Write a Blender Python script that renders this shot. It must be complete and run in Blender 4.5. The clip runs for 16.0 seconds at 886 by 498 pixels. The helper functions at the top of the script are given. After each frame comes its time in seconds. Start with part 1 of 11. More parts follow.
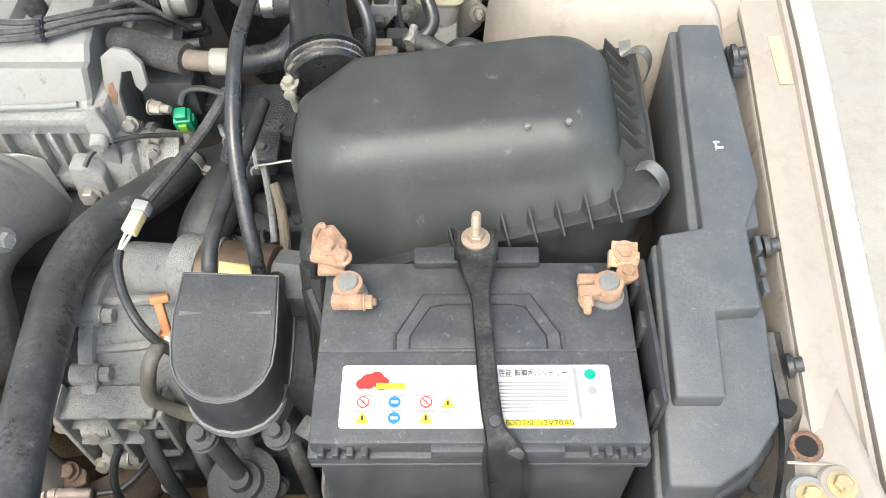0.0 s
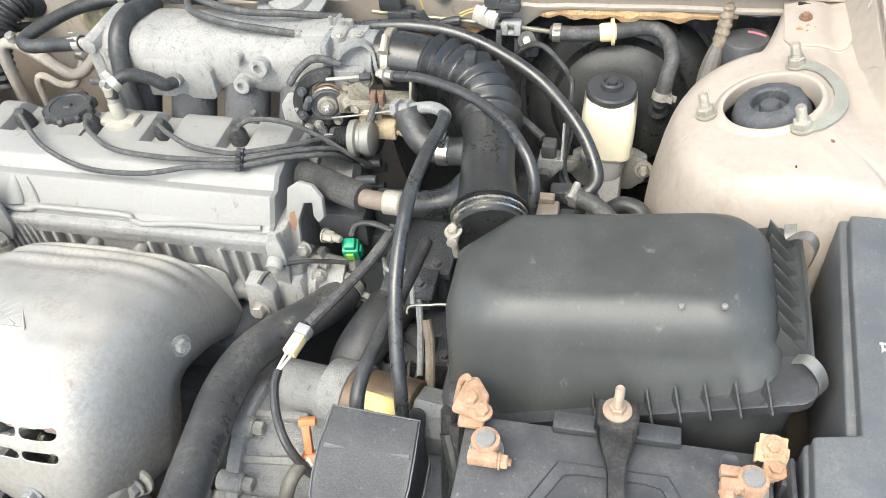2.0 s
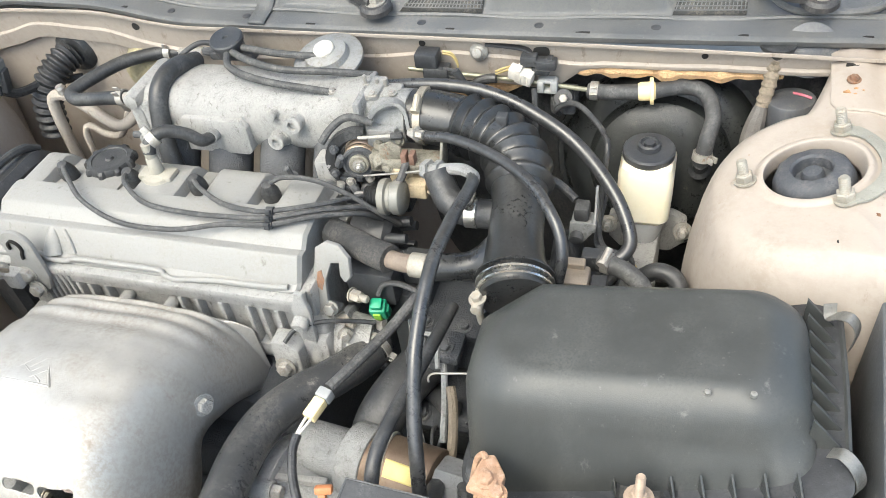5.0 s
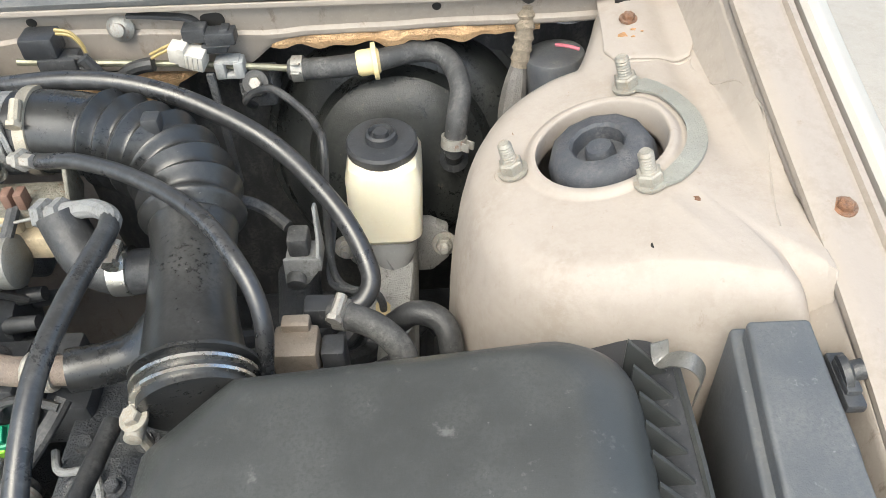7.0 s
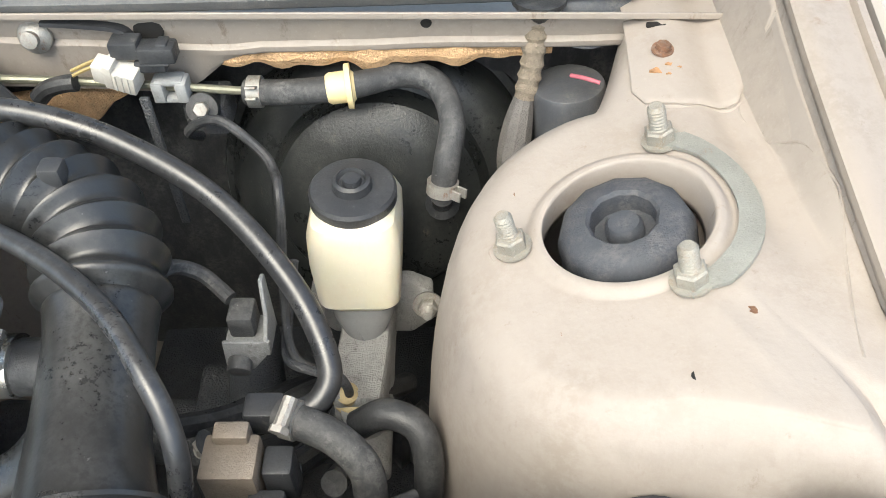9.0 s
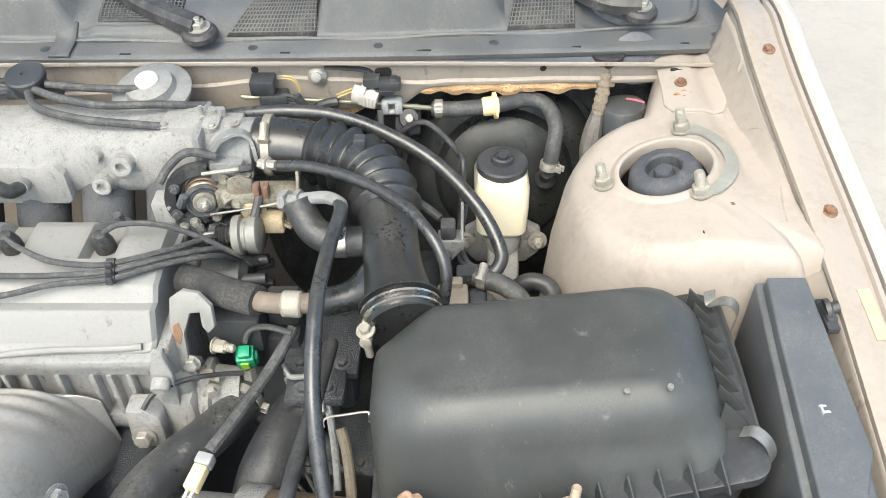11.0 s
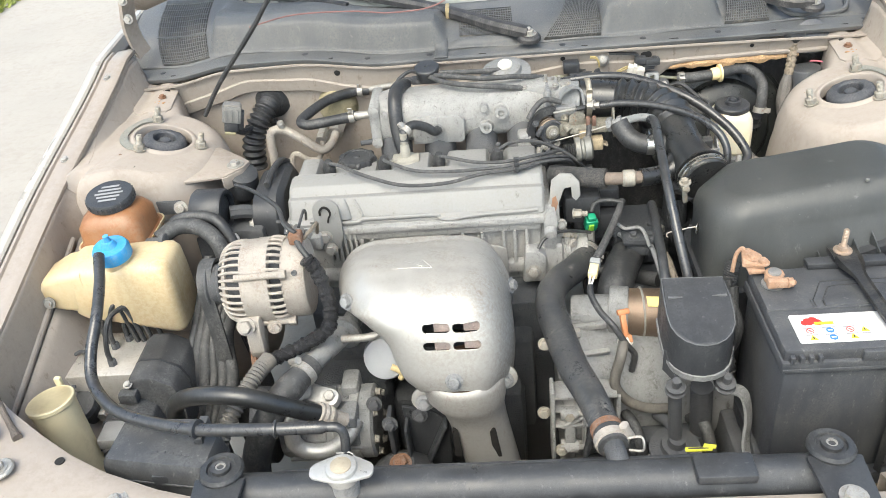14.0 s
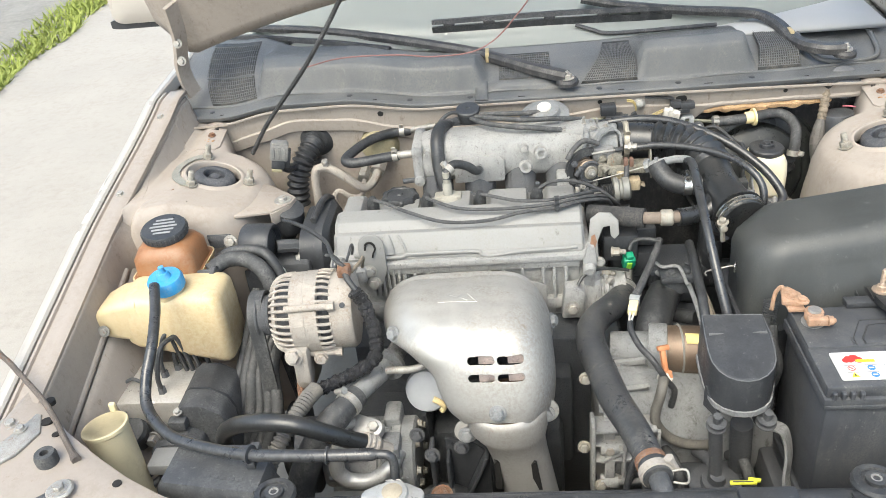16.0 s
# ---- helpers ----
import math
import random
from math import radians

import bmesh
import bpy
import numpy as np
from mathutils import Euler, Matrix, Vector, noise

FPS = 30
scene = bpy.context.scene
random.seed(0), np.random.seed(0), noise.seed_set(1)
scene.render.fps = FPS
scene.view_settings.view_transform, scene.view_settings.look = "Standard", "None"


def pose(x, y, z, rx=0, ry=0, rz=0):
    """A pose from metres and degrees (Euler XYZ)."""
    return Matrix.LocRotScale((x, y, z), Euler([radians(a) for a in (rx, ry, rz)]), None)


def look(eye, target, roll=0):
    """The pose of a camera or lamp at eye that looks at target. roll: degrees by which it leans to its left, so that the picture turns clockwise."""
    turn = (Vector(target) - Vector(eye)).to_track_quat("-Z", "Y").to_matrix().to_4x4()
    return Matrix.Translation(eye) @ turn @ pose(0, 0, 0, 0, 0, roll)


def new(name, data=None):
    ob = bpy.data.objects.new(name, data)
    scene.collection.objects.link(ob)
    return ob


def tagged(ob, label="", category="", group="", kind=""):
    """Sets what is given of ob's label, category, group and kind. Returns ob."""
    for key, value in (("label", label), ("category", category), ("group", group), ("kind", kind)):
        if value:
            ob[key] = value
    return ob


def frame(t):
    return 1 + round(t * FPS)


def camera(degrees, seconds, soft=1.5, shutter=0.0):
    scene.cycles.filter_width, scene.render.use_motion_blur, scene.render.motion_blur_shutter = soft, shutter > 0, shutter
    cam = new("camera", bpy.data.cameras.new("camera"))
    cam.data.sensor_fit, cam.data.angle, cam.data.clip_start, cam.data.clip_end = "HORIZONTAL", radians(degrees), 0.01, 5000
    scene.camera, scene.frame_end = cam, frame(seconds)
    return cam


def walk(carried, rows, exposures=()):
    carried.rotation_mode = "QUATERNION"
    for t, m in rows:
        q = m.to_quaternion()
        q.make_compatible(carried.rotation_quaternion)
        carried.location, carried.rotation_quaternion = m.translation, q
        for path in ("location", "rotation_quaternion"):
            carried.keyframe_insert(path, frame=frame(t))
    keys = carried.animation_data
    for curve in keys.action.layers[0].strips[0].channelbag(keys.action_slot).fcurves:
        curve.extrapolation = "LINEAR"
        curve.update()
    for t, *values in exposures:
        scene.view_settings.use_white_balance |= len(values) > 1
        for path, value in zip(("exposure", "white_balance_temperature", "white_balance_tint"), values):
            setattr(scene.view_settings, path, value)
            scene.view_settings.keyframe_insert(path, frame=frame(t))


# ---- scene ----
cam = camera(57.0, 16.0, soft=0.75)
PATH = [
    (0, (0.444, 0.155, 1.389), (0.418, 1.341, -0.221), -1.3),
    (0.5, (0.512, 0.166, 1.396), (0.163, 1.319, -0.201), -4.0),
    (1, (0.532, 0.164, 1.4), (0.022, 1.305, -0.162), -5.7),
    (1.5, (0.507, 0.174, 1.414), (0.047, 1.396, -0.101), -5.3),
    (2, (0.439, 0.18, 1.438), (0.052, 1.516, 0.001), -6.1),
    (2.5, (0.422, 0.196, 1.447), (-0.001, 1.621, 0.11), -7.4),
    (3, (0.479, 0.242, 1.441), (-0.134, 1.599, 0.105), -8.2),
    (3.2, (0.495, 0.255, 1.44), (-0.165, 1.575, 0.091), -7.9),
    (5.3, (0.448, 0.216, 1.45), (-0.019, 1.589, 0.073), -8.5),
    (5.5, (0.439, 0.212, 1.449), (0.03, 1.614, 0.083), -8.1),
    (6, (0.44, 0.257, 1.412), (0.222, 1.702, 0.047), -6.2),
    (6.5, (0.46, 0.367, 1.322), (0.35, 1.801, -0.067), -4.2),
    (7, (0.487, 0.471, 1.271), (0.459, 1.879, -0.15), -3.1),
    (7.5, (0.494, 0.546, 1.257), (0.473, 1.948, -0.169), -2.4),
    (8, (0.5, 0.608, 1.232), (0.466, 1.977, -0.225), -2.3),
    (8.2, (0.504, 0.622, 1.226), (0.465, 1.977, -0.245), -2.0),
    (10.3, (0.422, 0.461, 1.292), (0.431, 1.871, -0.126), 0.3),
    (10.5, (0.401, 0.383, 1.321), (0.403, 1.842, -0.048), -0.1),
    (11, (0.366, 0.236, 1.424), (0.348, 1.714, 0.078), -0.7),
    (11.5, (0.346, 0.066, 1.47), (0.134, 1.588, 0.19), -3.8),
    (12, (0.313, -0.104, 1.478), (0.051, 1.446, 0.241), -3.7),
    (12.5, (0.263, -0.196, 1.502), (-0.015, 1.369, 0.288), -4.3),
    (13, (0.16, -0.257, 1.513), (-0.021, 1.344, 0.328), -3.4),
    (13.5, (0.05, -0.334, 1.512), (-0.084, 1.3, 0.367), -6.9),
    (14, (0.002, -0.359, 1.515), (-0.151, 1.284, 0.386), -6.4),
    (14.5, (-0.007, -0.366, 1.521), (-0.18, 1.294, 0.418), -6.1),
    (15, (-0.022, -0.376, 1.524), (-0.22, 1.299, 0.449), -6.5),
    (15.5, (-0.032, -0.386, 1.529), (-0.237, 1.309, 0.487), -6.1),
    (16, (-0.033, -0.395, 1.529), (-0.227, 1.303, 0.489), -6.3),
]
walk(cam, [(t, look(eye, target, roll)) for t, eye, target, roll in PATH], exposures=[(0, 1.60, 6600, 2), (1, 1.74, 6600, 2), (3, 1.70, 6600, 2), (5.5, 1.62, 6600, 2), (6.5, 1.53, 6600, 2), (8, 1.40, 6600, 2), (10.5, 1.60, 6600, 2), (11.5, 1.60, 6600, 2), (12.5, 1.66, 6600, 2), (13.5, 1.50, 6600, 2), (16, 1.40, 6600, 2)])


# ---- light ----
world = bpy.data.worlds.new("sky")
scene.world = world
world.use_nodes = True
wn = world.node_tree
sky = wn.nodes.new("ShaderNodeTexSky")
sky.sky_type, sky.sun_disc = "NISHITA", False
sky.sun_elevation, sky.sun_rotation = radians(57), radians(200)
sky.dust_density, sky.air_density = 4.0, 1.0
wn.nodes["Background"].inputs["Strength"].default_value = 0.15
wn.links.new(sky.outputs[0], wn.nodes["Background"].inputs[0])
sun = new("sun", bpy.data.lights.new("sun", "SUN"))
sun.data.energy, sun.data.angle, sun.data.color = 0.8, radians(42), (1.0, 0.98, 0.94)
sun.matrix_world = look((0, 0, 0), (0.2, 0.5, -0.84))


# ---- materials ----
def mat(name, color, rough=0.5, metal=0.0, var=0.18, scale=18.0, fine=160.0, bump=0.15, dust=None, wear=None, coat=0.0, sub=0.0, trans=0.0):
    """Painted, moulded or cast surface: base colour with two scales of variation, dust (colour, amount, scale) and wear (colour, amount, scale)."""
    m = bpy.data.materials.new(name)
    m.use_nodes = True
    t = m.node_tree
    n, l = t.nodes, t.links
    p = n["Principled BSDF"]
    co = n.new("ShaderNodeTexCoord").outputs["Object"]

    run = n.new("ShaderNodeMapping")
    run.inputs["Scale"].default_value = (1.0, 1.0, 0.4)
    l.new(co, run.inputs["Vector"])

    def noise_of(s, detail=4.0, r=0.6, co=co):
        k = n.new("ShaderNodeTexNoise")
        k.inputs["Scale"].default_value, k.inputs["Detail"].default_value, k.inputs["Roughness"].default_value = s, detail, r
        l.new(co, k.inputs["Vector"])
        return k.outputs["Fac"]

    def mixed(a, b, fac):
        x = n.new("ShaderNodeMix")
        x.data_type = "RGBA"
        for sock, v in ((x.inputs[6], a), (x.inputs[7], b)):
            if isinstance(v, tuple):
                sock.default_value = (*v, 1)
            else:
                l.new(v, sock)
        l.new(fac, x.inputs[0])
        return x.outputs[2]

    def ramp(fac, lo, hi, top=1.0):
        r = n.new("ShaderNodeMapRange")
        r.inputs["From Min"].default_value, r.inputs["From Max"].default_value, r.inputs["To Max"].default_value = lo, hi, top
        l.new(fac, r.inputs["Value"])
        return r.outputs[0]

    big, small, speck = noise_of(scale, 6.0, 0.65), noise_of(fine, 5.0, 0.75), noise_of(fine * 2.3 + 90, 3.0, 0.6)
    dark = tuple(c * (1 - var * 0.9) for c in color)
    light = tuple(min(1, c * (1 + var * 0.9)) for c in color)
    c = mixed(dark, light, ramp(big, 0.3, 0.7))
    c = mixed(c, tuple(x * (1 - min(0.8, var * 2.6)) for x in color), ramp(small, 0.53, 0.70, 0.45))
    c = mixed(c, tuple(min(1, x * (1 + var * 3) + 0.02 * var) for x in color), ramp(speck, 0.60, 0.70, 0.4))
    rgh = ramp(big, 0.3, 0.7)
    rr = n.new("ShaderNodeMapRange")
    rr.inputs["To Min"].default_value, rr.inputs["To Max"].default_value = max(0.03, rough - 0.12), min(1, rough + 0.14)
    l.new(rgh, rr.inputs["Value"])
    rough_out = rr.outputs[0]
    for spec, soft in ((dust, True), (wear, False)):
        if spec:
            dc, amount, ds = spec
            if soft:
                # a thin film, broken up by the grain
                film = ramp(noise_of(ds * 1.5, 9.0, 0.68, run.outputs[0]), 0.42, 0.64, min(1.0, 0.2 + amount * 1.0))
                k = n.new("ShaderNodeMath")
                k.operation = "MULTIPLY"
                l.new(film, k.inputs[0]), l.new(ramp(small, 0.40, 0.56), k.inputs[1])
                f = k.outputs[0]
            else:
                f = ramp(noise_of(ds * 1.5, 12.0, 0.75, run.outputs[0]), 0.62 - 0.22 * amount, 0.70 - 0.2 * amount, min(1.0, 0.3 + amount * 1.8))
            c = mixed(c, dc, f)
            k = n.new("ShaderNodeMix")
            k.inputs[3].default_value = 0.85
            l.new(rough_out, k.inputs[2]), l.new(f, k.inputs[0])
            rough_out = k.outputs[0]
    if dust and max(dust[0]) < 0.22:
        # sparse pale specks of grit
        c = mixed(c, tuple(min(0.8, x * 1.7 + 0.03) for x in dust[0]), ramp(noise_of(min(fine, 260) * 1.25, 2.0, 0.5), 0.745, 0.775, 0.4))
    l.new(rough_out, p.inputs["Roughness"])
    l.new(c, p.inputs["Base Color"])
    p.inputs["Metallic"].default_value = metal
    p.inputs["Coat Weight"].default_value = coat
    p.inputs["Coat Roughness"].default_value = 0.25
    if sub:
        p.inputs["Subsurface Weight"].default_value = sub
        p.inputs["Subsurface Radius"].default_value = (0.02, 0.015, 0.008)
        p.inputs["Subsurface Scale"].default_value = 0.5
    if trans:
        p.inputs["Transmission Weight"].default_value = trans
    if bump:
        b = n.new("ShaderNodeBump")
        b.inputs["Strength"].default_value, b.inputs["Distance"].default_value = min(1.0, bump * 1.5), 0.003
        both = n.new("ShaderNodeMath")
        both.operation = "ADD"
        l.new(small, both.inputs[0]), l.new(speck, both.inputs[1])
        l.new(both.outputs[0], b.inputs["Height"])
        l.new(b.outputs[0], p.inputs["Normal"])
    return m


STAIN = mat("thin_rust_stain", (0.42, 0.23, 0.11), 0.8, 0.0, 0.3, 80, 300, 0.1)
DUSTC, RUSTC = (0.36, 0.31, 0.25), (0.28, 0.11, 0.045)
PAINT = mat("beige_paint", (0.315, 0.275, 0.238), 0.42, 0.0, 0.03, 4, 110, 0.05, dust=((0.25, 0.213, 0.178), 0.3, 9), wear=((0.22, 0.15, 0.105), 0.08, 40), coat=0.25)
PAINT_IN = mat("beige_underbonnet_paint", (0.345, 0.304, 0.265), 0.6, 0.0, 0.08, 4, 90, 0.06, dust=((0.29, 0.252, 0.214), 0.45, 9), wear=((0.17, 0.13, 0.10), 0.18, 36))
FENDER = mat("fender_paint", (0.42, 0.392, 0.355), 0.3, 0.0, 0.03, 4, 60, 0.0, coat=0.6)
AIRBOX = mat("airbox_plastic", (0.044, 0.047, 0.047), 0.36, 0.0, 0.13, 7, 420, 0.07, dust=((0.098, 0.10, 0.096), 0.42, 8), wear=((0.19, 0.19, 0.18), 0.08, 34))
BLACK = mat("black_plastic", (0.034, 0.036, 0.040), 0.36, 0.0, 0.12, 20, 300, 0.10, dust=((0.085, 0.088, 0.091), 0.38, 20), wear=((0.20, 0.2, 0.19), 0.10, 80))
FUSEBOX = mat("fuse_box_plastic", (0.080, 0.086, 0.093), 0.44, 0.0, 0.09, 10, 350, 0.1, dust=((0.14, 0.142, 0.142), 0.45, 20), wear=((0.32, 0.31, 0.3), 0.06, 90))
BATT = mat("battery_case", (0.052, 0.055, 0.062), 0.45, 0.0, 0.12, 15, 380, 0.12, dust=((0.12, 0.12, 0.117), 0.45, 28), wear=((0.24, 0.235, 0.22), 0.14, 90))
RUBBER = mat("rubber", (0.030, 0.031, 0.033), 0.36, 0.0, 0.09, 25, 250, 0.12, dust=((0.125, 0.126, 0.124), 0.35, 30))
RUBBER_OLD = mat("dusty_rubber", (0.045, 0.046, 0.048), 0.55, 0.0, 0.2, 25, 250, 0.15, dust=((0.17, 0.169, 0.163), 0.45, 40))
GLOSSRUB = mat("glossy_rubber", (0.019, 0.020, 0.021), 0.30, 0.0, 0.07, 14, 250, 0.05, dust=((0.085, 0.085, 0.083), 0.2, 12), coat=0.3)
CABLE = mat("cable_sheath", (0.026, 0.027, 0.029), 0.29, 0.0, 0.05, 30, 300, 0.04, dust=((0.13, 0.13, 0.13), 0.15, 60), coat=0.4)
ALU = mat("cast_aluminium", (0.415, 0.413, 0.40), 0.46, 0.3, 0.14, 18, 300, 0.5, dust=((0.29, 0.285, 0.27), 0.45, 45), wear=((0.10, 0.094, 0.082), 0.18, 90))
ALU_D = mat("dirty_cast_aluminium", (0.30, 0.305, 0.305), 0.5, 0.3, 0.14, 14, 260, 0.4, dust=((0.20, 0.198, 0.19), 0.5, 30), wear=((0.09, 0.085, 0.078), 0.16, 60))
COVERP = mat("valve_cover_paint", (0.262, 0.262, 0.255), 0.55, 0.15, 0.07, 8, 280, 0.16, dust=((0.265, 0.255, 0.235), 0.4, 11), wear=((0.12, 0.108, 0.092), 0.12, 50))
STEEL = mat("zinc_steel", (0.40, 0.39, 0.365), 0.42, 0.55, 0.2, 60, 500, 0.15, dust=((0.30, 0.26, 0.21), 0.4, 60), wear=(RUSTC, 0.16, 90))
STUDM = mat("dull_tan_zinc", (0.34, 0.325, 0.285), 0.55, 0.35, 0.2, 60, 400, 0.2, dust=((0.36, 0.29, 0.22), 0.4, 70))
TANB = mat("tan_plated_steel", (0.52, 0.42, 0.24), 0.5, 0.5, 0.2, 70, 400, 0.2, wear=(RUSTC, 0.2, 90))
BRIGHT = mat("bright_steel", (0.72, 0.71, 0.68), 0.25, 1.0, 0.08, 60, 500, 0.05)
SHIELD = mat("heat_shield_steel", (0.405, 0.396, 0.374), 0.40, 0.42, 0.05, 5, 200, 0.05, dust=((0.30, 0.262, 0.21), 0.35, 6), wear=((0.24, 0.18, 0.125), 0.07, 26))
RUSTY = mat("rusty_steel", (0.25, 0.13, 0.075), 0.75, 0.2, 0.35, 50, 300, 0.5, dust=((0.33, 0.3, 0.27), 0.3, 60))
COPPER = mat("corroded_copper", (0.46, 0.28, 0.18), 0.65, 0.2, 0.25, 70, 400, 0.4, dust=((0.60, 0.45, 0.34), 0.6, 60), wear=((0.22, 0.10, 0.055), 0.2, 110))
LEAD = mat("lead_post", (0.30, 0.295, 0.285), 0.45, 0.5, 0.2, 90, 400, 0.4)
DARK = mat("grimy_iron", (0.092, 0.095, 0.101), 0.55, 0.2, 0.3, 16, 180, 0.5, dust=((0.13, 0.133, 0.134), 0.5, 14), wear=((0.12, 0.07, 0.045), 0.10, 28))
# iron for deep-lying castings, with the shade down there put into its colour
SHADE_IRON = mat("shaded_iron", (0.060, 0.065, 0.073), 0.45, 0.2, 0.35, 16, 180, 0.6, dust=((0.15, 0.155, 0.16), 0.4, 16))
TANK = mat("aged_translucent_plastic", (0.58, 0.48, 0.30), 0.42, 0.0, 0.04, 8, 120, 0.05, dust=((0.50, 0.36, 0.20), 0.5, 7), wear=((0.3, 0.24, 0.15), 0.05, 60), sub=0.25)
TANK_W = mat("milky_plastic", (0.66, 0.62, 0.49), 0.38, 0.0, 0.04, 8, 120, 0.03, dust=((0.66, 0.58, 0.42), 0.25, 14), sub=0.3)
BROWN = mat("brown_reservoir_plastic", (0.27, 0.12, 0.05), 0.38, 0.0, 0.15, 12, 120, 0.05, dust=((0.33, 0.22, 0.14), 0.3, 10))
BLUE = mat("blue_cap_plastic", (0.04, 0.29, 0.58), 0.4, 0.0, 0.1, 40, 200, 0.05, dust=((0.3, 0.4, 0.5), 0.15, 60))
GREEN = mat("green_connector_plastic", (0.012, 0.26, 0.135), 0.4, 0.0, 0.1, 60, 300, 0.05)
YGREEN = mat("lime_lock_plastic", (0.24, 0.52, 0.05), 0.4, 0.0, 0.1, 60, 300, 0.05)
ORANGE = mat("orange_plastic", (0.50, 0.20, 0.085), 0.5, 0.0, 0.15, 60, 300, 0.1, dust=((0.5, 0.3, 0.18), 0.3, 40))
FOAMO = mat("torn_foam", (0.62, 0.40, 0.22), 0.85, 0.0, 0.25, 45, 200, 0.9)
FOAMG = mat("grey_foam_sleeve", (0.055, 0.056, 0.058), 0.8, 0.0, 0.2, 50, 350, 0.8, dust=((0.22, 0.2, 0.18), 0.3, 35))
WHITEP = mat("white_plastic", (0.62, 0.60, 0.55), 0.4, 0.0, 0.06, 40, 200, 0.05, dust=((0.45, 0.4, 0.33), 0.25, 40))
YELLOWP = mat("pale_yellow_plastic", (0.80, 0.66, 0.36), 0.45, 0.0, 0.08, 40, 200, 0.05)
LOOM = mat("brown_loom_tape", (0.30, 0.25, 0.19), 0.8, 0.0, 0.25, 60, 250, 0.6)
LOOMG = mat("grey_brown_tube", (0.14, 0.132, 0.118), 0.6, 0.1, 0.2, 40, 250, 0.2, dust=((0.27, 0.25, 0.21), 0.4, 30))
COWL = mat("cowl_plastic", (0.105, 0.109, 0.112), 0.44, 0.0, 0.16, 6, 260, 0.15, dust=((0.19, 0.185, 0.175), 0.5, 8), wear=((0.30, 0.28, 0.25), 0.08, 60))
WIPERM = mat("wiper_black", (0.03, 0.03, 0.032), 0.4, 0.0, 0.15, 20, 300, 0.08, dust=((0.2, 0.19, 0.18), 0.25, 30))
SILVERC = mat("radiator_cap_alloy", (0.46, 0.46, 0.45), 0.38, 0.5, 0.12, 40, 300, 0.12, dust=((0.36, 0.34, 0.3), 0.3, 40), wear=((0.2, 0.19, 0.17), 0.1, 60))
PAPER = mat("label_paper", (0.64, 0.635, 0.62), 0.35, 0.0, 0.03, 20, 200, 0.02, dust=((0.5, 0.47, 0.42), 0.1, 40))
INK_RED = mat("red_print", (0.60, 0.04, 0.035), 0.4, 0, 0.1, 60, 200, 0)
INK_YEL = mat("yellow_print", (0.78, 0.66, 0.04), 0.4, 0, 0.05, 60, 200, 0)
YLEAD = mat("faded_yellow_lead", (0.40, 0.31, 0.13), 0.5, 0, 0.1, 60, 200, 0)
INK_BLUE = mat("blue_print", (0.03, 0.18, 0.50), 0.4, 0, 0.05, 60, 200, 0)
INK_BLK = mat("black_print", (0.04, 0.04, 0.04), 0.4, 0, 0.05, 60, 200, 0)
INK_GRY = mat("grey_print", (0.30, 0.30, 0.30), 0.4, 0, 0.05, 60, 200, 0)
INK_GRN = mat("green_indicator", (0.01, 0.32, 0.22), 0.3, 0, 0.1, 60, 200, 0)
HOLE = mat("open_hole", (0.012, 0.011, 0.010), 0.8, 0, 0.1, 40, 200, 0)
CREAM = mat("cream_plastic", (0.66, 0.58, 0.38), 0.4, 0, 0.04, 20, 120, 0.03, dust=((0.5, 0.42, 0.26), 0.3, 14))
YTAG = mat("yellow_tag", (0.50, 0.49, 0.04), 0.5, 0, 0.1, 40, 200, 0.05)


# ---- building helpers ----
def B():
    return bmesh.new()


def merge(bm, tmp, m=None):
    if m is not None:
        tmp.transform(m)
    me = bpy.data.meshes.new("t")
    tmp.to_mesh(me)
    tmp.free()
    bm.from_mesh(me)
    bpy.data.meshes.remove(me)
    return bm


def bevel(bm, w, seg=2, limit=30):
    if w:
        bm.normal_update()
        e = [e for e in bm.edges if len(e.link_faces) == 2 and e.calc_face_angle(0) > radians(limit)]
        if e:
            bmesh.ops.bevel(bm, geom=e, offset=w, offset_type="OFFSET", segments=seg, profile=0.5, affect="EDGES", clamp_overlap=True)


def box(bm, x0, x1, y0, y1, z0, z1, bev=0.003, seg=2, m=None):
    t = B()
    bmesh.ops.create_cube(t, size=1)
    t.transform(Matrix.Translation(((x0 + x1) / 2, (y0 + y1) / 2, (z0 + z1) / 2)) @ Matrix.Diagonal((x1 - x0, y1 - y0, z1 - z0, 1)))
    bevel(t, bev, seg)
    return merge(bm, t, m)


def prism(bm, pts, h0, h1, axis="z", bev=0.0, seg=2, m=None, limit=30):
    """A polygon of 2D points drawn out from h0 to h1 along an axis; the points are (x, y), (y, z) or (x, z)."""
    t = B()
    put = {"z": lambda a, b, h: (a, b, h), "x": lambda a, b, h: (h, a, b), "y": lambda a, b, h: (a, h, b)}[axis]
    lo, hi = [t.verts.new(put(a, b, h0)) for a, b in pts], [t.verts.new(put(a, b, h1)) for a, b in pts]
    t.faces.new(lo), t.faces.new(hi)
    for i in range(len(pts)):
        j = (i + 1) % len(pts)
        t.faces.new((lo[i], lo[j], hi[j], hi[i]))
    bmesh.ops.recalc_face_normals(t, faces=t.faces)
    bevel(t, bev, seg, limit)
    return merge(bm, t, m)


def frame_of(d):
    d = Vector(d).normalized()
    return d.to_track_quat("Z", "Y").to_matrix().to_4x4()


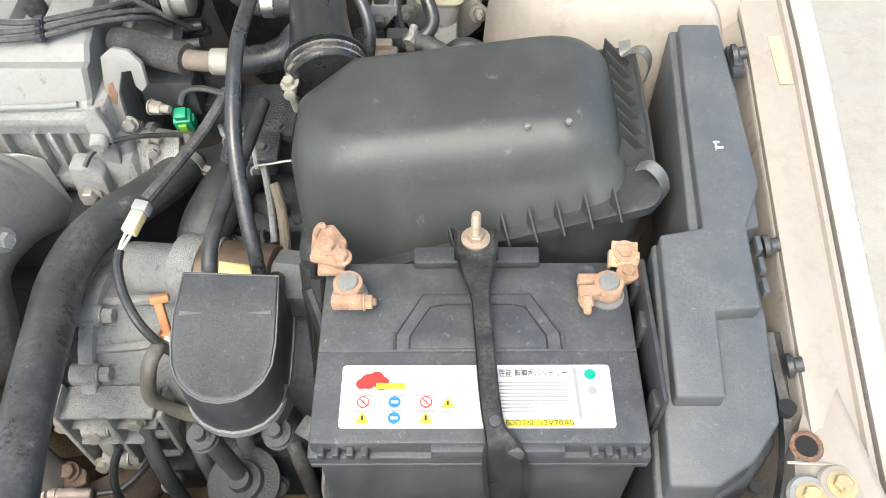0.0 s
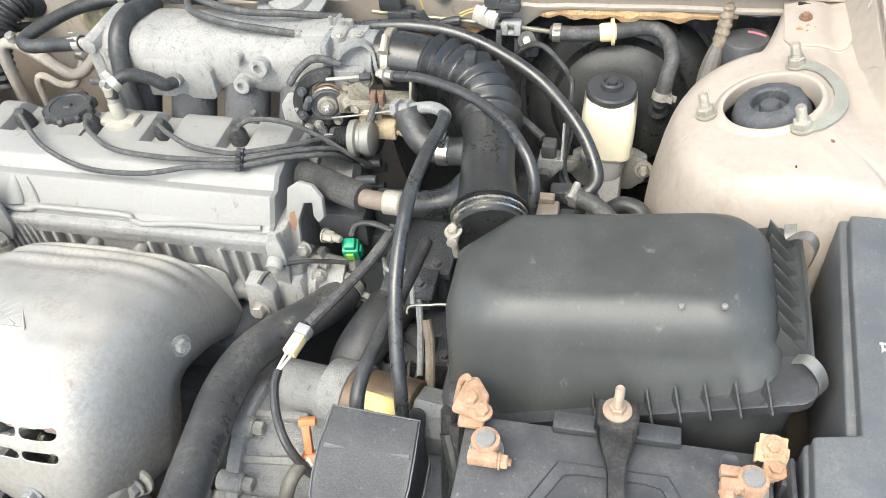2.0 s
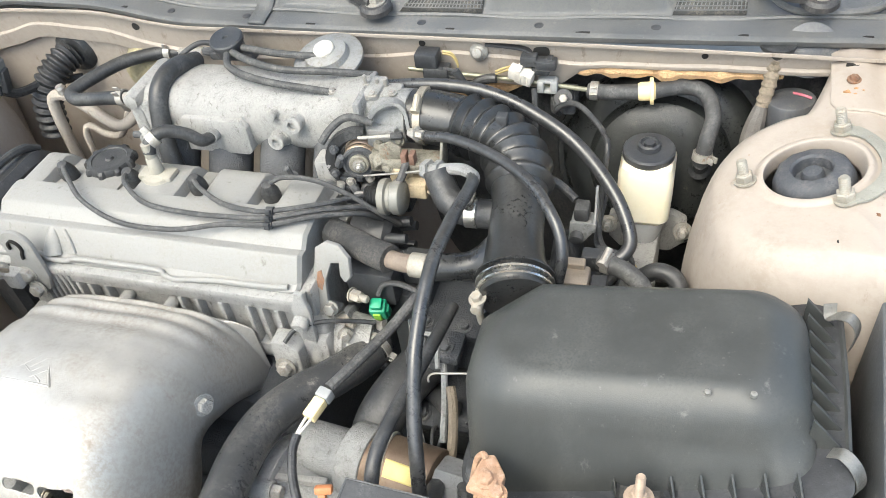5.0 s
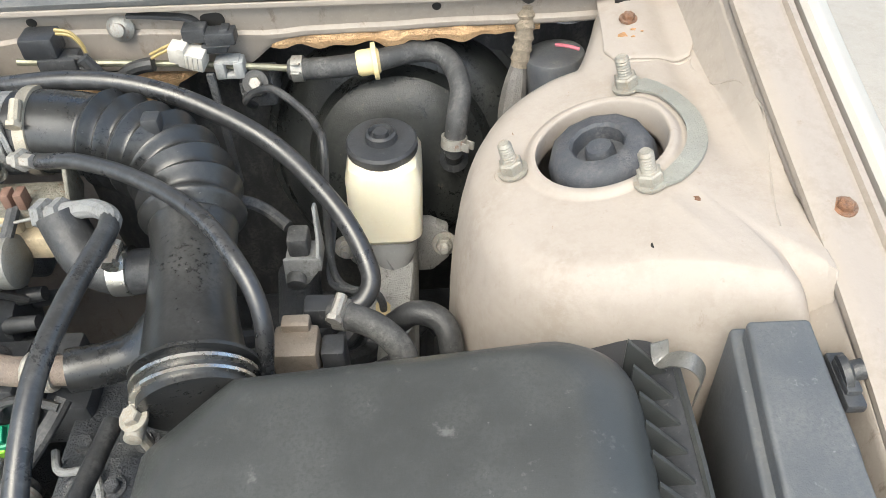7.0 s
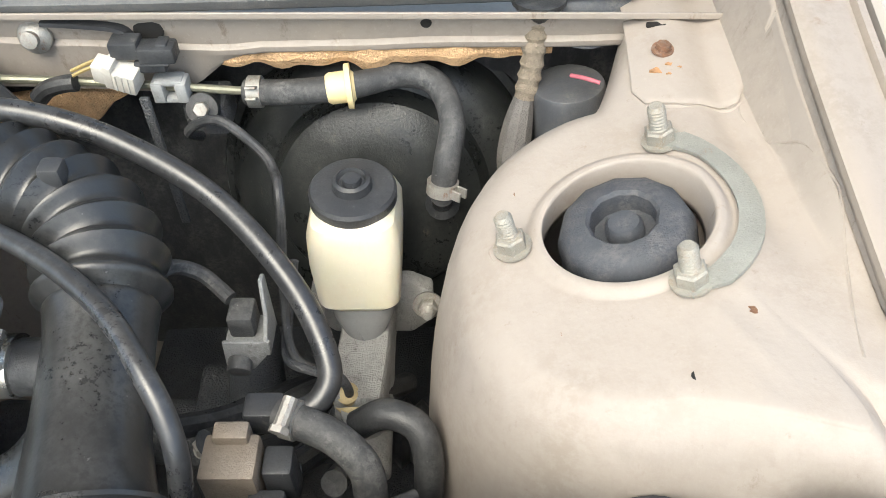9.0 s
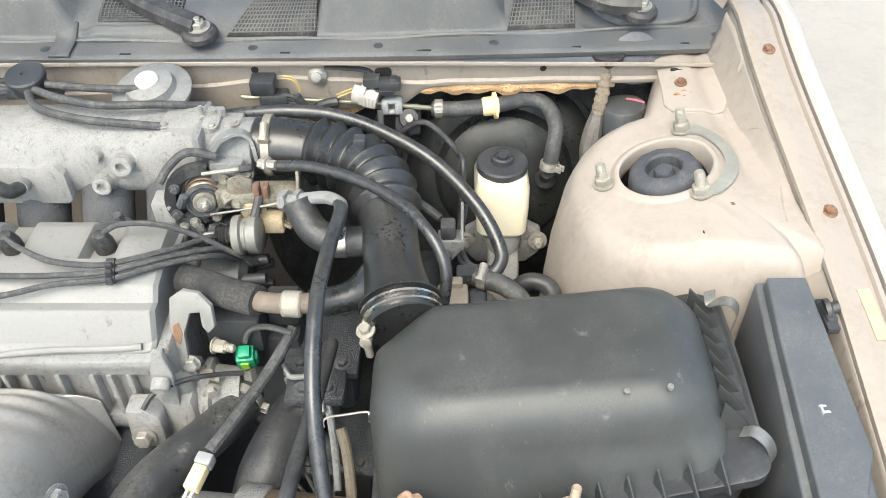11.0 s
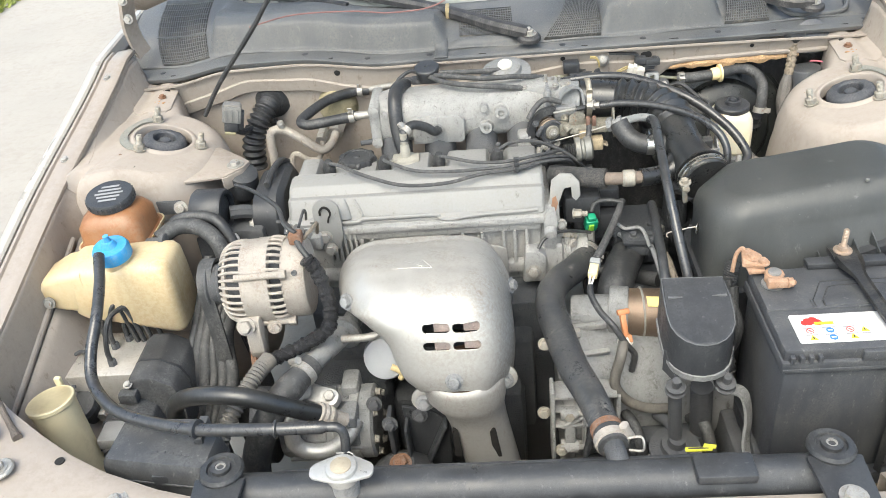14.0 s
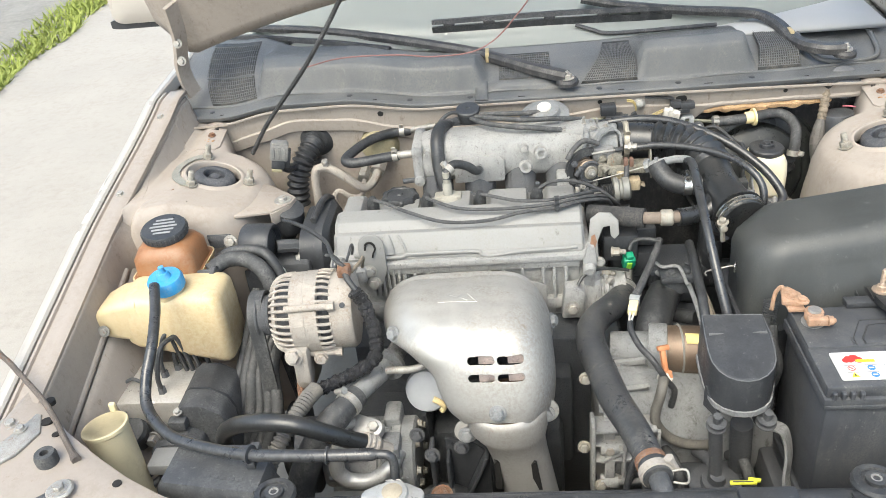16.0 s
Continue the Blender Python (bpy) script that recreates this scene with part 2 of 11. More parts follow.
def lathe(bm, p, axis, prof, seg=28, squash=1.0):
    """Turned form: prof is (radius, height along the axis)."""
    t = B()
    m = Matrix.Translation(p) @ frame_of(axis)
    rings = []
    for r, h in prof:
        if r < 1e-5:
            rings.append([t.verts.new(m @ Vector((0, 0, h)))])
        else:
            rings.append([t.verts.new(m @ Vector((r * math.cos(2 * math.pi * k / seg), squash * r * math.sin(2 * math.pi * k / seg), h))) for k in range(seg)])
    for a, b in zip(rings, rings[1:]):
        for k in range(seg):
            j = (k + 1) % seg
            q = [a[k % len(a)], a[j % len(a)], b[j % len(b)], b[k % len(b)]]
            q = list(dict.fromkeys(q))
            if len(q) > 2:
                t.faces.new(q)
    for r in (rings[0], rings[-1]):
        if len(r) > 1:
            t.faces.new(r)
    bmesh.ops.recalc_face_normals(t, faces=t.faces)
    return merge(bm, t)


def cyl(bm, p0, p1, r0, r1=None, seg=20, bev=0.0):
    p0, p1 = Vector(p0), Vector(p1)
    h = (p1 - p0).length
    r1 = r0 if r1 is None else r1
    b = min(bev, h / 3, r0 / 2, r1 / 2)
    prof = [(r0, 0), (r1, h)] if not b else [(r0 - b, 0), (r0 - b * 0.3, b * 0.3), (r0, b), (r1, h - b), (r1 - b * 0.3, h - b * 0.3), (r1 - b, h)]
    return lathe(bm, p0, p1 - p0, prof, seg)


def spline(pts, sub=6):
    P = [Vector(p) for p in pts]
    P = [2 * P[0] - P[1], *P, 2 * P[-1] - P[-2]]
    out = []
    for i in range(1, len(P) - 2):
        a, b, c, d = P[i - 1:i + 3]
        for k in range(sub):
            f = k / sub
            out.append(0.5 * (2 * b + (c - a) * f + (2 * a - 5 * b + 4 * c - d) * f * f + (3 * b - a - 3 * c + d) * f ** 3))
    out.append(P[-2])
    return out


def tube(bm, pts, r, seg=10, sub=6, caps=True, shape=None):
    """A hose or wire along a smooth line. r: radius, or a function of the share of the way; shape: cross-section points instead of a circle."""
    P = spline(pts, sub) if sub > 1 else [Vector(p) for p in pts]
    t, rings, up = B(), [], None
    n = len(P)
    for i, p in enumerate(P):
        d = (P[min(i + 1, n - 1)] - P[max(i - 1, 0)]).normalized()
        if up is None:
            up = d.orthogonal().normalized() if shape is None else (Vector((0, 0, 1)) - d * d.z).normalized()
        up = (up - d * up.dot(d)).normalized()
        side = d.cross(up)
        rad = r(i / (n - 1)) if callable(r) else r
        if shape:
            rings.append([t.verts.new(p + side * a * rad + up * b * rad) for a, b in shape])
        else:
            rings.append([t.verts.new(p + rad * (math.cos(2 * math.pi * k / seg) * up + math.sin(2 * math.pi * k / seg) * side)) for k in range(seg)])
    for a, b in zip(rings, rings[1:]):
        for k in range(len(a)):
            j = (k + 1) % len(a)
            t.faces.new((a[k], a[j], b[j], b[k]))
    if caps:
        t.faces.new(rings[0]), t.faces.new(rings[-1])
    bmesh.ops.recalc_face_normals(t, faces=t.faces)
    return merge(bm, t)


def loft(bm, rings, closed=True, cap0=True, cap1=True):
    t = B()
    V = [[t.verts.new(p) for p in r] for r in rings]
    for a, b in zip(V, V[1:]):
        for k in range(len(a) if closed else len(a) - 1):
            j = (k + 1) % len(a)
            t.faces.new((a[k], a[j], b[j], b[k]))
    if closed and cap0:
        t.faces.new(V[0])
    if closed and cap1:
        t.faces.new(V[-1])
    bmesh.ops.recalc_face_normals(t, faces=t.faces)
    return merge(bm, t)


def sheet(bm, f, nu, nv):
    """A curved sheet: f(u, v) for u and v from 0 to 1."""
    return loft(bm, [[f(i / nu, j / nv) for j in range(nv + 1)] for i in range(nu + 1)], closed=False)


def rrect(x0, x1, y0, y1, rad, n=5):
    rs = rad if isinstance(rad, tuple) else (rad,) * 4
    out = []
    for (cx, cy, a0), r in zip(((x1, y1, 0), (x0, y1, 90), (x0, y0, 180), (x1, y0, 270)), rs):
        sx, sy = (-1 if cx == x1 else 1), (-1 if cy == y1 else 1)
        for k in range(n + 1):
            a = radians(a0 + 90 * k / n)
            out.append((cx + sx * r + r * math.cos(a), cy + sy * r + r * math.sin(a)))
    return out


def hexbolt(bm, p, n, r=0.0065, h=0.006, washer=0.0095, stud=0.0, sr=0.004):
    """Hexagon head with a washer, on a stud if wanted."""
    p, n = Vector(p), Vector(n).normalized()
    if washer:
        cyl(bm, p, p + n * 0.0018, washer, seg=20)
    t = B()
    q = p + n * 0.0018
    lathe(t, q, n, [(r, 0), (r, h * 0.85), (r * 0.86, h)], 6)
    merge(bm, t)
    if stud:
        prof = []
        k = max(4, int(stud / 0.0022))
        for i in range(k):
            prof += [(sr, i * stud / k), (sr * 0.84, (i + 0.5) * stud / k)]
        prof.append((sr * 0.7, stud))
        lathe(bm, q + n * h, n, prof, 12)
    return bm


BASE = {}


def thing(name, base, label, category, group="", kind=""):
    ob = new(name)
    ob.empty_display_size = 0.02
    ob.location = base
    BASE[ob.name] = Vector(base)
    return tagged(ob, label, category, group, kind)


def smooth(me, angle=35):
    me.polygons.foreach_set("use_smooth", [True] * len(me.polygons))
    me.set_sharp_from_angle(angle=radians(angle))


def part(name, bm, material, parent, label="", thick=0.0, angle=35):
    """One mesh under a thing or under a part."""
    base = BASE[parent.name]
    bm.transform(Matrix.Translation(-base))
    me = bpy.data.meshes.new(name)
    bm.to_mesh(me)
    bm.free()
    me.materials.append(material)
    smooth(me, angle)
    ob = new(name, me)
    ob.parent = parent
    BASE[ob.name] = base
    if thick:
        s = ob.modifiers.new("thickness", "SOLIDIFY")
        s.thickness, s.offset = thick, 0
    return tagged(ob, label)


def single(name, bm, material, base, label, category, group="", kind="", thick=0.0, angle=35):
    """A thing that is one mesh."""
    bm.transform(Matrix.Translation(-Vector(base)))
    me = bpy.data.meshes.new(name)
    bm.to_mesh(me)
    bm.free()
    me.materials.append(material)
    smooth(me, angle)
    ob = new(name, me)
    ob.location = base
    BASE[ob.name] = Vector(base)
    if thick:
        s = ob.modifiers.new("thickness", "SOLIDIFY")
        s.thickness, s.offset = thick, 0
    return tagged(ob, label, category, group, kind)


def repeat(name, bm, material, parent, places, label=""):
    """Alike parts that share one mesh, at the given world poses."""
    me = bpy.data.meshes.new(name)
    bm.to_mesh(me)
    bm.free()
    me.materials.append(material)
    smooth(me)
    inv = Matrix.Translation(-BASE[parent.name])
    for m in places:
        ob = new(name, me)
        ob.parent = parent
        ob.matrix_basis = inv @ m
        BASE[ob.name] = BASE[parent.name]
        tagged(ob, label)


def move(x, y, z):
    return Matrix.Translation((x, y, z))


def aim(p, n, spin=0):
    """A pose at p whose z axis is n."""
    return Matrix.Translation(p) @ frame_of(n) @ pose(0, 0, 0, 0, 0, spin)


def pieces(bm):
    """The separate pieces of a mesh; those that touch stay together."""
    bm.verts.index_update()
    bm.verts.ensure_lookup_table()
    seen, groups = set(), []
    for v in bm.verts:
        if v.index in seen:
            continue
        stack, isl = [v], []
        seen.add(v.index)
        while stack:
            q = stack.pop()
            isl.append(q)
            for e in q.link_edges:
                o = e.other_vert(q)
                if o.index not in seen:
                    seen.add(o.index)
                    stack.append(o)
        groups.append(isl)
    boxes = [[set(g), Vector([min(q.co[i] for q in g) for i in range(3)]), Vector([max(q.co[i] for q in g) for i in range(3)])] for g in groups]
    again = True
    while again:
        again = False
        for i, j in [(i, j) for i in range(len(boxes)) for j in range(i + 1, len(boxes))]:
            a, b = boxes[i], boxes[j]
            if all(a[1][k] < b[2][k] + 0.0004 and b[1][k] < a[2][k] + 0.0004 for k in range(3)):
                boxes[i] = [a[0] | b[0], Vector(map(min, a[1], b[1])), Vector(map(max, a[2], b[2]))]
                del boxes[j]
                again = True
                break
    out = []
    for g, lo, hi in boxes:
        t = bm.copy()
        t.verts.ensure_lookup_table()
        keep = {q.index for q in g}
        bmesh.ops.delete(t, geom=[q for q in t.verts if q.index not in keep], context="VERTS")
        out.append((t, Vector(((lo.x + hi.x) / 2, (lo.y + hi.y) / 2, lo.z))))
    bm.free()
    return out


def parts(name, bm, material, parent, label="", **k):
    """Each piece of the mesh as a part of its own."""
    return [part(name, t, material, parent, label, **k) for t, c in pieces(bm)]


def singles(name, bm, material, label, category, group="", **k):
    """Each piece of the mesh as a thing of its own."""
    return [single(name, t, material, c, label, category, group, **k) for t, c in pieces(bm)]


def bolt_part(parent, p, n, material=None, label="", **k):
    return part("bolt", hexbolt(B(), p, n, **k), material or STEEL, parent, label)


def hose_clamp(parent, p, d, r, w=0.012, material=None, lug=(0, 0, 1), label="steel hose clamp"):
    """A band with a screw lug round a hose."""
    bm = B()
    p, d = Vector(p), Vector(d).normalized()
    lathe(bm, p - d * w / 2, d, [(r, 0), (r + 0.0016, 0.0006), (r + 0.0016, w - 0.0006), (r, w)], 24)
    u = (Vector(lug) - d * Vector(lug).dot(d)).normalized()
    s = d.cross(u)
    q = p + u * (r + 0.004)
    cyl(bm, q - s * 0.009, q + s * 0.009, 0.0045, seg=10)
    cyl(bm, q + s * 0.009, q + s * 0.013, 0.0062, seg=6)
    return part("hose_clamp", bm, material or STEEL, parent, label)


def spring_clamp(parent, p, d, r, lug=(0, 0, 1), label="spring hose clamp"):
    """A spring band with two ears."""
    bm = B()
    p, d = Vector(p), Vector(d).normalized()
    lathe(bm, p - d * 0.005, d, [(r, 0), (r + 0.0018, 0), (r + 0.0018, 0.010), (r, 0.010)], 20)
    u = (Vector(lug) - d * Vector(lug).dot(d)).normalized()
    s = d.cross(u)
    m = Matrix.Translation(p + u * (r + 0.004)) @ Matrix((s, d, u)).transposed().to_4x4()
    for k in (-1, 1):
        box(bm, k * 0.004 - 0.001, k * 0.004 + 0.001, -0.004, 0.004, -0.004, 0.005, 0.0004, 1, m)
    return part("hose_clamp", bm, STEEL, parent, label)


def ss(a, b, x):
    x = min(1, max(0, (x - a) / (b - a)))
    return x * x * (3 - 2 * x)


def lerp(a, b, f):
    return a + (b - a) * f


# ---- ground ----
def ground_material():
    m = mat("pale_concrete", (0.355, 0.33, 0.292), 0.9, 0, 0.10, 1.3, 25, 0.3, dust=((0.305, 0.275, 0.235), 0.4, 2.5), wear=((0.22, 0.19, 0.15), 0.06, 9))
    return m


bm = B()
sheet(bm, lambda u, v: (lerp(-60, 60, u), lerp(-40, 90, v), 0), 24, 24)
single("ground", bm, ground_material(), (0, 0, 0), "pale worn concrete yard with faint stains", "ground", kind="structure")
GRASSM = mat("grass_green", (0.27, 0.31, 0.07), 0.7, 0, 0.35, 1.5, 9, 0.0)
EARTH = mat("grey_gravel", (0.22, 0.21, 0.19), 0.95, 0, 0.25, 3, 40, 0.8, dust=((0.34, 0.32, 0.28), 0.4, 12))
bm = B()
sheet(bm, lambda u, v: (lerp(-40, -3.45 - 0.05 * (lerp(-5, 40, v) - 4.5) * (v < 0.4) + 0.05 * math.sin(41 * v), u), lerp(-5, 40, v), 0.012), 8, 60)
single("gravel_strip", bm, EARTH, (-6, 4, 0.012), "grey gravel beside the concrete", "gravel", kind="structure")
bm = B()
rg = random.Random(4)
for k in range(5200):
    y = rg.uniform(2.5, 9.5)
    x = -3.2 - 0.07 * (y - 4.2) - 0.36 * rg.random() ** 1.3 + 0.03 * math.sin(y * 5)
    h, a, s = rg.uniform(0.03, 0.08), rg.uniform(0, 6.28), rg.uniform(0.006, 0.014)
    dx, dy, lx, ly = math.cos(a) * s, math.sin(a) * s, rg.gauss(0, 0.03), rg.gauss(0, 0.03)
    v = [bm.verts.new(p) for p in ((x - dx, y - dy, 0), (x + dx, y + dy, 0), (x + lx + dx * 0.5, y + ly + dy * 0.5, h * 0.7), (x + lx * 1.6, y + ly * 1.6, h))]
    bm.faces.new((v[0], v[1], v[2])), bm.faces.new((v[0], v[2], v[3]))
single("grass", bm, GRASSM, (-3.6, 5, 0), "green grass tufts along the concrete edge", "grass", kind="stuff")


# ---- car body ----
def rail_z(y):
    return 0.975 + 0.26 * (min(y, 1.12) - 1.08)


def rail_x(y):
    return 0.719 - 0.016 * ss(0.72, 1.08, y)


TC = (0.597, 0.943)


def plate_z(x):
    return 0.8945 + 0.30 * min(x - TC[0], 0.045)


def shelf_z(x, y):
    """Height of the pressed top between strut, rail and bulkhead: flat, with a shallow groove beside the rail."""
    base = plate_z(x) + 0.008 * ss(1.0, 1.15, y)
    d = rail_x(y) - x
    groove = -0.0055 * math.exp(-((d - 0.032) / 0.012) ** 2) * ss(0.86, 0.95, y)
    return base + groove + max(0.0, rail_z(y) - 0.012 - base) * ss(0.015, 0.0, d)


TOWERP = mat("matt_beige_tower_paint", (0.352, 0.311, 0.274), 0.66, 0.0, 0.035, 7, 90, 0.05, dust=((0.30, 0.255, 0.213), 0.42, 8), wear=((0.20, 0.15, 0.11), 0.05, 60))


def side_parts(s):
    """Inner wing, strut tower, rail, gutter and wing of one side; s is the side's sign."""
    def apron(u, v):
        y = lerp(0.30, 1.155, u)
        w, zr, xr = ss(0.73, 0.84, y), rail_z(y), rail_x(y)
        front = [(xr, zr), (xr - 0.004, zr - 0.004), (xr - 0.009, zr - 0.05), (xr - 0.014, zr - 0.13), (xr - 0.026, 0.42)]
        tower = [(xr, zr - 0.008), (xr - 0.002, zr - 0.016), (xr - 0.03, 0.872), (xr - 0.06, 0.865), (xr - 0.09, 0.80)]
        k = min(int(v * 4), 3)
        f = v * 4 - k
        fx, fz = lerp(front[k][0], front[k + 1][0], f), lerp(front[k][1], front[k + 1][1], f)
        tx, tz = lerp(tower[k][0], tower[k + 1][0], f), lerp(tower[k][1], tower[k + 1][1], f)
        return (s * lerp(fx, tx, w), y, lerp(fz, tz, w))

    part("inner_wing", sheet(B(), apron, 70, 32), PAINT_IN, body, thick=0.002, angle=60)

    prof = [(0.047, -0.020, 0), (0.0475, 0.001, 0), (0.049, 0.0035, 0), (0.052, 0.003, 0), (0.056, 0.0, 0), (0.062, 0, 0), (0, 0, 0.5), (0, 0, 1), (0.007, -0.002, 1), (0.014, -0.007, 1), (0.021, -0.016, 1), (0.027, -0.032, 1), (0.033, -0.060, 1), (0.039, -0.11, 1), (0.044, -0.18, 1), (0.046, -0.28, 1), (0.046, -0.45, 1)]
    dents = [(-98, 0.868, 0.0045), (-62, 0.872, 0.005), (-74, 0.850, 0.004), (-124, 0.862, 0.0045), (-47, 0.880, 0.006), (-86, 0.835, 0.005), (-140, 0.84, 0.006)]
    n = 340
    lines = []
    for k in range(n):
        a = 2 * math.pi * k / n
        ca, sa = math.cos(a), math.sin(a)
        deg = math.degrees(math.atan2(sa, ca))
        w = ss(-60, -51, deg) * ss(92, 80, deg)
        R = 0.0735 + 0.040 * max(0, -sa) ** 2 + 0.022 * max(0, sa) ** 2 + 0.062 * max(0, ca) ** 1.6
        if ca > 0 and sa < -0.3:
            R = lerp(R, max(R, 0.1135 / max(0.25, -sa - 0.3 * ca)), ss(0.0, 0.3, ca))
        reach = 0.0
        if w > 0:
            reach = 9.0
            for _ in range(4):
                reach = min((rail_x(TC[1] + min(reach, 0.3) * sa) - 0.0025 - TC[0]) / max(ca, 1e-3), (1.156 - TC[1]) / max(sa, 1e-3))
        col = []
        for q, (r0, dz, top) in enumerate(prof):
            r = lerp(0.064, R, top) + r0 if top else r0
            x, y = TC[0] + r * ca, TC[1] + r * sa
            p = Vector((min(x, rail_x(y) - 0.003), y, plate_z(TC[0] + min(r, R + 0.01) * ca) + dz))
            if w > 0 and q > 5:
                r2 = lerp(0.062, reach, ((q - 5) / 11) ** 0.8)
                x2, y2 = TC[0] + r2 * ca, TC[1] + r2 * sa
                p = p.lerp(Vector((x2, y2, shelf_z(x2, y2))), w)
            col.append(p)
        col = spline(col, 5)
        for p in col[30:]:
            # small dents and the unevenness of pressed sheet
            push = 0.0011 * noise.noise(p * 22) + 0.0005 * noise.noise(p * 60)
            for da, zz, rad in dents:
                d2 = ((deg - da) * 0.00225) ** 2 + (p.z - zz) ** 2
                if d2 < 0.0009:
                    push -= 0.0011 * math.exp(-d2 / rad ** 2 * 1.4)
            p += Vector((ca, sa, 0)) * push * (1 - w) + Vector((0, 0, 0.7 * push * w))
        lines.append([(s * p.x, p.y, p.z) for p in col])
    rings = [[lines[k][q] for k in range(n)] for q in range(len(lines[0]))]
    tower = part("strut_tower", loft(B(), rings, cap0=False, cap1=False), TOWERP, body, "beige painted strut tower with small dents and faint dirt", thick=0.002, angle=60)

    # sheet-metal rail on top of the inner wing, with its flange
    def rail(u, v):
        y = lerp(0.30, 1.16, u)
        zr, xr = rail_z(y), rail_x(y)
        P = [(xr - 0.0035, zr - 0.004), (xr - 0.003, zr + 0.002), (xr + 0.004, zr + 0.004), (xr + 0.020, zr + 0.002), (xr + 0.029, zr + 0.0015), (xr + 0.031, zr - 0.003), (xr + 0.035, zr - 0.003), (xr + 0.037, zr + 0.001), (xr + 0.0405, zr + 0.001), (xr + 0.042, zr - 0.02)]
        k = min(int(v * 9), 8)
        f = v * 9 - k
        return (s * lerp(P[k][0], P[k + 1][0], f), y, lerp(P[k][1], P[k + 1][1], f))

    part("wing_rail", sheet(B(), rail, 60, 18), PAINT, body, thick=0.0015, angle=25)
    bm = B()
    for y in (0.845, 1.06):
        hexbolt(bm, (s * (rail_x(y) + 0.018), y, rail_z(y) + 0.002), (0, -0.2, 1), r=0.0055, h=0.004, washer=0.008)
    parts("rail_bolt", bm, RUSTY if s > 0 else STEEL, body, "rusty bolts on the wing rail" if s > 0 else "")

    def wing(u, v):
        y = lerp(0.10, 1.55, u)
        zr = rail_z(min(y, 1.12)) + 0.05 * max(0, y - 1.12) if y > 0.3 else rail_z(0.3) - 0.35 * (0.3 - y)
        xr = rail_x(y)
        P = [(xr + 0.046, zr - 0.025), (xr + 0.046, zr + 0.001), (xr + 0.049, zr + 0.004), (xr + 0.056, zr + 0.004), (xr + 0.066, zr - 0.002), (xr + 0.074, zr - 0.016), (xr + 0.086, zr - 0.08), (xr + 0.108, 0.55), (xr + 0.09, 0.22)]
        k = min(int(v * 8), 7)
        f = v * 8 - k
        return (s * lerp(P[k][0], P[k + 1][0], f), y, lerp(P[k][1], P[k + 1][1], f))

    part("wing", sheet(B(), wing, 60, 40), FENDER, body, "pale beige glossy front wing", thick=0.0015, angle=40)
    for k, (x, y, r) in enumerate(((0.538, 0.985, 0.0022), (0.556, 0.872, 0.0016), (0.648, 0.868, 0.0024), (0.585, 1.018, 0.0018), (0.664, 0.935, 0.0014), (0.60, 0.848, 0.0012))):
        bm = B()
        prism(bm, [(s * x + r * (1 + 0.4 * math.sin(5 * a + k)) * math.cos(a), y + r * (1 + 0.3 * math.sin(3 * a)) * math.sin(a)) for a in [0.628 * j for j in range(10)]], plate_z(x) - 0.002, plate_z(x) + 0.0006, "z")
        part("paint_chip", bm, RUSTY, body)
    part("drain_hole", cyl(B(), (s * 0.614, 0.834, 0.896), (s * 0.614, 0.834, 0.9005), 0.0027, seg=12), HOLE, body)

    # overlapping plate that joins the tower to the bulkhead
    front = [(0.616, 1.053), (0.622, 1.040), (0.643, 1.032), (0.668, 1.033), (0.681, 1.037), (0.690, 1.056), (0.700, 1.068)]

    def shelf(u, v):
        k = min(int(u * 6), 5)
        f = u * 6 - k
        x, y0 = lerp(front[k][0], front[k + 1][0], f), lerp(front[k][1], front[k + 1][1], f)
        x = lerp(x, 0.621 + 0.079 * u, v)
        y = lerp(y0, 1.156, v)
        return (s * x, y, shelf_z(x, y) + 0.0030 - 0.0012 * ss(0.1, 0.0, v))

    part("shelf_panel", sheet(B(), shelf, 42, 24), TOWERP, body, thick=0.0018, angle=60)

    def bead(pts, r=0.0011):
        b = B()
        tube(b, [(s * x, y, shelf_z(x, y) + 0.0006) for x, y in pts], r, seg=6, sub=6)
        return b

    part("sealant_bead", bead([(0.681, 1.034), (0.6807, 1.0212), (0.690, 0.997), (0.6995, 0.9757), (0.7055, 0.945), (0.7066, 0.9301), (0.702, 0.8943), (0.6950, 0.8605), (0.692, 0.838)]), PAINT_IN, body, "thin sealant bead along the seam")
    part("sealant_bead", bead([(0.6225, 1.0385), (0.643, 1.0305), (0.668, 1.0315), (0.681, 1.0355), (0.690, 1.0545), (0.700, 1.0665)], 0.0016), PAINT_IN, body)
    bm = B()
    tube(bm, [(s * x, y, plate_z(x) + 0.0002) for x, y in ((0.5264, 0.9515), (0.5190, 0.940), (0.5297, 0.9222), (0.5437, 0.9146), (0.5584, 0.8899), (0.586, 0.8759), (0.6256, 0.8651))], 0.0007, seg=6, sub=6)
    part("plate_edge", bm, TOWERP, body)
    part("rusty_bolt", hexbolt(B(), (s * 0.6395, 1.0838, shelf_z(0.6395, 1.0838) + 0.004), (0, -0.1, 1), r=0.0052, h=0.004, washer=0.0075), RUSTY, body, "rusty bolt with stained paint round it")
    bm = B()
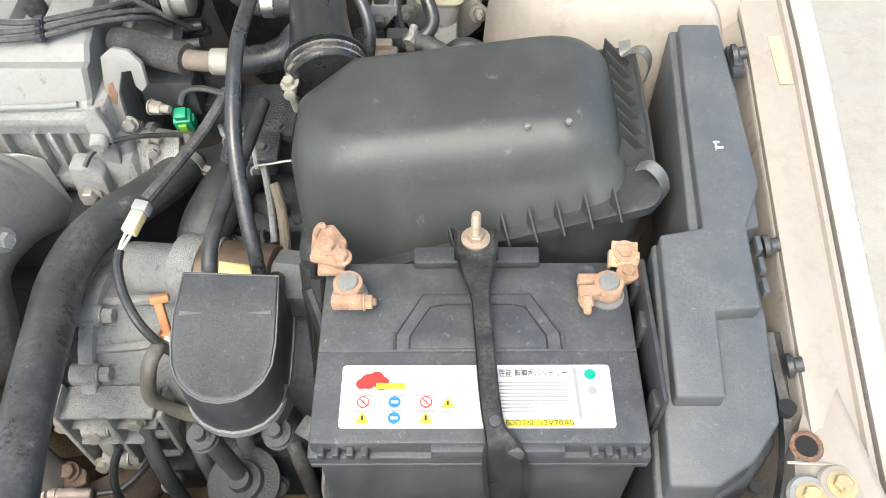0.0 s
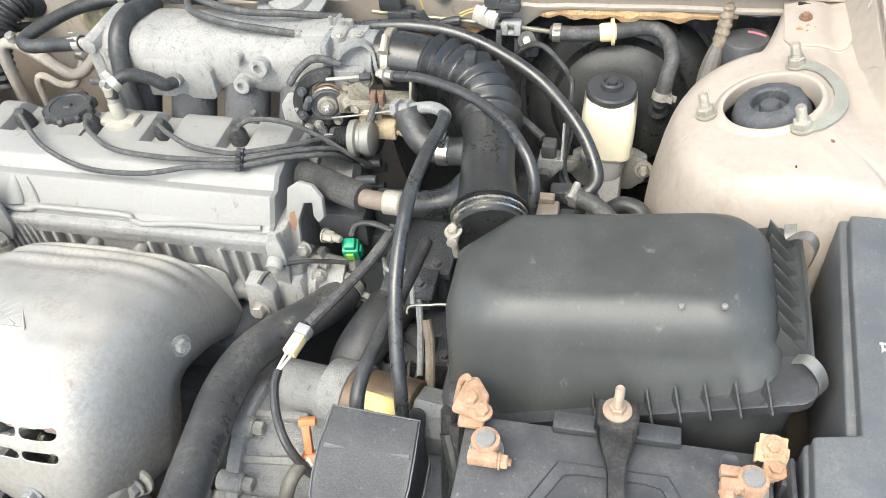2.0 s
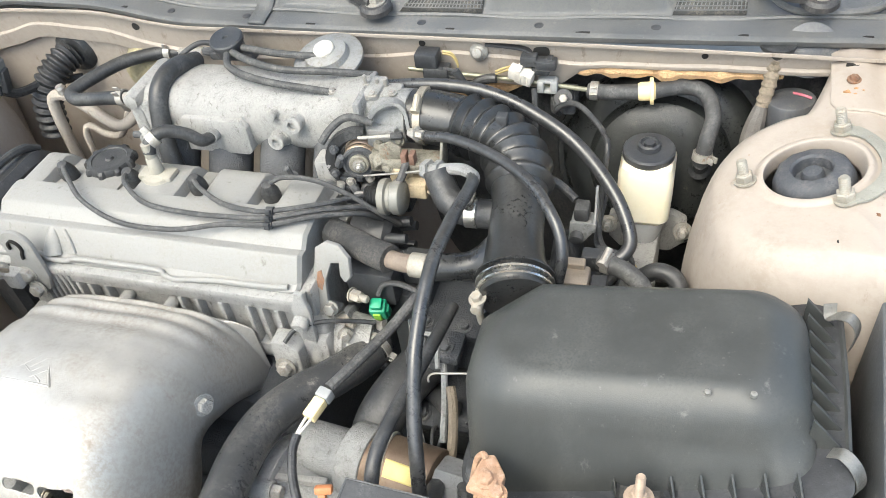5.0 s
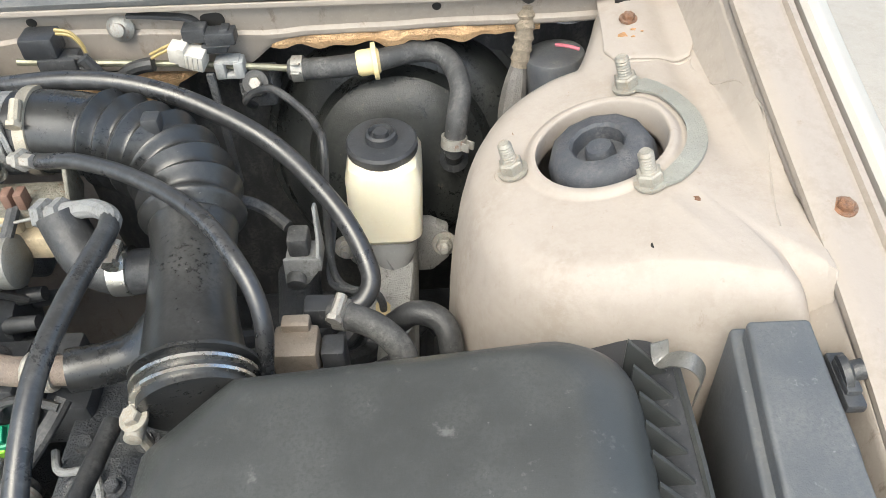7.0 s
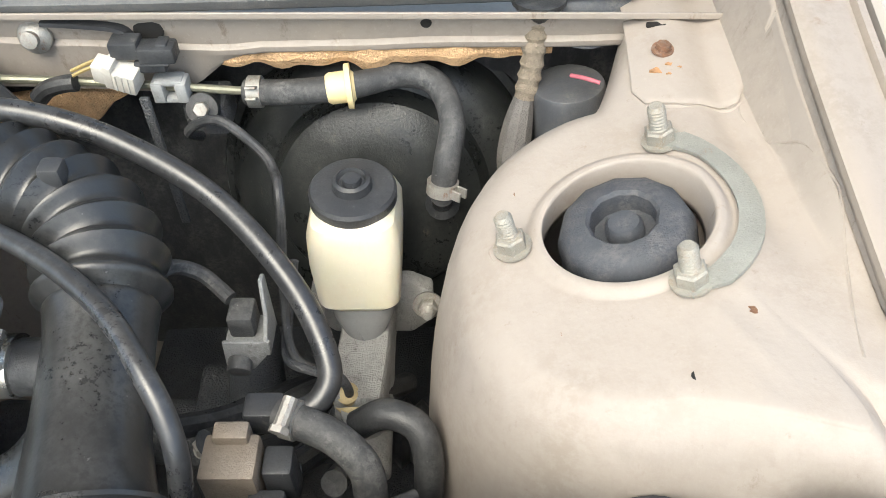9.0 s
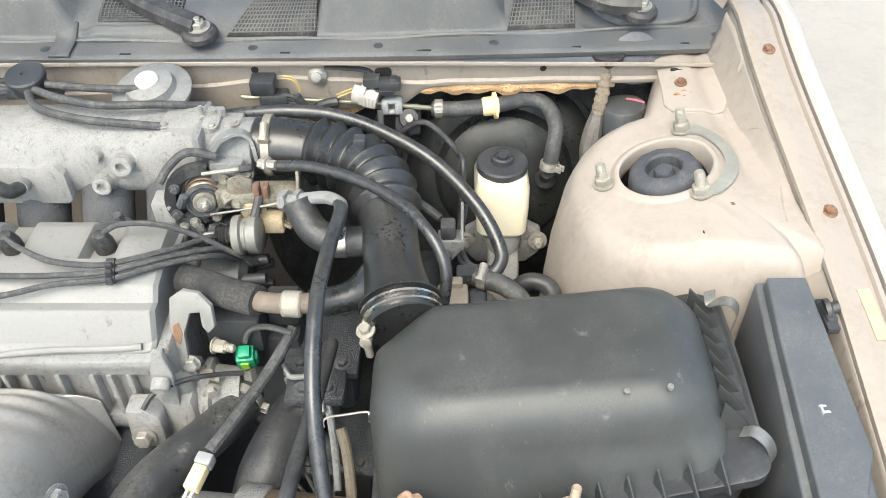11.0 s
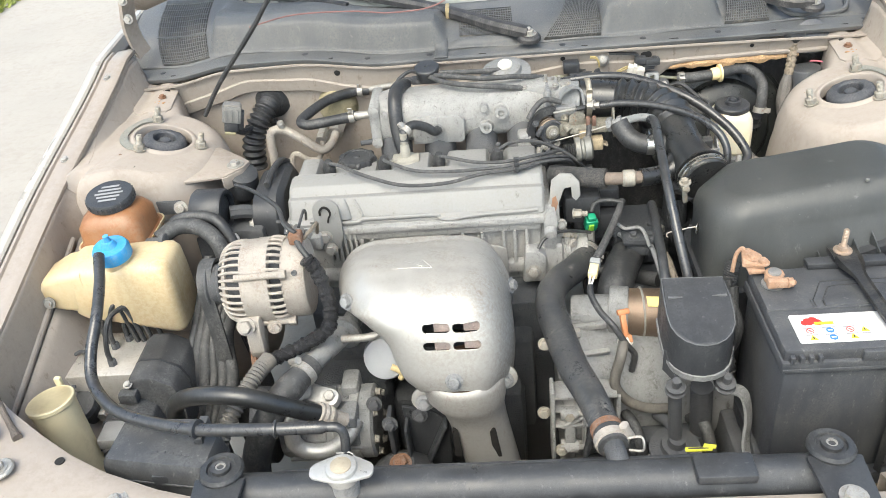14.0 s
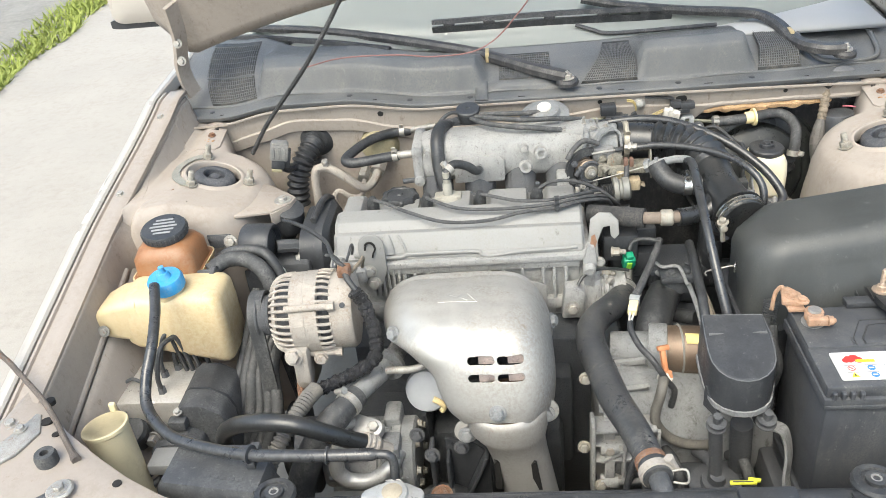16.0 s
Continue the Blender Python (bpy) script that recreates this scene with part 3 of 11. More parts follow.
    for x, y, r in ((0.634, 1.0655, 0.0042), (0.6415, 1.0690, 0.0022), (0.640, 1.060, 0.0016), (0.648, 1.066, 0.0013)):
        z = shelf_z(x, y) + 0.0041
        prism(bm, [(s * x + r * (1 + 0.4 * math.sin(3 * a + x * 900)) * math.cos(a), y + 0.7 * r * (1 + 0.3 * math.sin(4 * a)) * math.sin(a)) for a in [0.628 * j for j in range(10)]], z - 0.002, z + 0.0002, "z")
    tagged(part("rust_stain", bm, STAIN, body, "orange rust stains below the bolt"), kind="stuff")
    bm = B()
    prism(bm, [(s * 0.640 + dx, 1.1127 + dy) for dx, dy in rrect(-0.0068, 0.0068, -0.0024, 0.0024, 0.0022)], shelf_z(0.64, 1.1127) + 0.002, shelf_z(0.64, 1.1127) + 0.0044, "z")
    part("slot", bm, HOLE, body)
    return tower


body = thing("car_body", (0, 0.7, 0.4), "beige painted engine bay of a saloon car", "car body", kind="structure")
for s in (1, -1):
    side_parts(s)


def cowl_y(x):
    return 1.108 + 0.055 * (x / 0.75) ** 2


def cowl_z(x):
    return 0.944 - 0.018 * (x / 0.75) ** 2 + 0.020 * ss(-0.64, -0.50, x) * ss(-0.20, -0.38, x)


# bulkhead
WALL = [(-0.76, -0.06), (-0.541, -0.046), (-0.477, -0.034), (-0.373, -0.040), (-0.283, -0.050), (-0.113, -0.054), (0.053, -0.044), (0.168, -0.0321), (0.229, -0.0348), (0.287, -0.0380), (0.336, -0.0397), (0.363, -0.0368), (0.426, -0.0356), (0.495, -0.0329), (0.564, -0.0326), (0.76, -0.024)]


def wall_drop(x):
    """Height of the pressed bead under the upper wall, from the cowl's edge."""
    for (x0, d0), (x1, d1) in zip(WALL, WALL[1:]):
        if x <= x1:
            return lerp(d0, d1, ss(0, 1, (x - x0) / (x1 - x0)))
    return WALL[-1][1]


def bulkhead(u, v):
    x = lerp(-0.74, 0.74, u)
    d, w = wall_drop(x), ss(-0.05, 0.15, x)
    P = [(-0.0055, -0.0065), (-0.0055, -0.0105), (0.003, -0.0125), (0.005, lerp(-0.0125, d, 0.5)), (0.0075, d), (0.004, d - 0.003), (0.005, d - 0.007), (0.009, d - 0.010 - (0.015 + 0.018 * ss(-0.1, 0.13, x)) * ss(0.345, 0.29, x)), (lerp(0.019, 0.070, w), d - 0.030), (lerp(0.024, 0.088, w), -0.13), (lerp(0.03, 0.09, w), -0.60)]
    k = min(int(v * 10), 9)
    f = v * 10 - k
    return (x, cowl_y(x * 0.6) + lerp(P[k][0], P[k + 1][0], f), cowl_z(x) + lerp(P[k][1], P[k + 1][1], f))


part("bulkhead", sheet(B(), bulkhead, 90, 50), PAINT_IN, body, "beige bulkhead with a pressed bead", thick=0.002, angle=50)
bm = B()
for x, d, r in ((0.285, -0.026, 0.0105), (-0.30, -0.026, 0.006), (0.48, -0.020, 0.004), (0.13, -0.022, 0.0045)):
    lathe(bm, (x, cowl_y(x * 0.6) + 0.0045, cowl_z(x) + d), (0, -1, 0.08), [(r, -0.002), (r, 0.0015), (r * 0.8, 0.002), (0, 0.002)], 18)
parts("wall_hole", bm, HOLE, body)
bm = B()
lathe(bm, (0.205, cowl_y(0.12) + 0.004, cowl_z(0.205) - 0.030), (0, -1, 0.3), [(0.012, 0), (0.012, 0.003), (0.009, 0.006), (0.006, 0.008), (0.006, 0.012), (0, 0.013)], 20)
part("round_clip", bm, STEEL, body, "dirty white plastic clip on the bulkhead")
bm = B()
tube(bm, [(x, cowl_y(x * 0.6) + 0.001, cowl_z(x) + d) for x, d in ((0.215, -0.016), (0.245, -0.018), (0.268, -0.022), (0.274, -0.034), (0.275, -0.05))], 0.006, sub=4, shape=[(-1, -0.25), (-1, 0.25), (1, 0.25), (1, -0.25)])
part("plug_bracket", bm, BLACK, body, "thin black sheet bracket for the plugs")
# dark matting on the bulkhead behind the brake servo, with torn foam on its edge
bm = B()
sheet(bm, lambda u, v: (lerp(0.08, 0.66, u), 1.185 - 0.02 * math.sin(math.pi * v) * (0.5 + 0.5 * math.sin(13 * u)) + 0.02 * v, lerp(0.822 + 0.030 * ss(0.34, 0.42, u) + 0.022 * ss(0.42, 0.9, u), 0.42, v)), 36, 24)
part("sound_matting", bm, RUBBER_OLD, body, "dark grimy sound matting", thick=0.008)
bm = B()
rg = random.Random(7)
pts = []
for k in range(26):
    f = k / 25
    x = lerp(0.322, 0.572, f)
    pts.append((x, cowl_y(0.6 * x) + 0.014, cowl_z(x) + wall_drop(x) - 0.0150 + rg.gauss(0, 0.0009)))
tube(bm, pts, lambda u: 0.0112 * (0.25 + 0.75 * math.sin(math.pi * min(1, u * 1.05)) ** 0.5) * (0.8 + 0.35 * math.sin(37 * u) * math.sin(11 * u)) + 0.0015, seg=8, sub=2)
part("torn_foam", bm, FOAMO, body, "torn orange foam edge on the bulkhead")
# lower closing panels
bm = B()
box(bm, -0.66, 0.66, 0.13, 0.72, 0.24, 0.255, 0.004)
part("splash_guard", bm, mat("earthy_guard", (0.31, 0.235, 0.15), 0.85, 0, 0.25, 12, 90, 0.4, dust=((0.36, 0.29, 0.21), 0.4, 12)), body, "dirty brown splash guard under the engine")
bm = B()
tube(bm, [(x, cowl_y(x * 0.6) + 0.006, cowl_z(x) + wall_drop(x) - 0.004) for x in [lerp(-0.60, 0.56, k / 40) for k in range(41)]], 0.0028, seg=8, sub=3)
part("bead", bm, PAINT_IN, body)
bm = B()
sheet(bm, lambda u, v: Vector((lerp(-0.704, -0.53, u), lerp(0.34, 0.76, v), lerp(0.735 + 0.33 * (lerp(0.34, 0.76, v) - 0.48), 0.60, ss(-0.05, 0.42, u)))), 20, 20)
part("wing_floor", bm, PAINT_IN, body, "beige floor of the inner wing", thick=0.002)
bm = B()
tube(bm, [(-0.709, y, 0.738 + 0.33 * (y - 0.48)) for y in (0.36, 0.46, 0.56, 0.66, 0.74)], 0.006, seg=10, sub=4)
part("fold_bead", bm, PAINT_IN, body)
# unseen panels, added to keep light from entering the bay at the front
bm = B()
box(bm, -0.72, -0.36, 0.18, 0.205, 0.31, 0.755, 0.004)
box(bm, 0.36, 0.72, 0.18, 0.205, 0.31, 0.745, 0.004)
parts("front_light_block", bm, PAINT_IN, body)




# headlamp carriers: sheet panels in both front corners
def front_corner(s):
    edge = [(0.735, 0.462), (0.70, 0.415), (0.655, 0.375), (0.60, 0.338), (0.55, 0.308), (0.50, 0.285), (0.43, 0.262), (0.36, 0.245)]
    if s > 0:
        edge = [(0.738, 0.46), (0.718, 0.43), (0.705, 0.40), (0.70, 0.36), (0.685, 0.325), (0.62, 0.295), (0.50, 0.270), (0.40, 0.250)]
    zz = [0.812, 0.805, 0.799, 0.790, 0.782, 0.775, 0.768, 0.765]

    def f(u, v):
        k = min(int(u * 7), 6)
        g = u * 7 - k
        x, y, z = (lerp(edge[k][0], edge[k + 1][0], g), lerp(edge[k][1], edge[k + 1][1], g), lerp(zz[k], zz[k + 1], g))
        if v < 0.12:
            w = v / 0.12
            return (s * (x - 0.002 * w), y + 0.004 - 0.002 * w, z - 0.05 * (1 - w))
        w = (v - 0.12) / 0.88
        return (s * (x + 0.05 * w * (x > 0.5)), lerp(y, 0.10 + 0.05 * (x - 0.36), w), z - 0.035 * w * w)

    part("headlamp_panel", sheet(B(), f, 36, 18), PAINT, body, "beige panel behind the headlamp with bolts and holes", thick=0.002, angle=40)
    for x, y, z in (((0.725, 0.369, 0.803), (0.701, 0.361, 0.802)) if s > 0 else ((0.734, 0.385, 0.804), (0.618, 0.279, 0.7935))) + ((0.47, 0.245, 0.768),):
        bm = B()
        lathe(bm, (s * x, y, z), (0, 0, 1), [(0.017, 0), (0.017, 0.002), (0.015, 0.004), (0.012, 0.004)], 24)
        part("panel_washer", bm, PAINT if x > 0.72 else STEEL, body)
        part("panel_bolt", hexbolt(B(), (s * x, y, z + 0.003), (0, 0, 1), r=0.007, h=0.005, washer=0.011), TANB if s > 0 else STEEL, body)
    if s > 0:
        bm = B()
        tube(bm, [(0.708 + 0.0105 * math.cos(a / 3), 0.400 + 0.0105 * math.sin(a / 3), 0.8045) for a in range(20)], 0.0022, seg=6, sub=2)
        part("rusty_rim", bm, RUSTY, body, "rust-brown rim round a hole")
        bm = B()
        tube(bm, [(0.690, 0.387, 0.8055), (0.715, 0.386, 0.8045), (0.738, 0.386, 0.804)], 0.0012, seg=6, sub=3)
        part("sealant_bead", bm, PAINT_IN, body)
    bm = B()
    lathe(bm, (s * 0.655, 0.325, 0.79), (0, 0, 1), [(0.014, 0), (0.0145, 0.018), (0.0125, 0.023), (0.0055, 0.023), (0.005, 0.016), (0, 0.016)], 24)
    part("rubber_stop", bm, RUBBER_OLD, body)
    bm = B()
    for x, y, z, r in ((0.708, 0.400, 0.8025, 0.0085) if s > 0 else (0.688, 0.392, 0.8025, 0.008), (0.665, 0.37, 0.7995, 0.005), (0.555, 0.298, 0.7815, 0.006), (0.70, 0.43, 0.8065, 0.007)):
        cyl(bm, (s * x, y, z - 0.004), (s * x, y, z + 0.0026), r, seg=16)
    parts("panel_hole", bm, HOLE, body)


front_corner(1), front_corner(-1)

# oval stay and lamp bracket that show in the corner
bm = B()
prism(bm, [(-0.632 + 0.026 * math.cos(a) + 0.018 * math.sin(a) * 0.4, 0.270 + 0.012 * math.sin(a) + 0.017 * math.cos(a)) for a in [2 * math.pi * k / 28 for k in range(28)]], 0.790, 0.795, "z", 0.0015)
single("stay", bm, DARK, (-0.632, 0.270, 0.790), "dark oval steel stay bolted to the front panel", "bracket")
bm = B()
pts = [(-0.79, 0.31), (-0.77, 0.38), (-0.735, 0.415), (-0.70, 0.405), (-0.685, 0.37), (-0.70, 0.33), (-0.74, 0.29)]
prism(bm, pts, 0.802, 0.807, "z", 0.002)
hexbolt(bm, (-0.715, 0.375, 0.807), (0, 0, 1), r=0.006, h=0.004, washer=0.009)
single("bracket", bm, STEEL, (-0.73, 0.36, 0.803), "grey zinc-plated lamp bracket on the front panel", "bracket")


# strut mountings
def strut_mount(s):
    nrm = Vector((-0.28 * s, 0, 0.96)).normalized()
    c = Vector((s * TC[0], TC[1], plate_z(TC[0]) - 0.004))
    top = thing("strut_mount", c - nrm * 0.03, "dark rubber strut mounting bolted to the tower", "strut mount", "strut mountings")
    bm = B()
    lathe(bm, c - nrm * 0.03, nrm, [(0.0405, 0), (0.0405, 0.018), (0.0395, 0.028), (0.036, 0.0355), (0.030, 0.0390), (0.0215, 0.0395), (0.0195, 0.037), (0.019, 0.025), (0, 0.025)], 12)
    part("rubber_cup", bm, mat("strut_rubber", (0.055, 0.060, 0.070), 0.6, 0, 0.15, 30, 300, 0.2, dust=((0.18, 0.17, 0.17), 0.35, 30)) if s > 0 else bpy.data.materials["strut_rubber"], top)
    bm = B()
    lathe(bm, c - nrm * 0.006, nrm, [(0.0115, 0.0), (0.011, 0.008), (0.009, 0.011), (0, 0.0115)], 20)
    part("rubber_button", bm, bpy.data.materials["strut_rubber"], top)
    bolts = [(0.6255, 1.002), (0.533, 0.939), (0.622, 0.890)]
    for x, y in bolts:
        p = Vector((s * x, y, plate_z(x) + 0.003))
        part("stud_nut", hexbolt(B(), p, nrm, r=0.0092, h=0.009, washer=0.0118, stud=0.017, sr=0.0056), STUDM, top, "zinc stud with flange nut")
    # crescent washer plate round the outer two studs
    bm = B()
    out, inn = [], []
    for k in range(19):
        a = radians(-70 + 140 * k / 18)
        wdt = 0.0125 if 1 < k < 17 else 0.008
        for lst, r in ((out, 0.061 + wdt), (inn, 0.0595)):
            x, y = TC[0] + r * math.cos(a), TC[1] + r * math.sin(a)
            lst.append((s * x, y, plate_z(x) + 0.0025))
    up = [Vector(p) + nrm * 0.0025 for p in out], [Vector(p) + nrm * 0.0025 for p in inn]
    loft(bm, [[o, i, ui, uo] for o, i, ui, uo in zip(out, inn, up[1], up[0])])
    part("crescent_plate", bm, mat("grey_zinc_plate", (0.30, 0.30, 0.27), 0.6, 0.3, 0.15, 40, 300, 0.2, wear=(RUSTC, 0.12, 60)) if s > 0 else bpy.data.materials["grey_zinc_plate"], top, "dull zinc crescent plate under the nuts")


strut_mount(1), strut_mount(-1)


# ---- cowl, windscreen, wipers ----
def cowl_rise(v):
    """Depth and height over the front edge of the cowl cover."""
    P = [(0.0, -0.009), (-0.002, -0.002), (0.002, 0.0), (0.026, 0.003), (0.034, 0.010), (0.046, 0.018), (0.062, 0.026), (0.10, 0.034), (0.16, 0.043)]
    k = min(int(v * 8), 7)
    f = v * 8 - k
    return lerp(P[k][0], P[k + 1][0], f), lerp(P[k][1], P[k + 1][1], f)


def cowl_pt(x, v, lift=0.0):
    d, h = cowl_rise(v)
    wide = 1.12 + 0.55 * (abs(x) / 0.7) ** 2
    h += 0.038 * ss(0.50, 0.60, abs(x)) * ss(0.45, 1.0, v) * (x < 0)
    return Vector((x, cowl_y(x) - 0.004 + d * wide, cowl_z(x) + h + lift))


def cowl_top(x, v):
    # two swollen panels between the grilles
    h = 0.0
    for a, b in ((-0.56, -0.085), (0.205, 0.435)):
        h = max(h, (0.046 if a > 0 else 0.038) * ss(a, a + 0.016, x) * ss(b, b - 0.03 * (1.5 - v), x) * ss(0.45, 0.60, v) * ss(1.03, 0.72, v))
    # well round the outer wiper pivot, and the small ridge in front of the inner one
    h -= 0.012 * ss(0.52, 0.56, x) * ss(0.70, 0.66, x) * ss(0.42, 0.52, v)
    h += 0.008 * ss(-0.075, -0.065, x) * ss(0.045, 0.035, x) * ss(0.38, 0.42, v) * ss(0.56, 0.52, v)
    return cowl_pt(x, v, h)


cowl = thing("cowl_cover", (0, 1.15, 0.93), "dusty dark grey plastic cowl cover under the windscreen", "cowl cover")
part("panel", sheet(B(), lambda u, v: cowl_top(lerp(-0.752, 0.752, u), v), 180, 64), COWL, cowl, thick=0.002, angle=45)
MESHM = mat("grille_mesh", (0.035, 0.036, 0.037), 0.6, 0, 0.2, 50, 300, 0.1, dust=((0.2, 0.18, 0.15), 0.4, 30))
for a, b, lean, v0, v1 in ((-0.665, -0.562, -0.035, 0.42, 0.97), (-0.062, 0.040, 0.0, 0.62, 0.93), (0.096, 0.205, 0.055, 0.42, 0.97), (0.437, 0.522, 0.02, 0.42, 0.97)):
    def on_grille(u, v, lift):
        """Place on the grille; its outer side leans with the height."""
        return cowl_pt(lerp(a + lean * v * (1 if a > 0 or u < 1 else 0.6), b + (lean * 0.6 if a < 0 else 0.0) * v, u), lerp(v0, v1, v), lift + 0.010 * math.sin(math.pi * v) * (a > 0))

    bm = B()
    sheet(bm, lambda u, v: on_grille(u, v, 0.002), 6, 8)
    grille = part("grille", bm, MESHM, cowl, "dark mesh air intake grille", thick=0.001)
    t = B()
    n = int((b - a) / 0.0046)
    for k in range(n):
        tube(t, [on_grille((k + 0.5) / n, lerp(0.06, 0.95, w / 8), 0.0035) for w in range(9)], 0.0008, seg=4, sub=1)
    for k in range(15):
        tube(t, [on_grille(w / 6, lerp(0.06, 0.95, k / 14), 0.0035) for w in range(7)], 0.0008, seg=4, sub=1)
    tagged(part("mesh", t, COWL, grille), kind="stuff")
bm = B()
for x in (-0.66, -0.36, -0.24, -0.12, 0.13, 0.28, 0.42, 0.60, 0.70):
    p = cowl_pt(x, 0.31)
    lathe(bm, p, (0, -0.1, 1), [(0.006, 0), (0.006, 0.0012), (0.0045, 0.002), (0, 0.0022)], 14)
parts("clip", bm, BLACK, cowl)
bm = B()
tube(bm, [cowl_pt(x, v, 0.003) for x, v in ((0.545, 0.98), (0.545, 0.72), (0.565, 0.52), (0.60, 0.44), (0.645, 0.44), (0.675, 0.52), (0.683, 0.72), (0.70, 0.95))], 0.005, seg=8, sub=6)
part("well_rim", bm, COWL, cowl)
bm = B()
tube(bm, [cowl_pt(lerp(-0.752, 0.752, k / 40), 0.385, 0.001 + 0.0016 * math.sin(k * 1.1)) for k in range(41)], 0.0028, seg=6, sub=3)
part("front_ridge", bm, COWL, cowl)
for x in (-0.752, 0.752):
    bm = B()
    c0 = cowl_pt(x, 0.2)
    box(bm, c0.x - 0.004, c0.x + 0.004, c0.y - 0.010, c0.y + 0.040, c0.z - 0.016, c0.z + 0.006, 0.002)
    part("end_cap", bm, COWL, cowl)
bm = B()
for x, w in ((-0.63, 0.008), (-0.31, 0.006), (-0.02, 0.007), (0.17, 0.006), (0.335, 0.009), (0.52, 0.006), (0.655, 0.007)):
    p = cowl_pt(x, 0.26)
    box(bm, x - w, x + w, p.y - 0.002, p.y + 0.002, p.z - 0.001, p.z + 0.0012, 0.0004, 1)
parts("slot", bm, HOLE, cowl)
bm = B()
sheet(bm, lambda u, v: cowl_pt(lerp(-0.11, -0.085, u), lerp(0.1, 0.6, v), 0.004), 3, 10)
part("joint_strip", bm, COWL, cowl, thick=0.002)


def glass_pt(x, t):
    return Vector((x, cowl_y(x) - 0.002 + 0.16 * (1.12 + 0.55 * (abs(x) / 0.7) ** 2) + t * 0.85, cowl_z(x) + 0.040 + t * 0.46))


# thin laminated glass: clear pane, sky gloss, pale diffuse colour standing for its reflection
gm = bpy.data.materials.new("windscreen_glass")
gm.use_nodes = True
gt = gm.node_tree
gt.nodes.remove(gt.nodes["Principled BSDF"])
clear, gloss, dif = (gt.nodes.new("ShaderNodeBsdf" + k) for k in ("Transparent", "Glossy", "Diffuse"))
clear.inputs[0].default_value, dif.inputs[0].default_value = (0.82, 0.88, 0.86, 1), (0.46, 0.47, 0.45, 1)
gloss.inputs["Roughness"].default_value = 0.06
fre, mx, mx2 = gt.nodes.new("ShaderNodeFresnel"), gt.nodes.new("ShaderNodeMixShader"), gt.nodes.new("ShaderNodeMixShader")
mx2.inputs[0].default_value = 0.45
gt.links.new(fre.outputs[0], mx.inputs[0])
gt.links.new(clear.outputs[0], mx.inputs[1]), gt.links.new(gloss.outputs[0], mx.inputs[2])
gt.links.new(mx.outputs[0], mx2.inputs[1]), gt.links.new(dif.outputs[0], mx2.inputs[2])
gt.links.new(mx2.outputs[0], gt.nodes["Material Output"].inputs[0])
screen = single("windscreen", sheet(B(), lambda u, v: glass_pt(lerp(-0.76, 0.76, u), v), 24, 10), gm, (0, 1.4, 1.0), "laminated windscreen with its pale reflection put into the colour", "windscreen", thick=0.004)
screen.visible_shadow = False
bm = B()
sheet(bm, lambda u, v: Vector((lerp(-0.72, 0.72, u), lerp(1.285, 2.3, v), 0.976 + 0.02 * math.sin(3 * v))), 12, 12)
single("dashboard", bm, mat("dash_grey", (0.36, 0.36, 0.355), 0.7, 0, 0.03, 6, 200, 0.0), (0, 1.8, 0.97), "grey dashboard top seen through the windscreen", "dashboard", thick=0.01)
bm = B()
box(bm, -0.75, 0.75, 2.28, 2.32, 0.3, 1.5, 0.01)
box(bm, -0.75, 0.75, 1.9, 3.3, 1.42, 1.45, 0.01)
for s in (-1, 1):
    box(bm, min(s * 0.868, s * 0.83), max(s * 0.868, s * 0.83), 1.56, 2.7, 0.25, 0.99, 0.02)
single("cabin_shell", bm, PAINT, (0, 2.4, 0.9), "plain closed cabin behind the windscreen", "car body", kind="structure")


def wiper(arm, blade, pivot, label):
    w = thing("wiper", pivot, label, "wiper", "windscreen wipers")
    bm = B()
    tube(bm, arm, lambda u: 0.0135 - 0.0045 * u, sub=5, shape=[(-1, -0.6), (-1, 0.2), (-0.6, 0.75), (0.6, 0.75), (1, 0.2), (1, -0.6)])
    part("arm", bm, WIPERM, w)
    bm = B()
    lathe(bm, Vector(pivot) - Vector((0, 0, 0.012)), (0, -0.15, 1), [(0.022, 0), (0.021, 0.006), (0.017, 0.010), (0.008, 0.011)], 24)
    head = part("pivot_head", bm, WIPERM, w)
    part("nut", hexbolt(B(), Vector(pivot) + Vector((0, 0, -0.002)), (0, -0.15, 1), r=0.009, h=0.007, washer=0.014, stud=0.005), STEEL, head, "worn pivot nut")
    q = Vector(arm[2]).lerp(Vector(arm[3]), 0.35)
    part("arm_clip", box(B(), q.x - 0.004, q.x + 0.004, q.y - 0.015, q.y + 0.015, q.z - 0.010, q.z + 0.012, 0.002), TANB, w, "tan stained clip on the arm")
    bm = B()
    tube(bm, [Vector(p) + Vector((0, 0, 0.011)) for p in blade], 0.0075, sub=4, shape=[(-1, -0.5), (-0.7, 0.6), (0.7, 0.6), (1, -0.5)])
    part("blade_frame", bm, WIPERM, w)
    bm = B()
    tube(bm, [Vector(p) + Vector((0, -0.003, -0.004)) for p in blade], 0.006, sub=4, shape=[(-0.8, 0.9), (0.8, 0.9), (0.5, -0.6), (0.2, -1.6), (-0.2, -1.6), (-0.5, -0.6)])
    part("blade_rubber", bm, RUBBER, w)
    line = spline(blade, 8)
    for k in range(3, len(line) - 2, 6):
        p = line[k]
        part("claw", box(B(), p.x - 0.012, p.x + 0.012, p.y - 0.006, p.y + 0.006, p.z - 0.003, p.z + 0.012, 0.002), WIPERM, w)
    return w


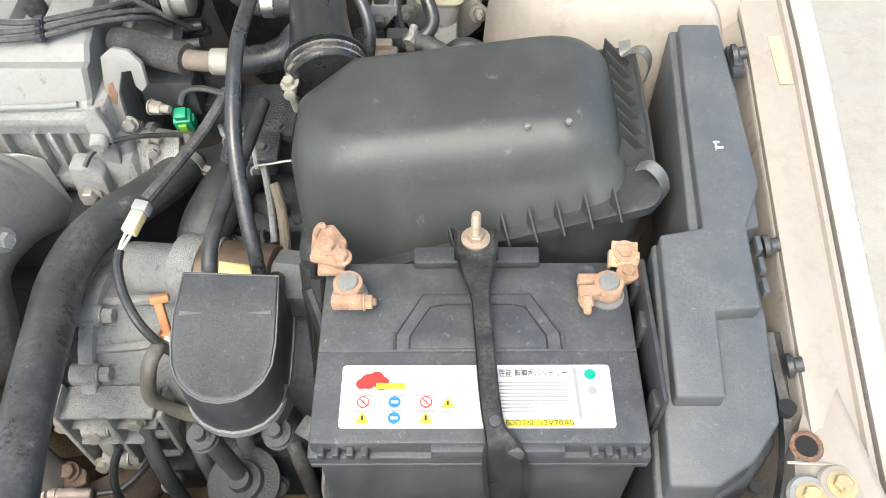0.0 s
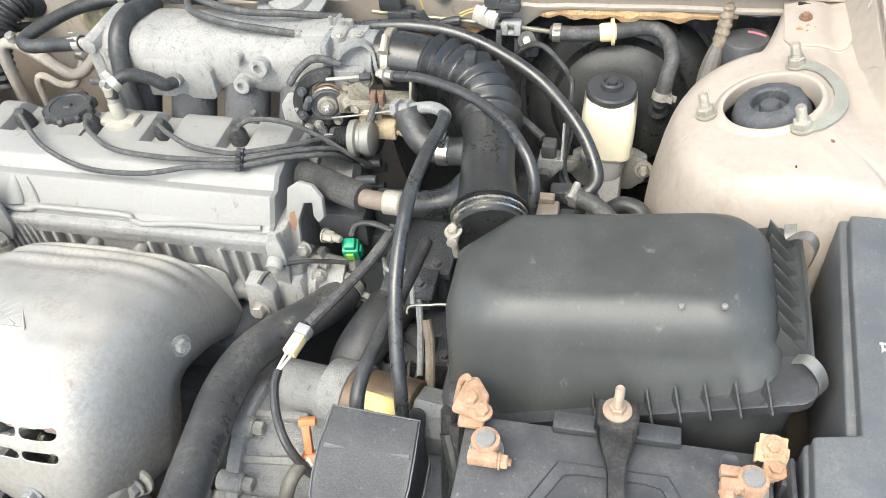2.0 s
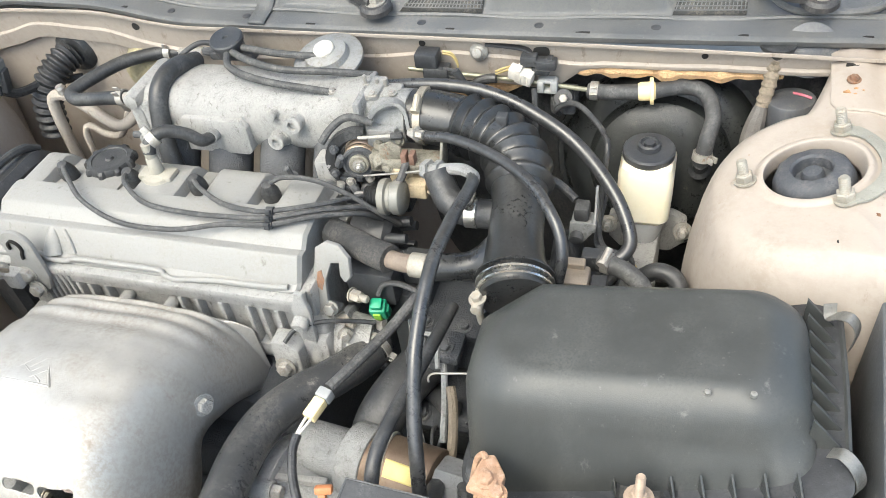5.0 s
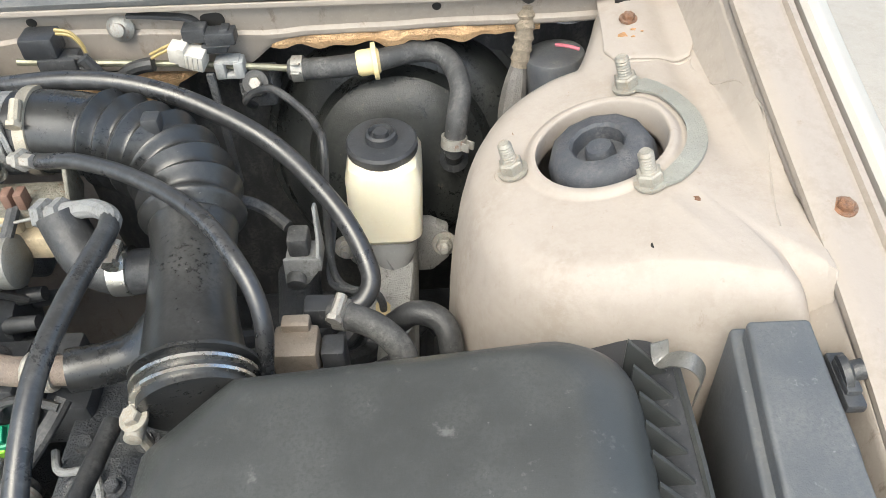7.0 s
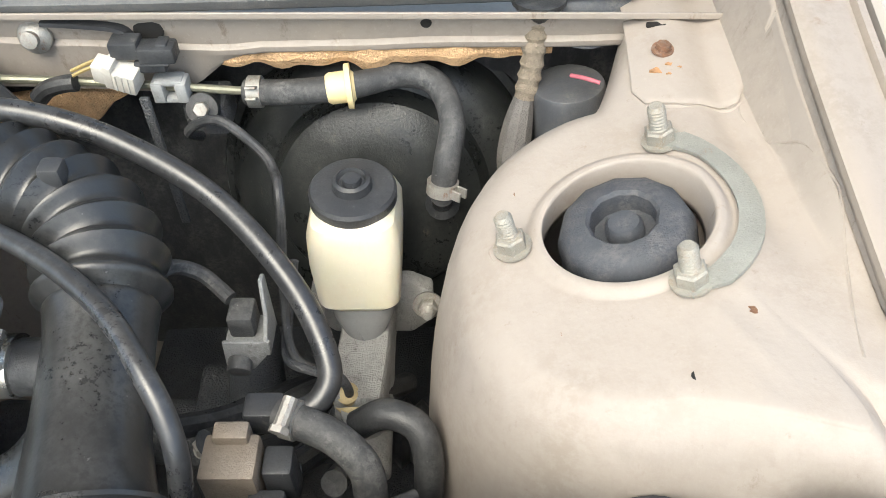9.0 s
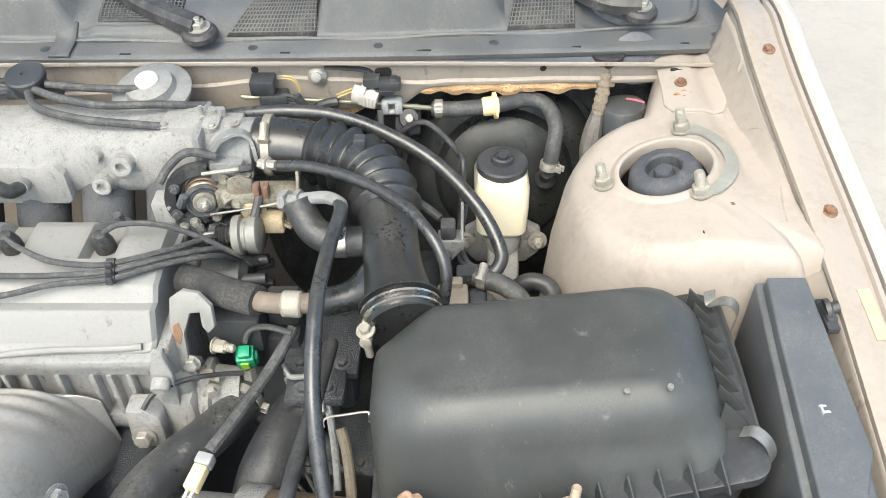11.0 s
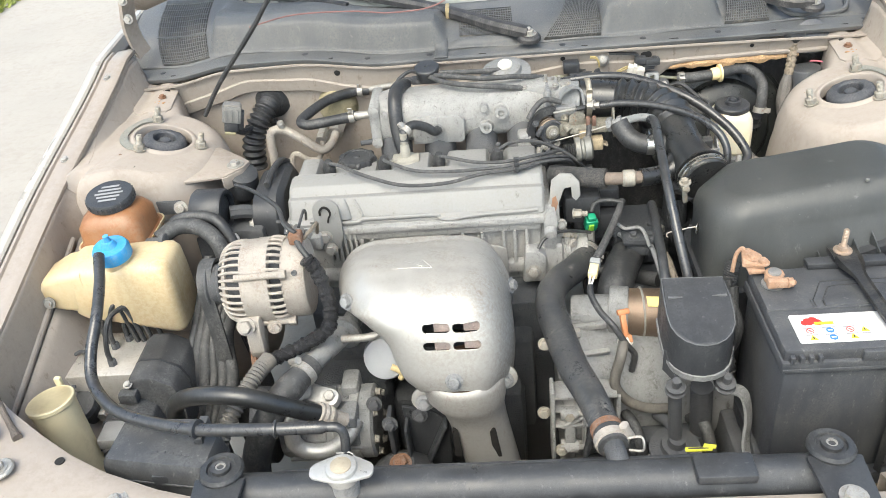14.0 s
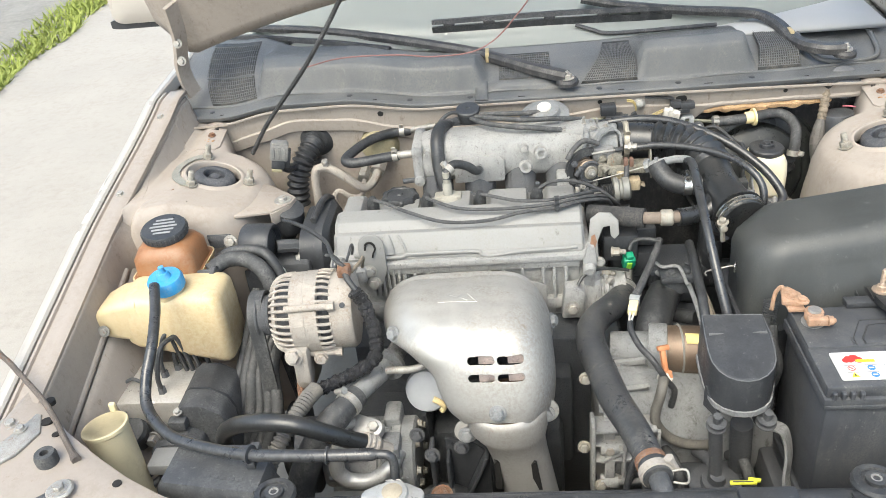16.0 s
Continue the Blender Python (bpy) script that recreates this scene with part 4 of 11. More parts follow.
wiper([(0.069, 1.126, 0.972), (0.007, 1.160, 0.980), (-0.061, 1.212, 0.988), (-0.128, 1.261, 0.994), (-0.293, 1.327, 1.011), (-0.478, 1.396, 1.023), (-0.637, 1.454, 1.022)],
      [(-0.761, 1.474, 0.993), (-0.634, 1.426, 0.999), (-0.503, 1.374, 0.998), (-0.395, 1.335, 0.994), (-0.292, 1.297, 0.987)], (0.069, 1.126, 0.972), "black wiper with a dusty arm resting on the windscreen")
outer = wiper([(0.60, 1.175, 0.972), (0.56, 1.182, 0.972), (0.525, 1.22, 0.976), (0.505, 1.30, 0.992), (0.466, 1.345, 1.002), (0.337, 1.348, 1.017), (0.199, 1.358, 1.036), (0.118, 1.374, 1.05)],
              [(-0.202, 1.348, 1.022), (-0.098, 1.341, 1.024), (0.068, 1.338, 1.024), (0.209, 1.342, 1.019), (0.303, 1.350, 1.014)], (0.60, 1.175, 0.972), "black wiper with a cranked arm on the windscreen")
bm = B()
tube(bm, [(0.102, 1.324, 1.011), (0.136, 1.309, 1.002), (0.169, 1.299, 0.996), (0.274, 1.308, 0.993), (0.391, 1.323, 0.990)], 0.0045, seg=8, sub=5)
part("link_rod", bm, WIPERM, outer)

# raised bonnet on its hinges
bonnet = thing("bonnet", (0, 1.2, 1.02), "raised beige bonnet seen at its hinge corner", "bonnet")


def bonnet_pt(u, v, off=0.0):
    x = lerp(-0.748, 0.748, u)
    rise = 0.37 * max(0.0, 0.72 - abs(x)) * (1 - 0.5 * (1 - abs(x) / 0.72)) + 0.085 * ss(0.672, 0.748, abs(x))
    return Vector((x, 1.17 - 0.42 * v - off * 0.85 + 0.03 * (x / 0.72) ** 2, 1.045 + 0.98 * v - off * 0.4 + rise * (1 - v)))


part("outer_skin", sheet(B(), lambda u, v: bonnet_pt(u, v, -0.02), 80, 20), FENDER, bonnet, thick=0.002)
part("inner_frame", sheet(B(), lambda u, v: bonnet_pt(lerp(0.004, 0.996, u), lerp(-0.01, 0.97, v), 0.004 + 0.012 * ss(0.10, 0.16, v) * ss(0.06, 0.10, u) * ss(0.94, 0.90, u)), 80, 40), PAINT_IN, bonnet, thick=0.002)
for s in (1, -1):
    bm = B()
    tube(bm, [(s * 0.70, 1.20, 0.965), (s * 0.705, 1.19, 1.0), (s * 0.70, 1.175, 1.04), (s * 0.68, 1.15, 1.10), (s * 0.67, 1.12, 1.17)], 0.016, sub=4, shape=[(-0.25, -1), (-0.25, 1), (0.25, 1), (0.25, -1)])
    hinge = part("hinge", bm, PAINT_IN, bonnet, "beige painted hinge arm with bolts")
    for p in ((s * 0.69, 1.155, 1.05), (s * 0.683, 1.14, 1.09)):
        bolt_part(hinge, p, (0, -1, 0.2), r=0.006, h=0.005)

bm = B()
tube(bm, [(-0.555, 1.055, 0.885), (-0.50, 1.03, 0.96), (-0.40, 1.0, 1.075), (-0.32, 0.985, 1.185), (-0.24, 0.97, 1.31), (-0.2, 0.97, 1.45)], 0.0042, seg=8, sub=6)
single("washer_hose", bm, RUBBER, (-0.555, 1.055, 0.885), "thin black washer hose running up to the bonnet", "hose")
bm = B()
tube(bm, [(-0.42, 1.02, 1.06), (-0.34, 1.02, 1.075), (-0.24, 1.03, 1.07), (-0.17, 1.03, 1.062), (-0.09, 1.03, 1.07), (-0.03, 1.02, 1.12), (0.01, 1.0, 1.2), (0.0, 0.98, 1.4)], 0.0014, seg=6, sub=6)
single("red_wire", bm, mat("red_wire_sheath", (0.22, 0.11, 0.10), 0.6, 0, 0.1, 60, 200, 0), (-0.42, 1.02, 1.06), "thin dull red wire hanging from the bonnet", "wire")
bm = B()
tube(bm, [(-0.6175, 0.327, 0.796), (-0.634, 0.345, 0.799), (-0.6871, 0.4048, 0.8220), (-0.7578, 0.4632, 0.8450), (-0.8026, 0.4977, 0.8650), (-0.93, 0.64, 0.90)], lambda u: 0.0040 + 0.0022 * ss(0.22, 0.05, u), seg=10, sub=6)
single("bonnet_prop_rod", bm, mat("rusty_rod", (0.13, 0.11, 0.095), 0.6, 0.2, 0.3, 25, 200, 0.4, wear=((0.20, 0.10, 0.06), 0.3, 30)), (-0.595, 0.305, 0.785), "dirty steel bonnet prop rod in the front corner", "prop rod")
# door mirror
mirror = thing("door_mirror", (-1.10, 1.95, 0.98), "pale beige door mirror of the car", "mirror")
bm = B()
rings = []
for k, (h, w) in enumerate(((0, 0.4), (0.02, 0.85), (0.06, 1.0), (0.10, 0.95), (0.12, 0.7))):
    rings.append([(-1.10 - 0.10 * w * (p[0]), 1.9 + h, 0.995 + 0.07 * w * p[1]) for p in rrect(-1, 1, -1, 1, 0.4)])
loft(bm, rings)
part("housing", bm, FENDER, mirror)
bm = B()
loft(bm, [[(-1.10 - 0.101 * p[0], 1.93 + h, 0.932 + 0.014 * p[1]) for p in rrect(-1, 1, -1, 1, 0.4)] for h in (0.0, 0.075)])
part("lower_trim", bm, BLACK, mirror)
bm = B()
box(bm, -1.02, -0.83, 1.95, 2.01, 0.945, 0.975, 0.008)
part("foot", bm, BLACK, mirror)


# ---- battery ----
BX0, BX1, BY0, BY1, BZ = 0.331, 0.594, 0.395, 0.566, 0.815
bat = thing("car_battery", (0.46, 0.48, 0.60), "grey black car battery with a white printed label", "battery")
bm = B()
box(bm, BX0 + 0.006, BX1 - 0.006, BY0 + 0.004, BY1 - 0.004, 0.60, BZ - 0.030, 0.004)
part("case", bm, BATT, bat)
bm = B()
box(bm, BX0, BX1, BY0 - 0.001, BY1, BZ - 0.034, BZ - 0.018, 0.003)
box(bm, BX0 + 0.003, BX1 - 0.003, BY0 + 0.004, BY1 - 0.002, BZ - 0.022, BZ - 0.002, 0.003)
# front rail of the lid with its notches
box(bm, BX0 + 0.002, BX1 - 0.002, BY0 - 0.002, BY0 + 0.006, BZ - 0.034, BZ - 0.028, 0.001)
for k in range(4):
    for x in (BX0 + 0.012 + 0.011 * k, BX1 - 0.012 - 0.011 * k):
        box(bm, x - 0.0028, x + 0.0028, BY0 - 0.0025, BY0 + 0.006, BZ - 0.019, BZ - 0.008, 0.001, 1)
box(bm, BX0 + 0.095, BX0 + 0.196, BY0 - 0.002, BY0 + 0.008, BZ - 0.020, BZ - 0.004, 0.002)
lid = part("lid", bm, BATT, bat)
bm = B()
box(bm, BX0 + 0.004, BX1 - 0.004, 0.476, BY1 - 0.003, BZ - 0.006, BZ, 0.0015)
part("raised_panel", bm, BATT, lid)
bm = B()
handle = [(0.397, 0.478), (0.397, 0.492), (0.418, 0.530), (0.508, 0.530), (0.530, 0.492), (0.530, 0.478)]
tube(bm, [(x, y, BZ + 0.0002) for x, y in handle], 0.0009, seg=6, sub=1)
inner = [(0.408, 0.478), (0.408, 0.490), (0.424, 0.518), (0.436, 0.5205), (0.490, 0.5205), (0.503, 0.518), (0.519, 0.490), (0.519, 0.478)]
tube(bm, [(x, y, BZ + 0.0002) for x, y in inner], 0.0008, seg=6, sub=1)
part("handle_groove", bm, INK_BLK, lid, "dark groove of the folded carrying handle")
bm = B()
prism(bm, [(0.409, 0.4785), (0.409, 0.489), (0.425, 0.5165), (0.437, 0.519), (0.489, 0.519), (0.502, 0.5165), (0.518, 0.489), (0.518, 0.4785)], BZ - 0.002, BZ + 0.0016, "z", 0.001)
for x in (0.3945, 0.5325):
    box(bm, x - 0.0012, x + 0.0012, 0.477, 0.494, BZ - 0.004, BZ + 0.0012, 0.0005, 1)
part("handle", bm, BATT, lid, "folded carrying handle")
bm = B()
lathe(bm, (0.557, 0.552, BZ), (0, 0, 1), [(0.008, 0), (0.008, 0.0012), (0.006, 0.0012), (0.005, 0.0006), (0, 0.0006)], 20)
part("vent", bm, BATT, lid)

# printed label on the lid
LX0, LX1, LY0, LY1, LZ = 0.356, 0.566, 0.411, 0.464, BZ - 0.0005
bm = B()
prism(bm, rrect(LX0, LX1, LY0, LY1, 0.003), BZ - 0.003, LZ, "z")
label = part("label", bm, PAPER, bat, "white printed label, slightly scuffed")


def flat(pts, z=0.0004):
    b = B()
    prism(b, pts, LZ - 0.0002, LZ + z, "z")
    return b


def disc(x, y, r, n=20):
    return [(x + r * math.cos(2 * math.pi * k / n), y + r * math.sin(2 * math.pi * k / n)) for k in range(n)]


def lx(f):
    return LX0 + f * (LX1 - LX0)


def ly(f):
    return LY1 - f * (LY1 - LY0)


def writing(text, x, y, size, material, width=None, parent=None, z=None, spin=0):
    c = bpy.data.curves.new("text", "FONT")
    c.body, c.size, c.extrude = text, size, 0.0001
    o = bpy.data.objects.new("text", c)
    me = bpy.data.meshes.new_from_object(o)
    bpy.data.objects.remove(o)
    b = B()
    b.from_mesh(me)
    if width and b.verts:
        xs = [v.co.x for v in b.verts]
        b.transform(Matrix.Diagonal((width / max(1e-6, max(xs) - min(xs)), 1, 1, 1)))
    b.transform(Matrix.Translation((x, y, z or LZ + 0.0005)) @ pose(0, 0, 0, 0, 0, spin))
    return part("writing", b, material, parent or label)


b = B()
for dx, dy, r in ((0.10, 0.27, 0.0065), (0.13, 0.22, 0.006), (0.15, 0.30, 0.006), (0.075, 0.31, 0.0045)):
    merge(b, flat(disc(lx(dx), ly(dy), r, 14), 0.0004 + dx * 0.001))
part("emblem", b, INK_RED, label, "red printed emblem")
b = flat([(lx(0.13), ly(0.30)), (lx(0.24), ly(0.30)), (lx(0.24), ly(0.39)), (lx(0.13), ly(0.39))], 0.0007)
part("name_bar", b, INK_YEL, label, "yellow printed bar")
signs = [(0.085, 0.60, "r"), (0.20, 0.60, "b"), (0.315, 0.60, "r"), (0.395, 0.62, "y"), (0.085, 0.85, "y"), (0.20, 0.85, "b"), (0.315, 0.85, "y")]
for fx, fy, k in signs:
    x, y = lx(fx), ly(fy)
    if k == "y":
        part("warning_sign", flat([(x - 0.0052, y - 0.004), (x + 0.0052, y - 0.004), (x, y + 0.0052)]), INK_YEL, label)
        part("sign_symbol", flat([(x - 0.0009, y - 0.002), (x + 0.0009, y - 0.002), (x + 0.0009, y + 0.002), (x - 0.0009, y + 0.002)], 0.0006), INK_BLK, label)
    elif k == "b":
        part("warning_sign", flat(disc(x, y, 0.0048)), INK_BLUE, label)
        part("sign_symbol", flat([(x - 0.0028, y - 0.0012), (x + 0.0028, y - 0.0012), (x + 0.0028, y + 0.001), (x - 0.0028, y + 0.001)], 0.0006), PAPER, label)
    else:
        b = B()
        tube(b, [(x + 0.0044 * math.cos(a * 0.2618), y + 0.0044 * math.sin(a * 0.2618), LZ + 0.0002) for a in range(25)], 0.00055, seg=4, sub=1)
        tube(b, [(x - 0.003, y + 0.003, LZ + 0.0003), (x + 0.003, y - 0.003, LZ + 0.0003)], 0.0005, seg=4, sub=1)
        part("warning_sign", b, INK_RED, label)
        part("sign_symbol", flat([(x - 0.0016, y - 0.0022), (x + 0.0012, y - 0.0018), (x + 0.0018, y + 0.002), (x - 0.0006, y + 0.0022)], 0.0002), INK_GRY, label)
b = B()
for fx, fy, w in ((0.05, 0.48, 0.07), (0.16, 0.48, 0.08), (0.28, 0.48, 0.07), (0.05, 0.73, 0.07), (0.16, 0.73, 0.07), (0.28, 0.73, 0.07), (0.37, 0.735, 0.05)):
    merge(b, flat([(lx(fx), ly(fy)), (lx(fx + w), ly(fy)), (lx(fx + w), ly(fy + 0.03)), (lx(fx), ly(fy + 0.03))]))
rg = random.Random(3)
for k in range(9):
    y = 0.28 + k * 0.058
    w = 0.33 if k < 7 else 0.2
    merge(b, flat([(lx(0.535), ly(y)), (lx(0.535 + w - rg.uniform(0, 0.03)), ly(y)), (lx(0.535 + w - 0.03), ly(y + 0.022)), (lx(0.535), ly(y + 0.022))]))
part("small_print", b, INK_GRY, label, "rows of fine print")
part("yellow_band", flat([(lx(0.545), ly(0.875)), (lx(0.848), ly(0.875)), (lx(0.848), ly(0.985)), (lx(0.545), ly(0.985))], 0.0003), INK_YEL, label)
writing("MF 80D26L 12V70Ah", lx(0.55), ly(0.97), 0.0062, INK_BLK, lx(0.845) - lx(0.55))
writing("・高性能 無補水バッテリー", lx(0.535), ly(0.19), 0.0075, INK_BLK, lx(0.83) - lx(0.535))
part("divider", flat([(lx(0.862), ly(0.05)), (lx(0.875), ly(0.05)), (lx(0.882), ly(0.86)), (lx(0.869), ly(0.86))]), INK_GRY, label)
part("indicator_eye", flat(disc(lx(0.925), ly(0.16), 0.0045)), INK_GRN, label, "green charge indicator dot")
part("indicator_eye", flat(disc(lx(0.928), ly(0.42), 0.0036)), INK_GRY, label)
b = B()
tube(b, [(lx(0.93) + 0.0044 * math.cos(a * 0.2618), ly(0.68) + 0.0044 * math.sin(a * 0.2618), LZ + 0.0002) for a in range(25)], 0.0003, seg=4, sub=1)
part("indicator_ring", b, INK_GRY, label)


def terminal(x, y, s, label_):
    t = thing("battery_terminal", (x, y, BZ), label_, "battery terminal", "battery terminals")
    b = B()
    lathe(b, (x, y, BZ - 0.002), (0, 0, 1), [(0.015, 0), (0.015, 0.004), (0.0092, 0.005), (0.0086, 0.023), (0.0078, 0.0245), (0, 0.0247)], 24)
    part("post", b, LEAD, t, "dull lead battery post")
    b = B()
    lathe(b, (x, y, BZ + 0.006), (0, 0, 1), [(0.0092, 0), (0.0122, 0.001), (0.0126, 0.012), (0.0118, 0.0135), (0.0092, 0.0135)], 28)
    if s < 0:
        box(b, x - 0.013, x + 0.013, y - 0.020, y - 0.010, BZ + 0.007, BZ + 0.019, 0.002)
    else:
        box(b, x - 0.025, x - 0.008, y + 0.001, y + 0.010, BZ + 0.008, BZ + 0.019, 0.002)
        box(b, x - 0.025, x - 0.008, y - 0.011, y - 0.001, BZ + 0.008, BZ + 0.019, 0.002)
    part("clamp", b, COPPER, t, "corroded copper terminal clamp")
    b = B()
    if s < 0:
        hexbolt(b, (x + 0.013, y - 0.015, BZ + 0.013), (1, 0, 0), r=0.0065, h=0.006, washer=0.0075, stud=0.003, sr=0.0035)
    else:
        hexbolt(b, (x - 0.019, y - 0.011, BZ + 0.013), (0, -1, 0), r=0.0062, h=0.006, washer=0.0072, stud=0.007, sr=0.0036)
    part("bolt", b, COPPER, t)
    return t


neg = terminal(0.357, 0.530, -1, "corroded copper clamp on a lead battery post")
b = B()
box(b, 0.329, 0.352, 0.545, 0.578, BZ + 0.006, BZ + 0.011, 0.0015)
prism(b, [(0.322, 0.556), (0.350, 0.549), (0.353, 0.574), (0.340, 0.592), (0.330, 0.590)], BZ + 0.011, BZ + 0.019, "z", 0.002)
part("lug", b, COPPER, neg, "corroded copper cable lug")
b = B()
hexbolt(b, (0.338, 0.566, BZ + 0.019), (0, 0, 1), r=0.0065, h=0.005)
hexbolt(b, (0.349, 0.556, BZ + 0.017), (0, 0, 1), r=0.0065, h=0.005)
parts("lug_bolt", b, COPPER, neg)
b = B()
tube(b, [(0.333, 0.586, BZ + 0.018), (0.330, 0.590, BZ + 0.019), (0.324, 0.590, BZ + 0.010), (0.321, 0.587, BZ - 0.004), (0.319, 0.583, BZ - 0.016)], 0.003, seg=8, sub=5)
part("cable_end", b, COPPER, neg)
pos = terminal(0.571, 0.529, 1, "corroded copper clamp with a steel fuse link on the post")
b = B()
m = Matrix.Translation((0.588, 0.560, BZ + 0.014)) @ pose(0, 0, 0, 22, 0, -6)
box(b, -0.011, 0.011, -0.011, 0.012, -0.001, 0.001, 0.0006, 1, m)
box(b, -0.013, -0.011, -0.012, 0.004, -0.009, 0.001, 0.0006, 1, m)
box(b, 0.011, 0.013, -0.012, 0.004, -0.009, 0.001, 0.0006, 1, m)
prism(b, [(0.578, 0.540), (0.584, 0.534), (0.594, 0.538), (0.597, 0.550), (0.582, 0.552)], BZ + 0.004, BZ + 0.010, "z", 0.0015)
part("lug", b, mat("brassy_plate", (0.50, 0.38, 0.25), 0.5, 0.3, 0.2, 60, 400, 0.3, wear=(RUSTC, 0.3, 80)), pos, "brassy corroded link plate")
b = B()
hexbolt(b, m @ Vector((0, 0.003, 0.001)), (0, -0.37, 0.93), r=0.006, h=0.004)
hexbolt(b, (0.590, 0.545, BZ + 0.010), (0, 0, 1), r=0.006, h=0.004)
parts("lug_bolt", b, COPPER, pos)

# hold-down bar over the battery
strap = thing("battery_clamp", (0.465, 0.48, BZ), "black painted steel battery hold-down bar with a rusty stud", "battery clamp")
b = B()
tube(b, [(0.463, 0.588, BZ + 0.012), (0.463, 0.572, BZ + 0.013), (0.463, 0.558, BZ + 0.012)], 0.0185, sub=3, shape=[(-1, -0.12), (-1, 0.22), (-0.86, 0.05), (0.86, 0.05), (1, 0.22), (1, -0.12)])
tube(b, [(0.463, 0.560, BZ + 0.012), (0.464, 0.538, BZ + 0.012), (0.466, 0.515, BZ + 0.011), (0.468, 0.48, BZ + 0.009), (0.470, 0.44, BZ + 0.008), (0.473, 0.41, BZ + 0.007), (0.478, 0.396, BZ + 0.001), (0.482, 0.389, BZ - 0.03), (0.485, 0.386, BZ - 0.10), (0.485, 0.384, BZ - 0.2)],
     lambda u: 0.0165 * (1 - ss(0.02, 0.22, u)) + 0.0078 * ss(0.02, 0.22, u) + 0.009 * ss(0.55, 0.75, u), sub=5, shape=[(-1, -0.15), (-1, 0.5), (-0.82, 0.1), (0.82, 0.1), (1, 0.5), (1, -0.15)])
part("bar", b, mat("black_painted_steel", (0.03, 0.031, 0.033), 0.35, 0.3, 0.2, 30, 300, 0.1, dust=((0.16, 0.15, 0.13), 0.25, 40)), strap)
b = B()
box(b, 0.410, 0.517, 0.556, 0.573, BZ + 0.001, BZ + 0.010, 0.0015)
part("cross_plate", b, BLACK, strap)
b = B()
hexbolt(b, (0.463, 0.578, BZ + 0.014), (0, 0, 1), r=0.0075, h=0.007, washer=0.0125, stud=0.026, sr=0.0042)
part("stud", b, mat("tan_rusted_steel", (0.46, 0.36, 0.28), 0.5, 0.6, 0.2, 70, 400, 0.2), strap, "rust-tinted threaded stud with nut")
b = B()
lathe(b, (0.474, 0.412, BZ + 0.009), (0, -0.2, 1), [(0.005, 0), (0.0045, 0.0015), (0, 0.002)], 12)
part("rivet", b, BLACK, strap)
b = B()
box(b, 0.33, 0.60, 0.385, 0.575, 0.575, 0.60, 0.004)
box(b, 0.600, 0.606, 0.40, 0.56, 0.58, 0.70, 0.002)
single("battery_tray", b, BLACK, (0.46, 0.48, 0.575), "grimy black plastic battery tray", "tray")

# ---- fuse box ----
fb = thing("fuse_box", (0.65, 0.56, 0.70), "dark grey plastic fuse and relay box with a stepped lid", "fuse box")


def slab(pts, top, bottom, bev=0.003, sl=0.24, y0=0.56, inset=0.0):
    t = B()
    prism(t, pts, bottom, top, "z", bev, 3)
    for v in t.verts:
        v.co.z += sl * (v.co.y - y0)
    return t


low = [(0.603, 0.372), (0.640, 0.372), (0.668, 0.389), (0.692, 0.418), (0.694, 0.50), (0.690, 0.566), (0.609, 0.562)]
part("base", slab([(x + (0.004 if x > 0.65 else -0.006), y - (0.006 if y < 0.42 else 0)) for x, y in low], 0.815, 0.66, 0.004), BLACK, fb)
part("lid", slab(low, 0.842, 0.800, 0.0032), FUSEBOX, fb)
raised = [(0.611, 0.430), (0.649, 0.430), (0.650, 0.497), (0.686, 0.499), (0.684, 0.566), (0.700, 0.605), (0.692, 0.705), (0.687, 0.765), (0.651, 0.765), (0.649, 0.70), (0.648, 0.566), (0.612, 0.560)]
up = part("raised_lid", slab(raised, 0.858, 0.83, 0.0028), FUSEBOX, fb)
part("tail", slab([(0.640, 0.560), (0.700, 0.575), (0.70, 0.70), (0.692, 0.770), (0.645, 0.770)], 0.845, 0.72, 0.003), FUSEBOX, fb)
bb = B()
for k in range(3):
    box(bb, 0.6895, 0.694, 0.510 + 0.018 * k, 0.524 + 0.018 * k, 0.838 + 0.004 * k, 0.848 + 0.004 * k, 0.001)
parts("rib", bb, FUSEBOX, fb)
bb = B()
for x, y, w, h in ((0.668, 0.640, 0.0010, 0.005), (0.671, 0.638, 0.0035, 0.0010), (0.669, 0.643, 0.003, 0.0008)):
    z = 0.8583 + 0.24 * (y - 0.56)
    prism(bb, [(x - w, y - h), (x + w, y - h * 0.7), (x + w * 0.8, y + h), (x - w, y + h * 0.8)], z - 0.002, z + 0.0012, "z")
tagged(part("scuff_mark", bb, mat("pale_scuff", (0.42, 0.42, 0.41), 0.6, 0, 0.1, 60, 300, 0), up), kind="stuff")
bb = B()
prism(bb, [(0.602, 0.42), (0.602, 0.55), (0.598, 0.55), (0.598, 0.42)], 0.775, 0.838, "z", 0.001)
for y in (0.43, 0.50, 0.54):
    box(bb, 0.594, 0.602, y - 0.008, y + 0.008, 0.79, 0.825, 0.0015)
part("side_clip", bb, BLACK, fb)
bb = B()
for p in ((0.697, 0.735, 0.895), (0.702, 0.560, 0.84), (0.705, 0.462, 0.815)):
    lathe(bb, p, (1, 0, 0.3), [(0.010, 0), (0.010, 0.004), (0.006, 0.006), (0.006, 0.012), (0, 0.012)], 16)
parts("grommet", bb, RUBBER, fb)
bb = B()
box(bb, 0.695, 0.706, 0.715, 0.752, 0.885, 0.892, 0.0015)
